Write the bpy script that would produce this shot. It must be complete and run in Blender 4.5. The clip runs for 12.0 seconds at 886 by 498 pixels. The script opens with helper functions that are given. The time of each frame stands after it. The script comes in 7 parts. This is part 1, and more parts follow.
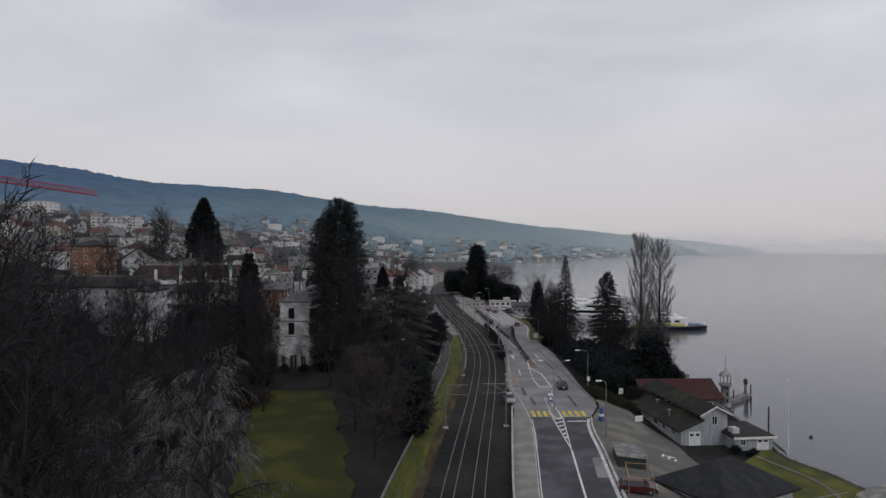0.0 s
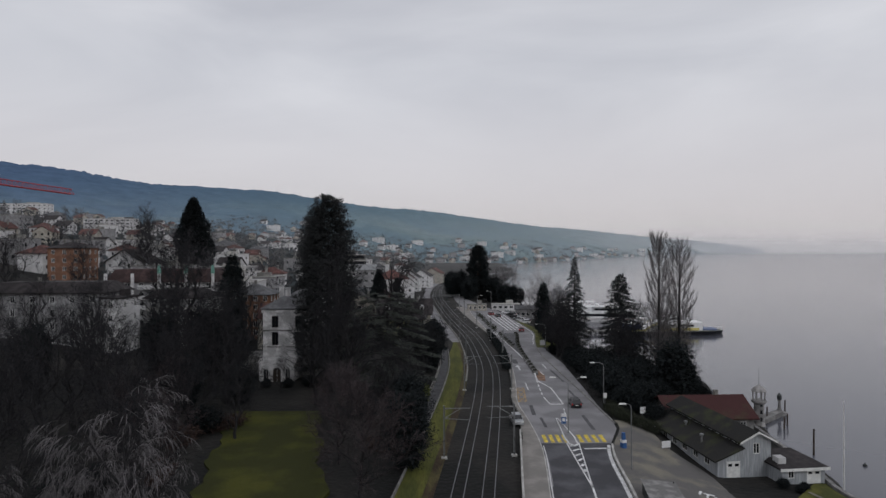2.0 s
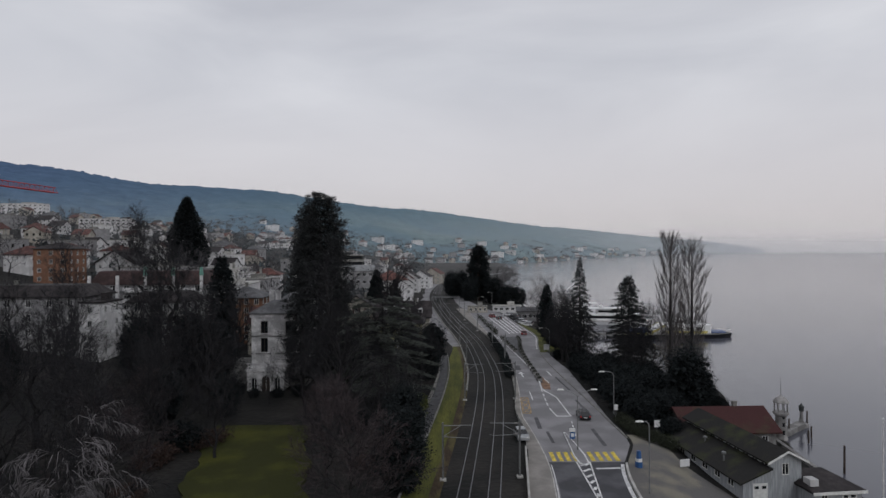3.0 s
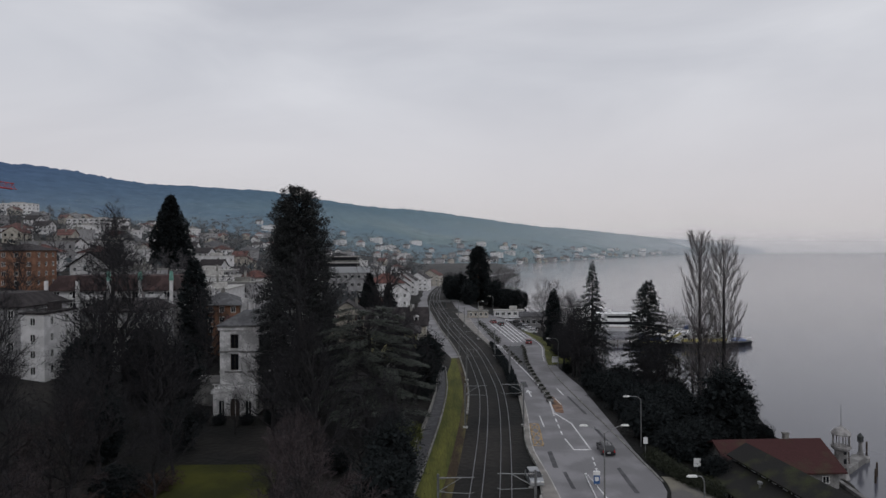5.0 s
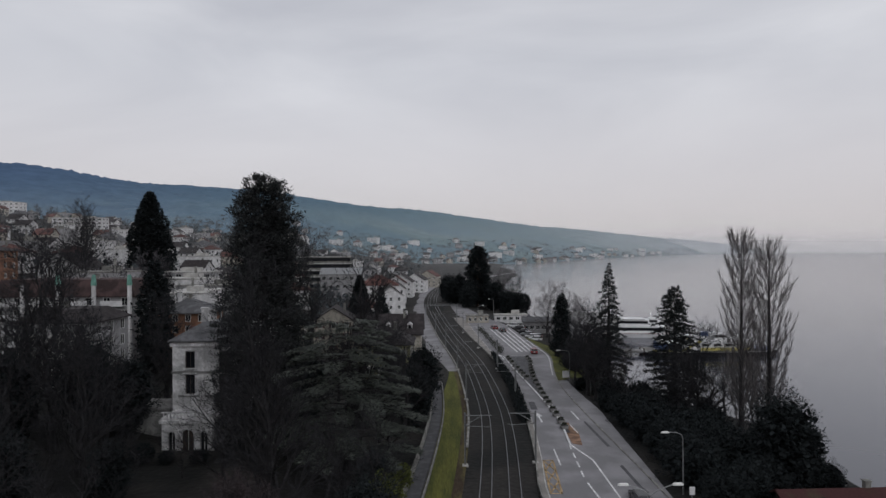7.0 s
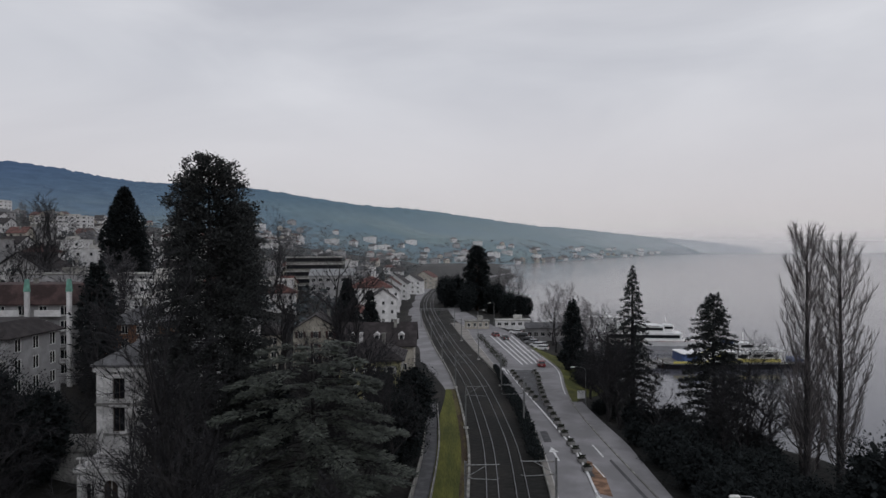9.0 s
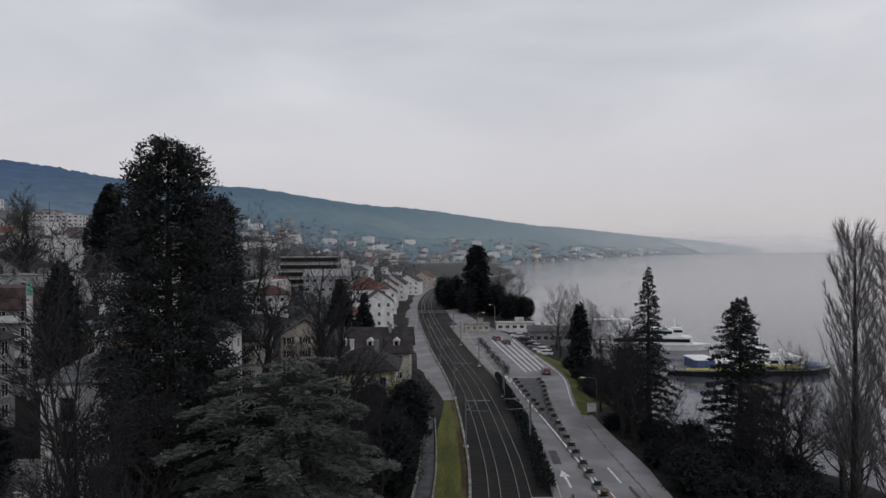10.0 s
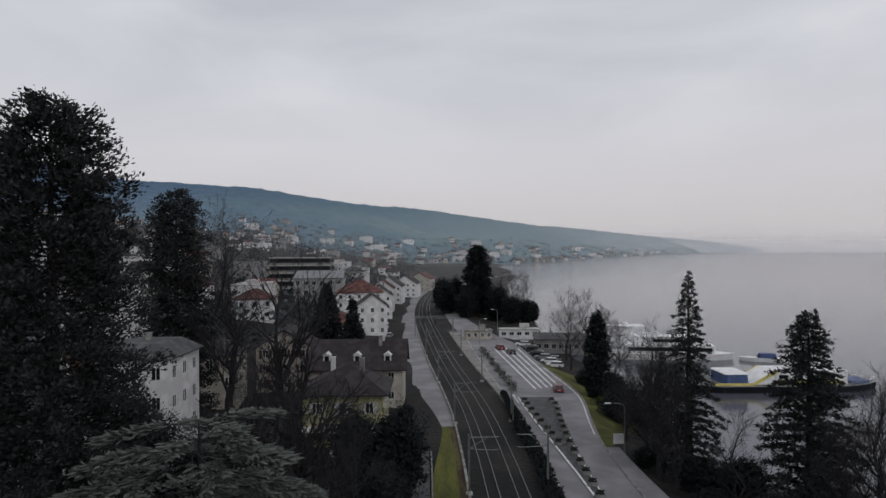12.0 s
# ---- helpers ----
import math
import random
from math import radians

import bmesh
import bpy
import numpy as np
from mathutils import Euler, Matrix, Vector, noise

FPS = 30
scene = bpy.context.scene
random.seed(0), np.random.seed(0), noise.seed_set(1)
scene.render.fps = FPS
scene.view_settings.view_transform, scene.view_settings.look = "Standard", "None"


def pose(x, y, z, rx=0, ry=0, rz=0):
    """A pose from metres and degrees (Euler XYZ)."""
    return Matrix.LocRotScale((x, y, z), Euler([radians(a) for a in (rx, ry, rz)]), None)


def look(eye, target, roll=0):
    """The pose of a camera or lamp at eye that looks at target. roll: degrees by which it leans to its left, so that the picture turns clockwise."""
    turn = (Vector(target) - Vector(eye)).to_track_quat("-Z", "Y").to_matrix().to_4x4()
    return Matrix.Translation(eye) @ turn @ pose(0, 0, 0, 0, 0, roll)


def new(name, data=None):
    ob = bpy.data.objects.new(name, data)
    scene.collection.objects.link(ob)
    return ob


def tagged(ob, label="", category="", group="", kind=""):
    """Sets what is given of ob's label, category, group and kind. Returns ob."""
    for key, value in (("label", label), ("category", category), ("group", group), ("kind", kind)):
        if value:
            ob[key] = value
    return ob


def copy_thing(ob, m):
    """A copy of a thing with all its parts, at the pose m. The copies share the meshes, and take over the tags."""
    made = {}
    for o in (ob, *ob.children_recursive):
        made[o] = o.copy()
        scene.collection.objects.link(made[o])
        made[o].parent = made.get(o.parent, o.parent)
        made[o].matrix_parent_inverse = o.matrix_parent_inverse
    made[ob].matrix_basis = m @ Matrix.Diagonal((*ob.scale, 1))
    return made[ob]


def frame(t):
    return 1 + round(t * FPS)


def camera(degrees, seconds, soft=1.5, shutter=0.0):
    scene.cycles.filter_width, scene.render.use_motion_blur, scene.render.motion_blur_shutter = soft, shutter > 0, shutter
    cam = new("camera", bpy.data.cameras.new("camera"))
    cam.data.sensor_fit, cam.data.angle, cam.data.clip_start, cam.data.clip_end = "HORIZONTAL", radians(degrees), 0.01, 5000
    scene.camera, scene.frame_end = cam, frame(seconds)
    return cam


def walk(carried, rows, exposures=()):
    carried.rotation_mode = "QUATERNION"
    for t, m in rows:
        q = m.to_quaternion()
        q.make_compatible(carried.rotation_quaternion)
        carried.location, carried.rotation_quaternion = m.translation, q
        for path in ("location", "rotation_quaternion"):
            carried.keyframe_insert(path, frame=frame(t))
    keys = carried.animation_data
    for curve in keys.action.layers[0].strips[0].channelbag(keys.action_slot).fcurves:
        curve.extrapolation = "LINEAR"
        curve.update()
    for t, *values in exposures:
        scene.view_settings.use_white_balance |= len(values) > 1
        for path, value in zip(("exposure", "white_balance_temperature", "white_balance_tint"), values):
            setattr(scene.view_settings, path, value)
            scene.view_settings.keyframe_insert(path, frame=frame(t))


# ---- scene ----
cam = camera(70.0, 12.0)
METRES, AHEAD, EYE = 97.0, 104.4, 28.5
ROWS = [
    (0.0, 0.0, 0.0, 0.0, 0.0, 0.0, -0.0),
    (0.5, 0.0014, 0.0306, 0.0003, 0.04, 0.08, 0.08),
    (1.0, 0.0026, 0.0636, 0.0004, 0.05, 0.09, 0.15),
    (1.5, 0.004, 0.0977, 0.0007, 0.07, 0.08, 0.21),
    (2.0, 0.0051, 0.1332, 0.0013, 0.08, 0.06, 0.24),
    (2.5, 0.0059, 0.1696, 0.0025, 0.09, 0.05, 0.26),
    (3.0, 0.007, 0.2071, 0.0038, 0.08, 0.04, 0.3),
    (5.0, 0.0106, 0.3695, 0.0079, -0.02, 0.07, 0.32),
    (5.5, 0.0118, 0.4121, 0.0084, -0.05, 0.06, 0.33),
    (6.0, 0.0128, 0.455, 0.0091, -0.09, 0.07, 0.32),
    (6.5, 0.0141, 0.4992, 0.0092, -0.14, 0.06, 0.32),
    (7.0, 0.015, 0.544, 0.0092, -0.19, 0.06, 0.32),
    (9.0, 0.0194, 0.7317, 0.0103, -0.42, 0.02, 0.27),
    (9.5, 0.0207, 0.7791, 0.0105, -0.47, -0.0, 0.26),
    (10.0, 0.0217, 0.8276, 0.0106, -0.53, -0.02, 0.26),
    (10.5, 0.0231, 0.8763, 0.0106, -0.58, -0.04, 0.28),
    (11.0, 0.0241, 0.9275, 0.011, -0.64, -0.03, 0.3),
    (11.5, 0.0248, 0.9733, 0.012, -0.67, 0.19, 0.3),
    (12.0, 0.025, 0.9995, 0.0117, -0.62, -0.02, 0.29),
]
walk(cam, [(t, pose(METRES * x, AHEAD * y, EYE + METRES * z, 90 + 0.93 * pitch, roll, 0.93 * yaw)) for t, x, y, z, yaw, pitch, roll in ROWS])

# ---- world and light: overcast winter sky, soft weak sun ----
world = bpy.data.worlds.new("overcast")
scene.world = world
world.use_nodes = True
wn, wl = world.node_tree.nodes, world.node_tree.links
wn.clear()
w_out = wn.new("ShaderNodeOutputWorld")
w_bg = wn.new("ShaderNodeBackground")
w_add = wn.new("ShaderNodeAddShader")
w_sky = wn.new("ShaderNodeTexSky")
w_sky.sky_type = "NISHITA"
w_sky.sun_disc = False
w_sky.sun_elevation = radians(28)
w_sky.sun_rotation = radians(160)
w_bg2 = wn.new("ShaderNodeBackground")
w_bg2.inputs["Strength"].default_value = 0.006
w_tc = wn.new("ShaderNodeTexCoord")
w_map = wn.new("ShaderNodeMapping")
w_map.inputs["Scale"].default_value = (1.0, 1.0, 3.4)
w_noise = wn.new("ShaderNodeTexNoise")
w_noise.inputs["Scale"].default_value = 1.7
w_noise.inputs["Detail"].default_value = 5.0
w_noise.inputs["Roughness"].default_value = 0.5
w_noise.inputs["Distortion"].default_value = 0.5
w_ramp = wn.new("ShaderNodeValToRGB")
w_ramp.color_ramp.elements[0].position = 0.32
w_ramp.color_ramp.elements[0].color = (0.478, 0.487, 0.533, 1)
w_ramp.color_ramp.elements[1].position = 0.70
w_ramp.color_ramp.elements[1].color = (0.645, 0.65, 0.688, 1)
w_sep = wn.new("ShaderNodeSeparateXYZ")
w_hz = wn.new("ShaderNodeMapRange")
w_hz.inputs["From Min"].default_value = 0.0
w_hz.inputs["From Max"].default_value = 0.30
w_hz.interpolation_type = "SMOOTHSTEP"
w_mix = wn.new("ShaderNodeMix")
w_mix.data_type = "RGBA"
w_mix.inputs[6].default_value = (0.585, 0.553, 0.572, 1)
wl.new(w_tc.outputs["Generated"], w_map.inputs["Vector"])
wl.new(w_map.outputs["Vector"], w_noise.inputs["Vector"])
wl.new(w_noise.outputs["Fac"], w_ramp.inputs["Fac"])
wl.new(w_tc.outputs["Generated"], w_sep.inputs["Vector"])
wl.new(w_sep.outputs["Z"], w_hz.inputs["Value"])
wl.new(w_hz.outputs["Result"], w_mix.inputs["Factor"])
wl.new(w_ramp.outputs["Color"], w_mix.inputs[7])
wl.new(w_mix.outputs[2], w_bg.inputs["Color"])
wl.new(w_sky.outputs["Color"], w_bg2.inputs["Color"])
wl.new(w_bg.outputs["Background"], w_add.inputs[0])
wl.new(w_bg2.outputs["Background"], w_add.inputs[1])
wl.new(w_add.outputs["Shader"], w_out.inputs["Surface"])

sun = new("sun", bpy.data.lights.new("sun", "SUN"))
sun.data.energy = 0.5
sun.data.angle = radians(25)
sun.data.color = (0.93, 0.97, 1.0)
sun.matrix_world = look((120, -60, 160), (0, 120, 0))
scene.view_settings.exposure = 0.0


# ---- materials ----
def mat(name, color, rough=0.85, metal=0.0, var=0.25, scale=1.2, fine=14.0, bump=0.3, spec=0.3, rand=0.0, second=None, patch=(0.45, 0.62), stretch=(1, 1, 1), dist=0.05):
    """A surface with large and fine variation of its colour, a fine relief, and, with rand, some difference from piece to piece."""
    m = bpy.data.materials.new(name)
    m.use_nodes = True
    n, l = m.node_tree.nodes, m.node_tree.links
    p = n["Principled BSDF"]
    p.inputs["Roughness"].default_value = rough
    p.inputs["Metallic"].default_value = metal
    p.inputs["Specular IOR Level"].default_value = spec
    tc = n.new("ShaderNodeTexCoord")
    mp = n.new("ShaderNodeMapping")
    mp.inputs["Scale"].default_value = stretch
    l.new(tc.outputs["Object"], mp.inputs["Vector"])
    big = n.new("ShaderNodeTexNoise")
    big.inputs["Scale"].default_value = scale
    big.inputs["Detail"].default_value = 4
    small = n.new("ShaderNodeTexNoise")
    small.inputs["Scale"].default_value = fine
    small.inputs["Detail"].default_value = 3
    l.new(mp.outputs["Vector"], big.inputs["Vector"])
    l.new(mp.outputs["Vector"], small.inputs["Vector"])
    ramp = n.new("ShaderNodeValToRGB")
    ramp.color_ramp.elements[0].position, ramp.color_ramp.elements[1].position = patch
    lo = [c * (1 - var) for c in color]
    hi = second if second else [min(1, c * (1 + var)) for c in color]
    ramp.color_ramp.elements[0].color = (*lo, 1)
    ramp.color_ramp.elements[1].color = (*hi, 1)
    l.new(big.outputs["Fac"], ramp.inputs["Fac"])
    grain = n.new("ShaderNodeMapRange")
    grain.inputs["From Min"].default_value, grain.inputs["From Max"].default_value = 0.3, 0.7
    grain.inputs["To Min"].default_value, grain.inputs["To Max"].default_value = 1 - 0.7 * var, 1 + 0.5 * var
    l.new(small.outputs["Fac"], grain.inputs["Value"])
    mul = n.new("ShaderNodeMix")
    mul.data_type, mul.blend_type = "RGBA", "MULTIPLY"
    mul.inputs["Factor"].default_value = 1.0
    l.new(ramp.outputs["Color"], mul.inputs[6])
    l.new(grain.outputs["Result"], mul.inputs[7])
    last = mul.outputs[2]
    if rand:
        info = n.new("ShaderNodeObjectInfo")
        hsv = n.new("ShaderNodeHueSaturation")
        rr = n.new("ShaderNodeMapRange")
        rr.inputs["To Min"].default_value, rr.inputs["To Max"].default_value = 1 - rand, 1 + rand
        l.new(info.outputs["Random"], rr.inputs["Value"])
        l.new(rr.outputs["Result"], hsv.inputs["Value"])
        l.new(last, hsv.inputs["Color"])
        last = hsv.outputs["Color"]
    l.new(last, p.inputs["Base Color"])
    if bump:
        b = n.new("ShaderNodeBump")
        b.inputs["Strength"].default_value = bump
        b.inputs["Distance"].default_value = dist
        l.new(small.outputs["Fac"], b.inputs["Height"])
        l.new(b.outputs["Normal"], p.inputs["Normal"])
    return m


def leaf_mat(name, color, var=0.5, rough=0.7, second=None):
    """Foliage: every sprig a little different."""
    m = bpy.data.materials.new(name)
    m.use_nodes = True
    n, l = m.node_tree.nodes, m.node_tree.links
    p = n["Principled BSDF"]
    p.inputs["Roughness"].default_value = rough
    p.inputs["Specular IOR Level"].default_value = 0.15
    g = n.new("ShaderNodeNewGeometry")
    ramp = n.new("ShaderNodeValToRGB")
    ramp.color_ramp.elements[0].color = (*[c * (1 - var) for c in color], 1)
    ramp.color_ramp.elements[1].color = (*(second or [c * (1 + var) for c in color]), 1)
    l.new(g.outputs["Random Per Island"], ramp.inputs["Fac"])
    l.new(ramp.outputs["Color"], p.inputs["Base Color"])
    return m


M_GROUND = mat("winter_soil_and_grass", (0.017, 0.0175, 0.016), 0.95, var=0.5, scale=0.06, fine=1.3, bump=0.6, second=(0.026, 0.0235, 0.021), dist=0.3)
M_LAWN = mat("lawn", (0.041, 0.046, 0.004), 0.95, var=0.35, scale=0.15, fine=6, bump=0.5, second=(0.056, 0.058, 0.005), dist=0.1)
M_VERGE = mat("rough_verge_grass", (0.075, 0.088, 0.016), 0.95, var=0.4, scale=0.5, fine=5, bump=0.6, second=(0.115, 0.115, 0.022), dist=0.15, stretch=(1, 0.12, 1), patch=(0.35, 0.7))
M_VERGE_B = mat("dead_brown_grass", (0.075, 0.050, 0.028), 0.95, var=0.45, scale=0.5, fine=5, bump=0.6, second=(0.085, 0.072, 0.028), dist=0.15, stretch=(1, 0.2, 1))
M_LAWN_L = mat("lakeside_grass", (0.072, 0.080, 0.016), 0.95, var=0.3, scale=0.25, fine=6, bump=0.5, second=(0.10, 0.10, 0.02), dist=0.1)
M_ASPHALT = mat("worn_grey_asphalt", (0.21, 0.205, 0.213), 0.85, var=0.16, scale=0.16, fine=9, bump=0.15)
M_ASPHALT2 = mat("dark_new_asphalt", (0.058, 0.058, 0.066), 0.75, var=0.22, scale=0.2, fine=8, bump=0.15, second=(0.09, 0.09, 0.10))
M_PATCH = mat("asphalt_patch", (0.075, 0.075, 0.08), 0.8, var=0.2, scale=0.8, fine=10, bump=0.15)
M_PAVE = mat("beige_paving", (0.23, 0.215, 0.20), 0.85, var=0.15, scale=0.3, fine=7, bump=0.15)
M_PARK = mat("stained_yard_asphalt", (0.15, 0.142, 0.138), 0.85, var=0.25, scale=0.22, fine=8, bump=0.2, second=(0.19, 0.175, 0.14))
M_BALLAST = mat("track_ballast", (0.125, 0.122, 0.130), 0.95, var=0.35, scale=0.5, fine=4.5, bump=0.8, dist=0.12)
M_BALLAST2 = mat("grey_side_gravel", (0.06, 0.058, 0.056), 0.95, var=0.3, scale=0.35, fine=6, bump=0.6, dist=0.08)
M_RAIL = mat("worn_rail_steel", (0.24, 0.24, 0.255), 0.42, metal=0.85, var=0.15, scale=2, bump=0.05)
M_SLEEPER = mat("concrete_sleeper", (0.088, 0.085, 0.088), 0.9, var=0.25, scale=3, bump=0.2, rand=0.25)
M_CONC = mat("pale_concrete", (0.42, 0.41, 0.39), 0.85, var=0.18, scale=0.6, fine=8, bump=0.15)
M_CONC_D = mat("weathered_concrete", (0.22, 0.215, 0.20), 0.9, var=0.3, scale=0.7, fine=8, bump=0.25)
M_PAINT_W = mat("white_road_paint", (0.66, 0.66, 0.66), 0.7, var=0.2, scale=1.5, fine=14, bump=0.05)
M_PAINT_Y = mat("yellow_road_paint", (0.62, 0.47, 0.07), 0.7, var=0.25, scale=1.5, fine=14, bump=0.05)
M_PAINT_O = mat("faded_orange_road_paint", (0.36, 0.25, 0.13), 0.75, var=0.3, scale=1.2, fine=12, bump=0.05)
M_RUST = mat("rusty_stain", (0.22, 0.13, 0.085), 0.85, var=0.35, scale=0.8, fine=10, bump=0.05)
M_GALV = mat("galvanised_steel", (0.24, 0.245, 0.25), 0.5, metal=0.6, var=0.15, scale=3, bump=0.05)
M_STEEL_D = mat("dark_painted_steel", (0.055, 0.06, 0.06), 0.5, metal=0.3, var=0.2, scale=3, bump=0.05)
M_WHITE = mat("white_painted_wall", (0.60, 0.59, 0.59), 0.8, var=0.12, scale=0.5, fine=5, bump=0.1, rand=0.12)
M_CREAM = mat("cream_render", (0.40, 0.37, 0.32), 0.85, var=0.14, scale=0.5, fine=5, bump=0.1, rand=0.1)
M_GREYW = mat("grey_render", (0.29, 0.285, 0.29), 0.85, var=0.14, scale=0.4, fine=5, bump=0.1, rand=0.12)
M_YELLOWW = mat("pale_yellow_render", (0.38, 0.36, 0.20), 0.85, var=0.12, scale=0.5, fine=5, bump=0.1)
M_ORANGEW = mat("orange_brick_render", (0.20, 0.105, 0.068), 0.85, var=0.16, scale=0.5, fine=6, bump=0.15)
M_STONE = mat("pale_villa_stone", (0.52, 0.51, 0.51), 0.85, var=0.25, scale=0.5, fine=4, bump=0.2)
M_STONE_D = mat("dark_stone_band", (0.20, 0.195, 0.19), 0.85, var=0.25, scale=0.8, fine=5, bump=0.2)
M_SIDING = mat("pale_blue_grey_boards", (0.33, 0.345, 0.36), 0.8, var=0.15, scale=0.8, fine=10, bump=0.2, stretch=(6, 6, 0.6))
M_ROOF_B = mat("dark_brown_tiles", (0.032, 0.027, 0.028), 0.85, var=0.3, scale=0.7, fine=5, bump=0.5, rand=0.2)
M_ROOF_R = mat("red_clay_tiles", (0.098, 0.044, 0.038), 0.85, var=0.35, scale=0.5, fine=5, bump=0.5, rand=0.25)
M_ROOF_G = mat("grey_slate_tiles", (0.085, 0.085, 0.09), 0.75, var=0.25, scale=0.6, fine=5, bump=0.4, rand=0.2)
M_ROOF_D = mat("near_black_slates", (0.020, 0.021, 0.025), 0.8, var=0.25, scale=0.8, fine=5, bump=0.4)
M_ROOF_RD = mat("dull_red_tiles", (0.052, 0.032, 0.031), 0.85, var=0.35, scale=0.5, fine=5, bump=0.5)
M_TOWER = mat("weathered_tower_stone", (0.27, 0.26, 0.255), 0.9, var=0.3, scale=0.8, fine=5, bump=0.3)
M_ROOF_M = mat("mossy_brown_tiles", (0.026, 0.025, 0.024), 0.92, var=0.35, scale=0.28, fine=5, bump=0.5, second=(0.044, 0.050, 0.018), patch=(0.5, 0.72))
M_ROOF_RM = mat("mossy_red_tiles", (0.080, 0.028, 0.028), 0.9, var=0.35, scale=0.25, fine=5, bump=0.5, second=(0.052, 0.045, 0.025), patch=(0.55, 0.75))
M_GLASS = mat("window_glass", (0.012, 0.013, 0.016), 0.22, var=0.1, scale=1, bump=0, spec=0.25)
M_FRAME_W = mat("white_window_frame", (0.68, 0.68, 0.66), 0.6, var=0.08, scale=2, bump=0.05)
M_FRAME_D = mat("dark_wood", (0.05, 0.036, 0.028), 0.7, var=0.3, scale=2, bump=0.1)
M_BARK = mat("bark", (0.026, 0.0245, 0.026), 0.95, var=0.35, scale=2, fine=12, bump=0.5, stretch=(3, 3, 0.6))
M_BARK_G = mat("grey_poplar_bark", (0.062, 0.057, 0.058), 0.95, var=0.35, scale=2, fine=12, bump=0.4, stretch=(3, 3, 0.6))
M_BARK_R = mat("reddish_bark", (0.07, 0.040, 0.030), 0.95, var=0.35, scale=2, fine=12, bump=0.5, stretch=(3, 3, 0.5))
M_TWIG = leaf_mat("bare_twigs", (0.022, 0.0215, 0.024), 0.4)
M_TWIG_P = leaf_mat("pale_bare_twigs", (0.15, 0.14, 0.145), 0.45)
M_TWIG_R = leaf_mat("reddish_brown_twigs", (0.052, 0.041, 0.043), 0.4)
# distant trees: colours lightened to imitate haze over the town
M_TWIG_HAZE = leaf_mat("grey_twigs_painted_haze", (0.075, 0.072, 0.078), 0.4)
M_WOODS_HAZE = leaf_mat("grey_green_trees_painted_haze", (0.055, 0.065, 0.070), 0.5)
M_TWIG_T = leaf_mat("poplar_twigs", (0.13, 0.118, 0.118), 0.4)
M_SEQ = leaf_mat("sequoia_foliage", (0.026, 0.029, 0.031), 0.5, second=(0.047, 0.050, 0.050))
M_DARKLEAF = leaf_mat("dark_evergreen", (0.0155, 0.019, 0.020), 0.5, rough=0.9)
M_SPRUCE = leaf_mat("spruce_needles", (0.027, 0.031, 0.031), 0.5)
M_CEDAR = leaf_mat("blue_grey_cedar_needles", (0.058, 0.065, 0.063), 0.5, second=(0.115, 0.128, 0.108))
M_HEDGE = leaf_mat("hedge_leaves", (0.030, 0.034, 0.022), 0.5)
M_OLIVE = leaf_mat("yellow_green_leaves", (0.075, 0.085, 0.022), 0.45)
M_BROWNLEAF = leaf_mat("winter_brown_leaves", (0.048, 0.031, 0.026), 0.45)
M_WHITE_M = mat("white_ship_paint", (0.74, 0.74, 0.74), 0.4, var=0.08, scale=0.6, bump=0.03, spec=0.5)
M_BLUE_M = mat("blue_paint", (0.04, 0.075, 0.19), 0.45, var=0.15, scale=0.8, bump=0.03, spec=0.5)
M_YELLOW_M = mat("yellow_ship_paint", (0.60, 0.52, 0.16), 0.5, var=0.12, scale=0.8, bump=0.03)
M_HULL = mat("black_hull_paint", (0.02, 0.021, 0.026), 0.5, var=0.25, scale=0.8, bump=0.03)
M_RED_M = mat("red_paint", (0.42, 0.045, 0.05), 0.5, var=0.15, scale=1, bump=0.03)
M_TYRE = mat("black_rubber", (0.015, 0.015, 0.016), 0.8, var=0.2, scale=4, bump=0.1)
M_CARGLASS = mat("car_glass", (0.015, 0.017, 0.02), 0.08, var=0.05, scale=1, bump=0, spec=0.7)
M_CARDARK = mat("black_car_paint", (0.012, 0.012, 0.014), 0.25, var=0.1, scale=1, bump=0, spec=0.6)
M_CARRED = mat("red_car_paint", (0.16, 0.02, 0.022), 0.28, var=0.1, scale=1, bump=0, spec=0.6)
M_CARDRED = mat("dark_red_car_paint", (0.07, 0.008, 0.010), 0.28, var=0.1, scale=1, bump=0, spec=0.6)
M_CARWHITE = mat("white_car_paint", (0.68, 0.68, 0.69), 0.28, var=0.05, scale=1, bump=0, spec=0.6)
M_CARGREY = mat("silver_car_paint", (0.28, 0.29, 0.30), 0.3, metal=0.4, var=0.05, scale=1, bump=0, spec=0.6)
M_LAMP_RED = mat("red_lamp_glass", (0.35, 0.02, 0.02), 0.2, var=0.05, scale=1, bump=0)
M_BLUE_S = mat("blue_sign_plastic", (0.035, 0.10, 0.26), 0.45, var=0.1, scale=2, bump=0)
M_GREEN_C = mat("verdigris_copper", (0.16, 0.34, 0.28), 0.8, var=0.2, scale=1, bump=0.1)

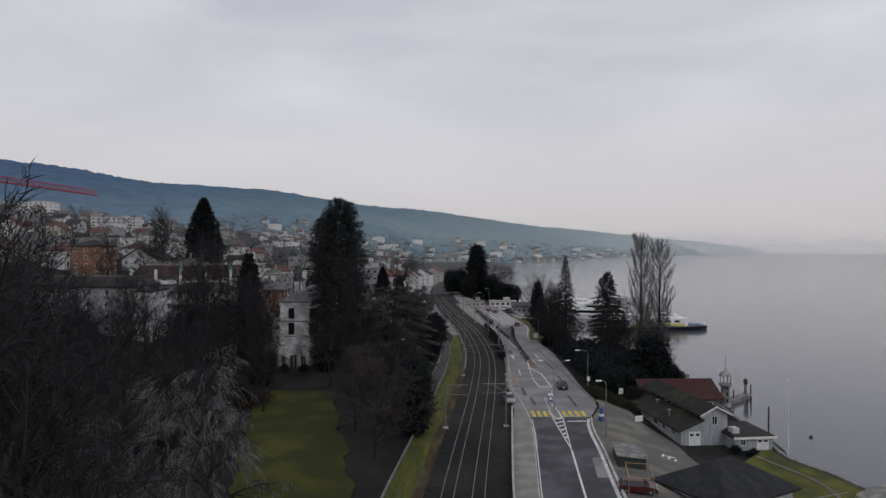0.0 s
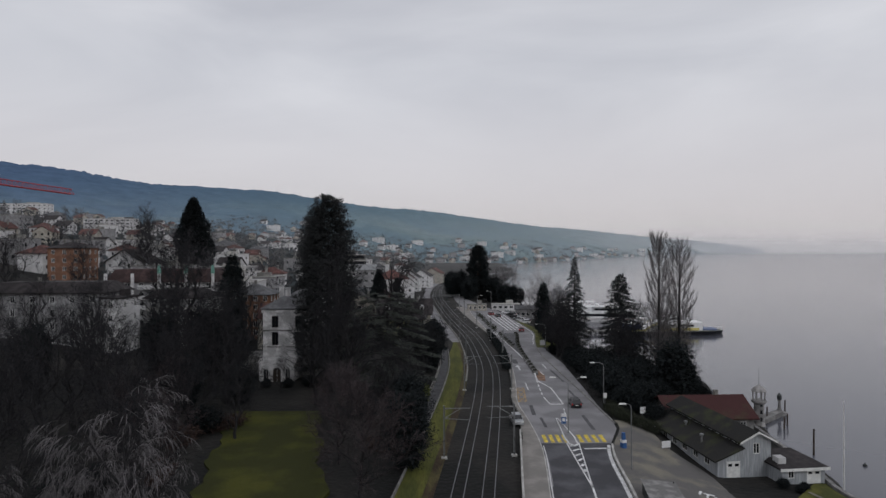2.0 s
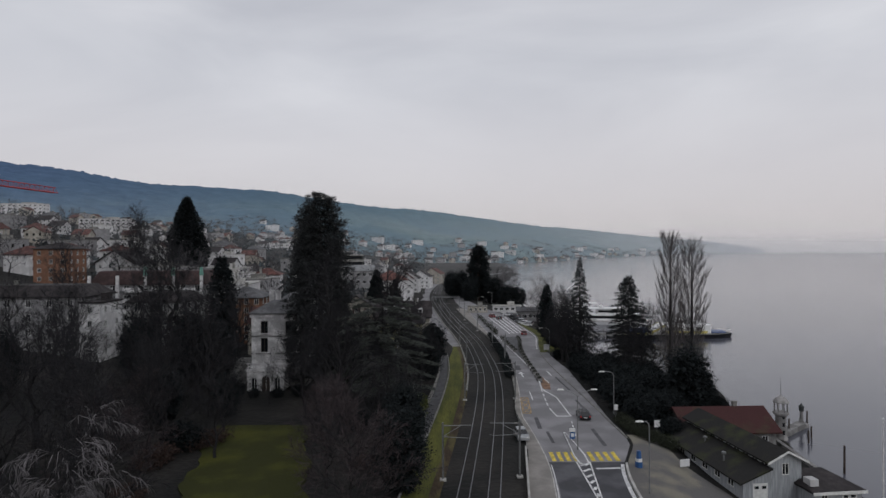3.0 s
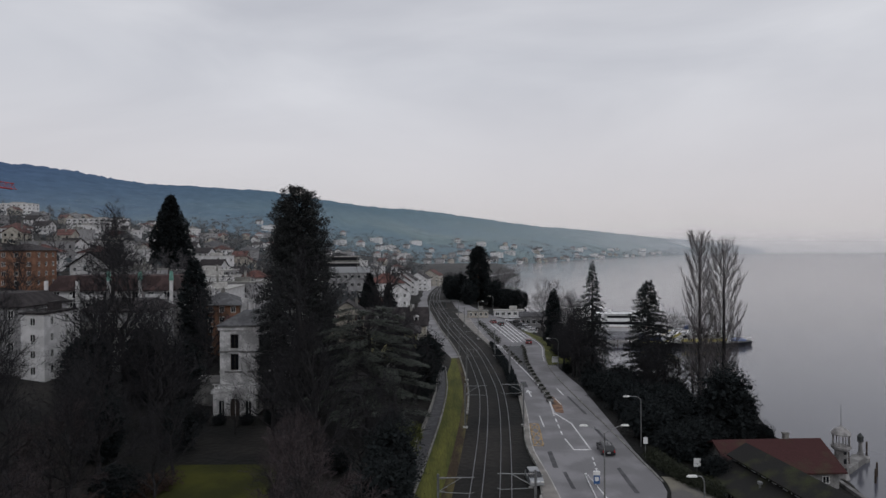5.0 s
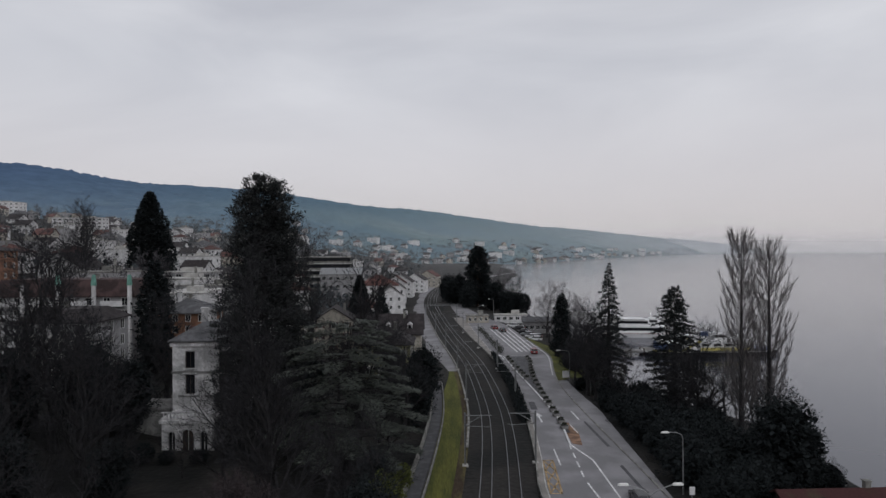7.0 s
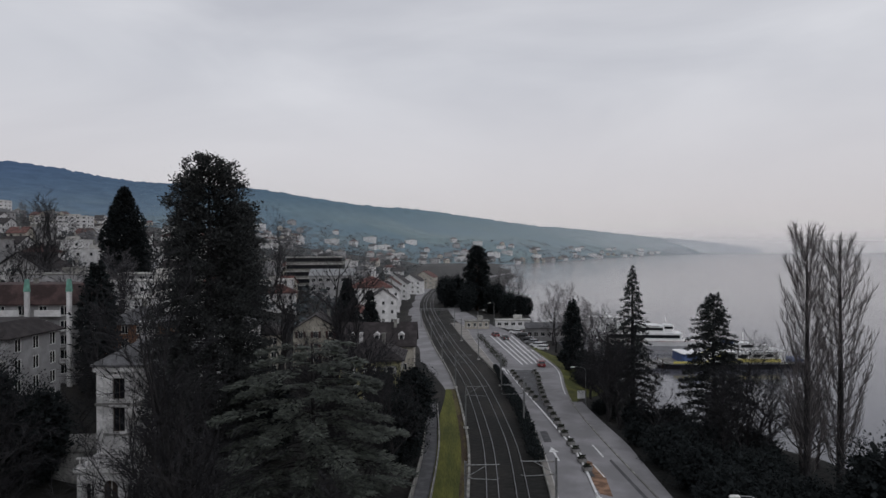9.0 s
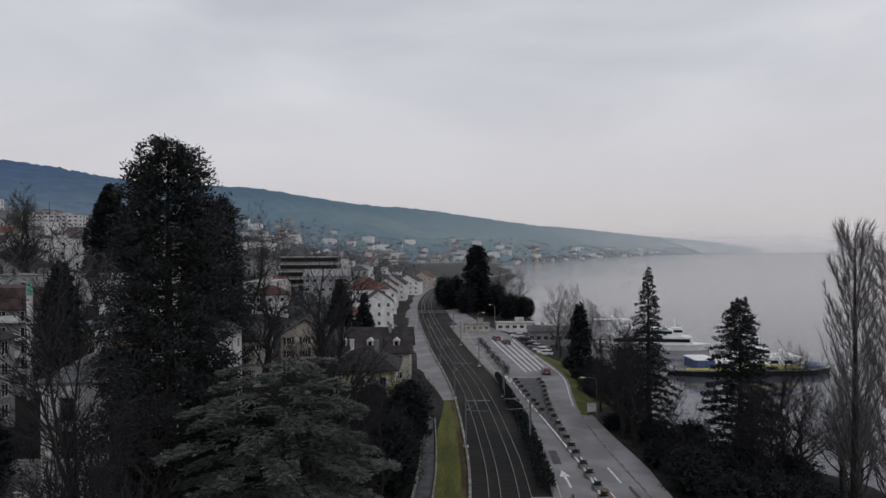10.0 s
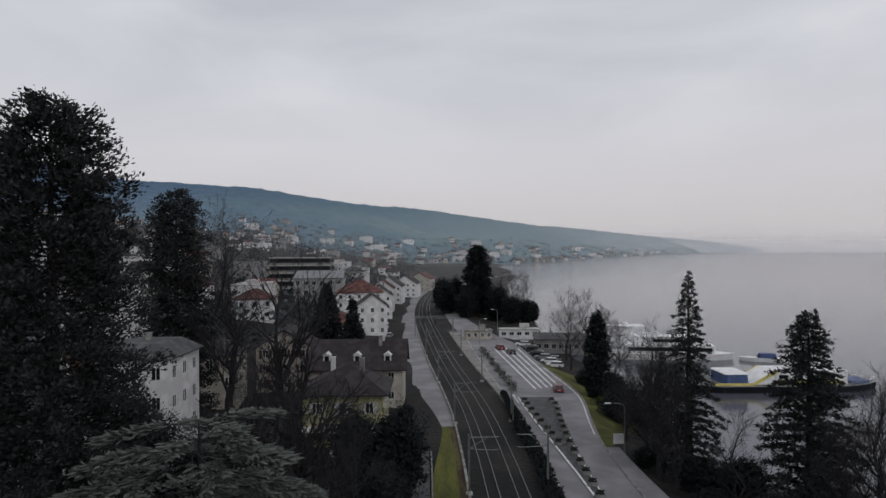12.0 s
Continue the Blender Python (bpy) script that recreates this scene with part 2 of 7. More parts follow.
M_WATER = bpy.data.materials.new("lake_water")
M_WATER.use_nodes = True
_n, _l = M_WATER.node_tree.nodes, M_WATER.node_tree.links
_p = _n["Principled BSDF"]
_p.inputs["Base Color"].default_value = (0.080, 0.082, 0.100, 1)
_p.inputs["Roughness"].default_value = 0.14
_p.inputs["IOR"].default_value = 1.33
_tc, _mp, _w1, _w2, _ad, _b = (_n.new(k) for k in ("ShaderNodeTexCoord", "ShaderNodeMapping", "ShaderNodeTexNoise", "ShaderNodeTexNoise", "ShaderNodeMath", "ShaderNodeBump"))
_mp.inputs["Scale"].default_value = (0.5, 1.0, 1.0)
_w1.inputs["Scale"].default_value, _w1.inputs["Detail"].default_value = 0.55, 4
_w2.inputs["Scale"].default_value, _w2.inputs["Detail"].default_value = 0.03, 3
_b.inputs["Strength"].default_value, _b.inputs["Distance"].default_value = 0.10, 0.08
_l.new(_tc.outputs["Object"], _mp.inputs["Vector"])
_l.new(_mp.outputs["Vector"], _w1.inputs["Vector"])
_l.new(_tc.outputs["Object"], _w2.inputs["Vector"])
_ad.operation = "MULTIPLY"
_l.new(_w1.outputs["Fac"], _ad.inputs[0])
_l.new(_w2.outputs["Fac"], _ad.inputs[1])
_l.new(_ad.outputs["Value"], _b.inputs["Height"])
_l.new(_b.outputs["Normal"], _p.inputs["Normal"])


# ---- mesh helpers ----
class Shape:
    """Collects vertices and faces of one mesh."""

    def __init__(self):
        self.v, self.f = [], []

    def add(self, verts, faces):
        k = len(self.v)
        self.v.extend(verts)
        self.f.extend([tuple(i + k for i in f) for f in faces])
        return self

    def box(self, c, s, turn=0.0, chamfer=0.0, taper=1.0):
        """A box about c (middle of its base) of size s; chamfer cuts the upright edges, taper narrows the top."""
        hx, hy = s[0] / 2, s[1] / 2
        if chamfer:
            q = chamfer
            ring = [(-hx + q, -hy), (hx - q, -hy), (hx, -hy + q), (hx, hy - q), (hx - q, hy), (-hx + q, hy), (-hx, hy - q), (-hx, -hy + q)]
        else:
            ring = [(-hx, -hy), (hx, -hy), (hx, hy), (-hx, hy)]
        n = len(ring)
        ca, sa = math.cos(turn), math.sin(turn)
        vs = []
        for z, k in ((0, 1.0), (s[2], taper)):
            for x, y in ring:
                vs.append((c[0] + (x * ca - y * sa) * k, c[1] + (x * sa + y * ca) * k, c[2] + z))
        fs = [tuple(range(n - 1, -1, -1)), tuple(range(n, 2 * n))]
        fs += [(i, (i + 1) % n, n + (i + 1) % n, n + i) for i in range(n)]
        return self.add(vs, fs)

    def tube(self, pts, radii, n=6, cap=True):
        """A tapering tube along pts."""
        pts = [Vector(p) for p in pts]
        vs, fs = [], []
        for i, p in enumerate(pts):
            d = (pts[min(i + 1, len(pts) - 1)] - pts[max(i - 1, 0)])
            d = d.normalized() if d.length > 1e-9 else Vector((0, 0, 1))
            a = d.cross(Vector((0.13, 0.91, 0.41))).normalized()
            b = d.cross(a)
            for k in range(n):
                w = 2 * math.pi * k / n
                vs.append(tuple(p + (a * math.cos(w) + b * math.sin(w)) * radii[i]))
        for i in range(len(pts) - 1):
            for k in range(n):
                fs.append((i * n + k, i * n + (k + 1) % n, (i + 1) * n + (k + 1) % n, (i + 1) * n + k))
        if cap:
            fs.append(tuple(range(n - 1, -1, -1)))
            fs.append(tuple(range((len(pts) - 1) * n, len(pts) * n)))
        return self.add(vs, fs)

    def lathe(self, c, profile, n=12):
        """A turned body: profile of (radius, height) about the upright through c."""
        vs, fs = [], []
        for r, z in profile:
            for k in range(n):
                w = 2 * math.pi * k / n
                vs.append((c[0] + r * math.cos(w), c[1] + r * math.sin(w), c[2] + z))
        for i in range(len(profile) - 1):
            for k in range(n):
                fs.append((i * n + k, i * n + (k + 1) % n, (i + 1) * n + (k + 1) % n, (i + 1) * n + k))
        fs.append(tuple(range(n - 1, -1, -1)))
        fs.append(tuple(range((len(profile) - 1) * n, len(profile) * n)))
        return self.add(vs, fs)

    def prism(self, ring, z0, z1):
        """A standing prism over a flat ring of (x, y)."""
        n = len(ring)
        vs = [(x, y, z0) for x, y in ring] + [(x, y, z1) for x, y in ring]
        fs = [tuple(range(n - 1, -1, -1)), tuple(range(n, 2 * n))] + [(i, (i + 1) % n, n + (i + 1) % n, n + i) for i in range(n)]
        return self.add(vs, fs)

    def weld(self):
        """Joins corners that lie in one place."""
        seen, at, vs = {}, [], []
        for p in self.v:
            key = tuple(round(c, 4) for c in p)
            if key not in seen:
                seen[key] = len(vs)
                vs.append(p)
            at.append(seen[key])
        self.v, self.f = vs, [tuple(at[i] for i in f) for f in self.f]
        return self

    def mesh(self, name, material, smooth=False):
        me = bpy.data.meshes.new(name)
        me.from_pydata(self.v, [], self.f)
        me.materials.append(material)
        if smooth:
            me.polygons.foreach_set("use_smooth", [True] * len(me.polygons))
        me.update()
        return me


def part(name, shape, material, parent=None, label="", smooth=False):
    """One mesh object under a thing or a part."""
    ob = new(name, shape.mesh(name, material, smooth))
    if parent:
        ob.parent = parent
    return tagged(ob, label)


def thing(name, at, turn=0.0, label="", category="", group="", kind=""):
    """An Empty at the base of a thing, to carry its parts."""
    ob = new(name)
    ob.matrix_world = pose(at[0], at[1], at[2], 0, 0, turn)
    ob.empty_display_size = 0.3
    return tagged(ob, label, category, group, kind)


def curve_of(points):
    """x as a smooth function of y through (y, x) points."""
    ys = np.array([p[0] for p in points], float)
    xs = np.array([p[1] for p in points], float)
    m = np.gradient(xs, ys)

    def f(y):
        y = np.asarray(y, float)
        i = np.clip(np.searchsorted(ys, y) - 1, 0, len(ys) - 2)
        h = ys[i + 1] - ys[i]
        s = np.clip((y - ys[i]) / h, -0.3, 1.3)
        return (2 * s**3 - 3 * s**2 + 1) * xs[i] + (s**3 - 2 * s**2 + s) * h * m[i] + (3 * s**2 - 2 * s**3) * xs[i + 1] + (s**3 - s**2) * h * m[i + 1]

    return f


# ---- the plan ----
WATER_Z = -3.3
# translucent sheets for haze: distance, density, height of the dense part and of the top
HAZE_SHEETS = ((440, 0.03, 35, 75), (700, 0.05, 45, 120), (1150, 0.07, 50, 160), (1800, 0.10, 40, 170), (2700, 0.18, 30, 150), (3700, 0.50, 20, 130))
track_x = curve_of([(-120, -10), (-60, -6.5), (0, -2.6), (40, 0.0), (73, 2.3), (89, 3.9), (103, 5.4), (123, 7.5), (139, 9.0), (153, 10.1), (172, 11.0), (186, 10.9), (202, 10.5), (218, 9.8), (232, 8.7), (263, 5.6), (289, 3.4), (327, 0.6), (383, -2.8), (439, -3.9), (523, -0.6), (604, 8), (700, 28), (850, 75)])
road_l = curve_of([(-120, -2), (0, 5), (40, 8.3), (73, 11.2), (89, 13.0), (107, 14.7), (120, 14.6), (133, 14.2), (145, 15.4), (165, 16.9), (198, 17.7), (215, 17.2), (232, 16.2), (255, 14.8), (289, 13.0), (312, 12.2), (340, 9), (383, 6.5), (439, 5.5), (523, 9), (604, 18), (700, 38), (850, 85)])
road_r = curve_of([(-120, 8), (0, 14), (40, 17.5), (73, 20.6), (87, 22.2), (107, 24.9), (116, 28.2), (126, 28.2), (143, 27.9), (155, 27.5), (175, 27.0), (190, 27.0), (199, 27.4), (211, 28.7), (231, 31.2), (251, 30.2), (270, 28.8), (300, 27), (330, 21), (383, 14), (439, 12.5), (523, 16), (604, 25), (700, 45), (850, 92)])
shore_x = curve_of([(-120, 62), (-60, 60), (40, 58), (80, 55.7), (87, 54.5), (94, 52), (102, 53), (130, 56), (150, 58), (169, 60), (183, 54), (192, 47), (200, 43.5), (211, 43.5), (230, 46), (260, 46), (300, 43), (330, 42), (400, 43), (450, 38), (520, 45), (604, 55), (700, 70), (850, 100), (1000, 110), (1424, 150), (2094, 498), (3237, 1203), (4700, 2300), (6000, 3300)])


def smooth01(t):
    t = np.clip(t, 0, 1)
    return t * t * (3 - 2 * t)


def ground_z(x, y):
    """Height of the land."""
    x, y = np.asarray(x, float), np.asarray(y, float)
    yc = np.clip(y, -120, 850)
    left = track_x(yc) - 9.0
    d = left - x
    up = 1.0 * smooth01((d - 0.5) / 14.0) + 1.7 * smooth01((-38 - x) / 22)
    far = np.clip(-42 - x, 0, None)
    up = up + 0.155 * far * (0.75 + 0.25 * smooth01(y / 300))
    up = np.minimum(up, 62 + 0.02 * far)
    right = np.where(y < 850, road_r(yc), shore_x(np.clip(y, 850, 6000)) - 30)
    sh = shore_x(np.clip(y, -120, 6000))
    t = np.clip((x - right - 0.4) / np.maximum(sh - right, 1.0), 0, 1.6)
    fall = np.where(t < 1, -2.75 * smooth01(t / 0.55), -2.75 - (t - 1) * 12)
    base = np.where(d > 0, up, fall)
    return base - 0.12


def gz(x, y):
    return float(ground_z(x, y))


def sheet(name, left, right, y0, y1, step, z, material, thick=0.25, cross=2, z_from_ground=None, **tags):
    """A strip of ground, with its edges turned down, between two curves x(y)."""
    ys = np.arange(y0, y1 + step * 0.5, step)
    s = Shape()
    n = cross + 1
    vs, fs = [], []
    for y in ys:
        a, b = float(left(y)), float(right(y))
        row = [a + (b - a) * k / cross for k in range(n)]
        zz = [z if z_from_ground is None else gz(x, y) + z_from_ground for x in row]
        vs.append((a, y, zz[0] - thick))
        vs += [(x, y, q) for x, q in zip(row, zz)]
        vs.append((b, y, zz[-1] - thick))
    w = n + 2
    for i in range(len(ys) - 1):
        for k in range(w - 1):
            fs.append((i * w + k, i * w + k + 1, (i + 1) * w + k + 1, (i + 1) * w + k))
    s.add(vs, fs)
    ob = part(name, s, material)
    return tagged(ob, kind="structure", **tags)


# ---- ground, lake, distance ----
def build_ground():
    xs = np.concatenate([-np.geomspace(2600, 130, 34), np.arange(-126, 80, 3.0), np.geomspace(82, 3600, 26)])
    ys = np.concatenate([np.arange(-120, 330, 4.0), np.geomspace(332, 5600, 60)])
    gx, gy = np.meshgrid(xs, ys)
    zz = ground_z(gx, gy)
    wob = np.array([[noise.noise((x * 0.05, y * 0.05, 3.1)) for x in xs] for y in ys])
    off = np.clip((np.abs(gx - 12) - 22) / 20, 0, 1)
    zz = zz + wob * 0.5 * off
    s = Shape()
    vs = np.stack([gx.ravel(), gy.ravel(), zz.ravel()], 1).tolist()
    w = len(xs)
    fs = [(i * w + k, i * w + k + 1, (i + 1) * w + k + 1, (i + 1) * w + k) for i in range(len(ys) - 1) for k in range(w - 1)]
    s.add(vs, fs)
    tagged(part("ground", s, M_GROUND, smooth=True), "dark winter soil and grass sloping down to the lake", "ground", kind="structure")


build_ground()
lake = Shape().add([(30, -400, WATER_Z), (6500, -400, WATER_Z), (6500, 6500, WATER_Z), (30, 6500, WATER_Z)], [(0, 1, 2, 3)])
tagged(part("water", lake, M_WATER), "calm grey lake under an overcast sky", "lake", kind="structure")


crest = curve_of([(-1.6, 0.20), (-1.1, 0.175), (-0.70, 0.142), (-0.58, 0.127), (-0.477, 0.108), (-0.37, 0.100), (-0.254, 0.090), (-0.18, 0.078), (-0.128, 0.070), (-0.02, 0.060), (0.05, 0.050), (0.14, 0.037), (0.23, 0.029), (0.31, 0.020), (0.40, 0.012), (0.46, 0.0045), (0.505, -0.004)])
depth = curve_of([(-1.6, 1300), (-0.7, 1700), (-0.25, 2100), (0.0, 2500), (0.15, 2900), (0.3, 3600), (0.505, 4550)])
foot = curve_of([(-1.6, 700), (-0.7, 900), (-0.25, 1150), (0.0, 1350), (0.105, 1430), (0.24, 2100), (0.37, 3230), (0.505, 4500)])


def hill_point(u, t):
    """A place on the far slope: u says which way, t how far from its foot (0) to its crest (1)."""
    c, r, f = float(crest(u)), float(depth(u)), float(foot(u))
    z1 = EYE + c * r
    y = f + (r - f) * t
    x = u * y
    z0 = min(max(gz(max(x, -2600), min(y, 5500)) if x < shore_x(min(y, 6000)) else -3.0, -3.0), 60)
    z = z0 * (1 - t) + z1 * t ** 1.15 + 22 * math.sin(t * math.pi) * noise.noise((x * 0.002, y * 0.002, 5.0)) * min(1, max(0, (z1 - 20) / 100))
    rough = noise.noise((x * 0.03, y * 0.03, 1.0)) * 3.0 + noise.noise((x * 0.11, y * 0.11, 2.0)) * 4.5
    return x, y, z + rough * (0.25 + 0.75 * t) * min(1, max(0.1, z1 / 120)), z1, r


def far_hill():
    """The wooded ridge beyond the town, one slope from the far shore up to its crest."""
    us = np.linspace(-1.6, 0.505, 460)
    s = Shape()
    vs, fs = [], []
    rows = 34
    for u in us:
        for k in range(rows + 1):
            x, y, z, z1, r = hill_point(u, k / rows)
            vs.append((x, y, z))
        vs.append((u * (r + 300), r + 300, z1 - 60))
    w = rows + 2
    for i in range(len(us) - 1):
        for k in range(w - 1):
            fs.append((i * w + k, (i + 1) * w + k, (i + 1) * w + k + 1, i * w + k + 1))
    s.add(vs, fs)
    m = bpy.data.materials.new("wooded_slope_painted_haze")
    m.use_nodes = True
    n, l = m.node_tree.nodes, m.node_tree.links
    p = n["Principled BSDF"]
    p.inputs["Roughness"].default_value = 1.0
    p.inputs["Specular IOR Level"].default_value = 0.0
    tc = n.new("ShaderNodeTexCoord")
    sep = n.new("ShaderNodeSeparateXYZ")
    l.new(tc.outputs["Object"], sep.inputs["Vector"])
    # woods above, meadows below; air haze painted into the colour along the lake
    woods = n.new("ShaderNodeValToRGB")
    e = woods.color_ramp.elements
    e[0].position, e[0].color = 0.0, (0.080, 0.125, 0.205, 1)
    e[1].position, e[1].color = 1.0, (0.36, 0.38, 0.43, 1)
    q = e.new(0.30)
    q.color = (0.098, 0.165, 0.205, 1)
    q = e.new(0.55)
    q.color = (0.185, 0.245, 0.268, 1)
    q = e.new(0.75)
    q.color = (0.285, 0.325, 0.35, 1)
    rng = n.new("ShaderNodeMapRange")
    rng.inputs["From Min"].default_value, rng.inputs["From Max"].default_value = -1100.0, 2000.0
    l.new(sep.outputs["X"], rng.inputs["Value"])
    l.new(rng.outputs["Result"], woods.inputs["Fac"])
    nz = n.new("ShaderNodeTexNoise")
    nz.inputs["Scale"].default_value, nz.inputs["Detail"].default_value = 0.0035, 5
    l.new(tc.outputs["Object"], nz.inputs["Vector"])
    fld = n.new("ShaderNodeMapRange")
    fld.inputs["From Min"].default_value, fld.inputs["From Max"].default_value = 0.47, 0.60
    l.new(nz.outputs["Fac"], fld.inputs["Value"])
    low = n.new("ShaderNodeMapRange")
    low.inputs["From Min"].default_value, low.inputs["From Max"].default_value = 170.0, 60.0
    l.new(sep.outputs["Z"], low.inputs["Value"])
    mm = n.new("ShaderNodeMath")
    mm.operation = "MULTIPLY"
    l.new(fld.outputs["Result"], mm.inputs[0])
    l.new(low.outputs["Result"], mm.inputs[1])
    mk = n.new("ShaderNodeMath")
    mk.operation = "MULTIPLY"
    mk.inputs[1].default_value = 0.6
    l.new(mm.outputs["Value"], mk.inputs[0])
    mx = n.new("ShaderNodeMix")
    mx.data_type = "RGBA"
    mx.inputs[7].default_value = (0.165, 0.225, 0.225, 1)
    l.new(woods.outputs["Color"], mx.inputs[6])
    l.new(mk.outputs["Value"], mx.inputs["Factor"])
    fine = n.new("ShaderNodeTexNoise")
    fine.inputs["Scale"].default_value, fine.inputs["Detail"].default_value = 0.03, 4
    l.new(tc.outputs["Object"], fine.inputs["Vector"])
    fr = n.new("ShaderNodeMapRange")
    fr.inputs["From Min"].default_value, fr.inputs["From Max"].default_value = 0.3, 0.7
    fr.inputs["To Min"].default_value, fr.inputs["To Max"].default_value = 0.85, 1.12
    l.new(fine.outputs["Fac"], fr.inputs["Value"])
    mu = n.new("ShaderNodeMix")
    mu.data_type, mu.blend_type = "RGBA", "MULTIPLY"
    mu.inputs["Factor"].default_value = 1.0
    l.new(mx.outputs[2], mu.inputs[6])
    l.new(fr.outputs["Result"], mu.inputs[7])
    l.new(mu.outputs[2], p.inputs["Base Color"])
    tagged(part("backdrop", s, m, smooth=True), "wooded ridge sinking towards the lake, haze painted into its blue-green colour", "hill", kind="structure")


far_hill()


def haze_veil(y, density, low, high):
    """A translucent sheet standing in for haze over lake and shore, thinning out upwards."""
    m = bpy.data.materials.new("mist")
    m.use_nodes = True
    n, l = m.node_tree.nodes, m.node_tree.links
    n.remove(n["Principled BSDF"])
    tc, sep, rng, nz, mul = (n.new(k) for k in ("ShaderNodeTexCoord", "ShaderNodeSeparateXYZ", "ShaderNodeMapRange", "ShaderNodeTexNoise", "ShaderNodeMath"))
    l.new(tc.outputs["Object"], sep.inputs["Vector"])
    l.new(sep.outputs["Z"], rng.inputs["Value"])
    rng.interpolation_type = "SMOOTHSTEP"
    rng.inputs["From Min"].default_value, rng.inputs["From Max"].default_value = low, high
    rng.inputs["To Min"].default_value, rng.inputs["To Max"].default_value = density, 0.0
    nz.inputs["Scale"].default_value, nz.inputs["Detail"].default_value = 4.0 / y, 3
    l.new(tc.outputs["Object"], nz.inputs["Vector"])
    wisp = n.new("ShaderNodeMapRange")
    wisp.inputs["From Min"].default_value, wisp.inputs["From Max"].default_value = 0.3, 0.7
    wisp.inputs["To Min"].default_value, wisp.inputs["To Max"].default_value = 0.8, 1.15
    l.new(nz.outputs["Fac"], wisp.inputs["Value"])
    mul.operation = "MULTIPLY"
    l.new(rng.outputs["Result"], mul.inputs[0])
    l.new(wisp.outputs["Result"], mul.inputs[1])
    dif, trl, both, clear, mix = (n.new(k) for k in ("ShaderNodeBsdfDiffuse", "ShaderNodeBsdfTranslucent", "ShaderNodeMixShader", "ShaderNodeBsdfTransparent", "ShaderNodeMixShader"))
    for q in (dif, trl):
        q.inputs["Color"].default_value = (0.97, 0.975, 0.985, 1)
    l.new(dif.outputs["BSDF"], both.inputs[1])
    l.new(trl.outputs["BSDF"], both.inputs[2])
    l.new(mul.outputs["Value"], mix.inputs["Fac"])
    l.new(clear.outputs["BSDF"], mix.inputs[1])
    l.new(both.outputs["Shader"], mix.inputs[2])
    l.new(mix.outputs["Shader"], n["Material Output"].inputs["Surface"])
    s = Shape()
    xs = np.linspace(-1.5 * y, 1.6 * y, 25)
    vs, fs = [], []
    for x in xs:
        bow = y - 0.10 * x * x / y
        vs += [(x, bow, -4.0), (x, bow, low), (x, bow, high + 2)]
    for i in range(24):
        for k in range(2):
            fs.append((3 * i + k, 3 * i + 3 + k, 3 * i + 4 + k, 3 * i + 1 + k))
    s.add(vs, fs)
    tagged(part("backdrop_mist", s, m, smooth=True), "translucent sheet standing in for grey haze over the lake", "mist", kind="structure")


for y_, density_, low_, high_ in HAZE_SHEETS:
    haze_veil(y_, density_, low_, high_)


# ---- railway, road, pavement ----
def off(f, d):
    return lambda y: f(y) + d


tagged(sheet("railway_bed", off(track_x, -4.6), off(track_x, 4.4), -110, 840, 5, -0.22, M_BALLAST, 0.4, 4), "dark stone ballast of a double railway track", "ballast")
sheet("trackside_gravel", off(track_x, 4.4), lambda y: min(float(track_x(y)) + 5.75, float(road_l(y)) - 2.4), -110, 330, 5, -0.15, M_BALLAST2, 0.4, 1)
sheet("verge", lambda y: float(track_x(y)) - 9.5 + 2.6 * smooth01((y - 178) / 36), off(track_x, -5.9), -110, 212, 5, -0.05, M_VERGE, 0.4, 3)
sheet("verge_edge", off(track_x, -5.9), off(track_x, -4.6), -110, 212, 5, -0.05, M_VERGE_B, 0.4, 2)
sheet("side_lane", lambda y: float(track_x(y)) - (6.0 + 8.5 * smooth01((y - 188) / 100)), off(track_x, -4.6), 192, 700, 6, -0.10, M_ASPHALT, 0.4, 2)
sheet("pavement", lambda y: float(track_x(y)) + 6.0 if y < 110 else min(float(track_x(y)) + 6.2, float(road_l(y)) - 0.8), off(road_l, -0.12), -110, 330, 5, 0.03, M_PAVE, 0.3, 2)
sheet("road", road_l, road_r, 107, 840, 4, -0.08, M_ASPHALT, 0.3, 4)
sheet("road_dark_lanes", road_l, road_r, -110, 107.5, 4.35, -0.075, M_ASPHALT2, 0.3, 4)
sheet("yard", off(road_r, 0.5), lambda y: 34 + 3 * smooth01((112 - y) / 12), 60, 119, 2.5, 0, M_PARK, 0.1, 6, z_from_ground=0.06)
sheet("kerb", off(road_l, -0.12), off(road_l, 0.03), -110, 325, 5, 0.045, M_CONC, 0.3, 1)
sheet("kerb_far", off(road_r, -0.05), off(road_r, 0.15), 118, 270, 4, 0.04, M_CONC_D, 0.4, 1)
sheet("footway", off(road_r, 0.15), lambda y: float(road_r(y)) + float(np.interp(y, [118, 131, 150, 172, 200], [0.2, 0.4, 1.7, 3.2, 2.0])), 118, 200, 4, 0.03, M_ASPHALT, 0.4, 1)
sheet("grass_bank", off(road_r, 0.2), lambda y: float(road_r(y)) + 0.3 + 11.0 * smooth01((y - 192) / 38) * smooth01((268 - y) / 12), 193, 268, 3, 0, M_LAWN_L, 0.2, 6, z_from_ground=0.10)


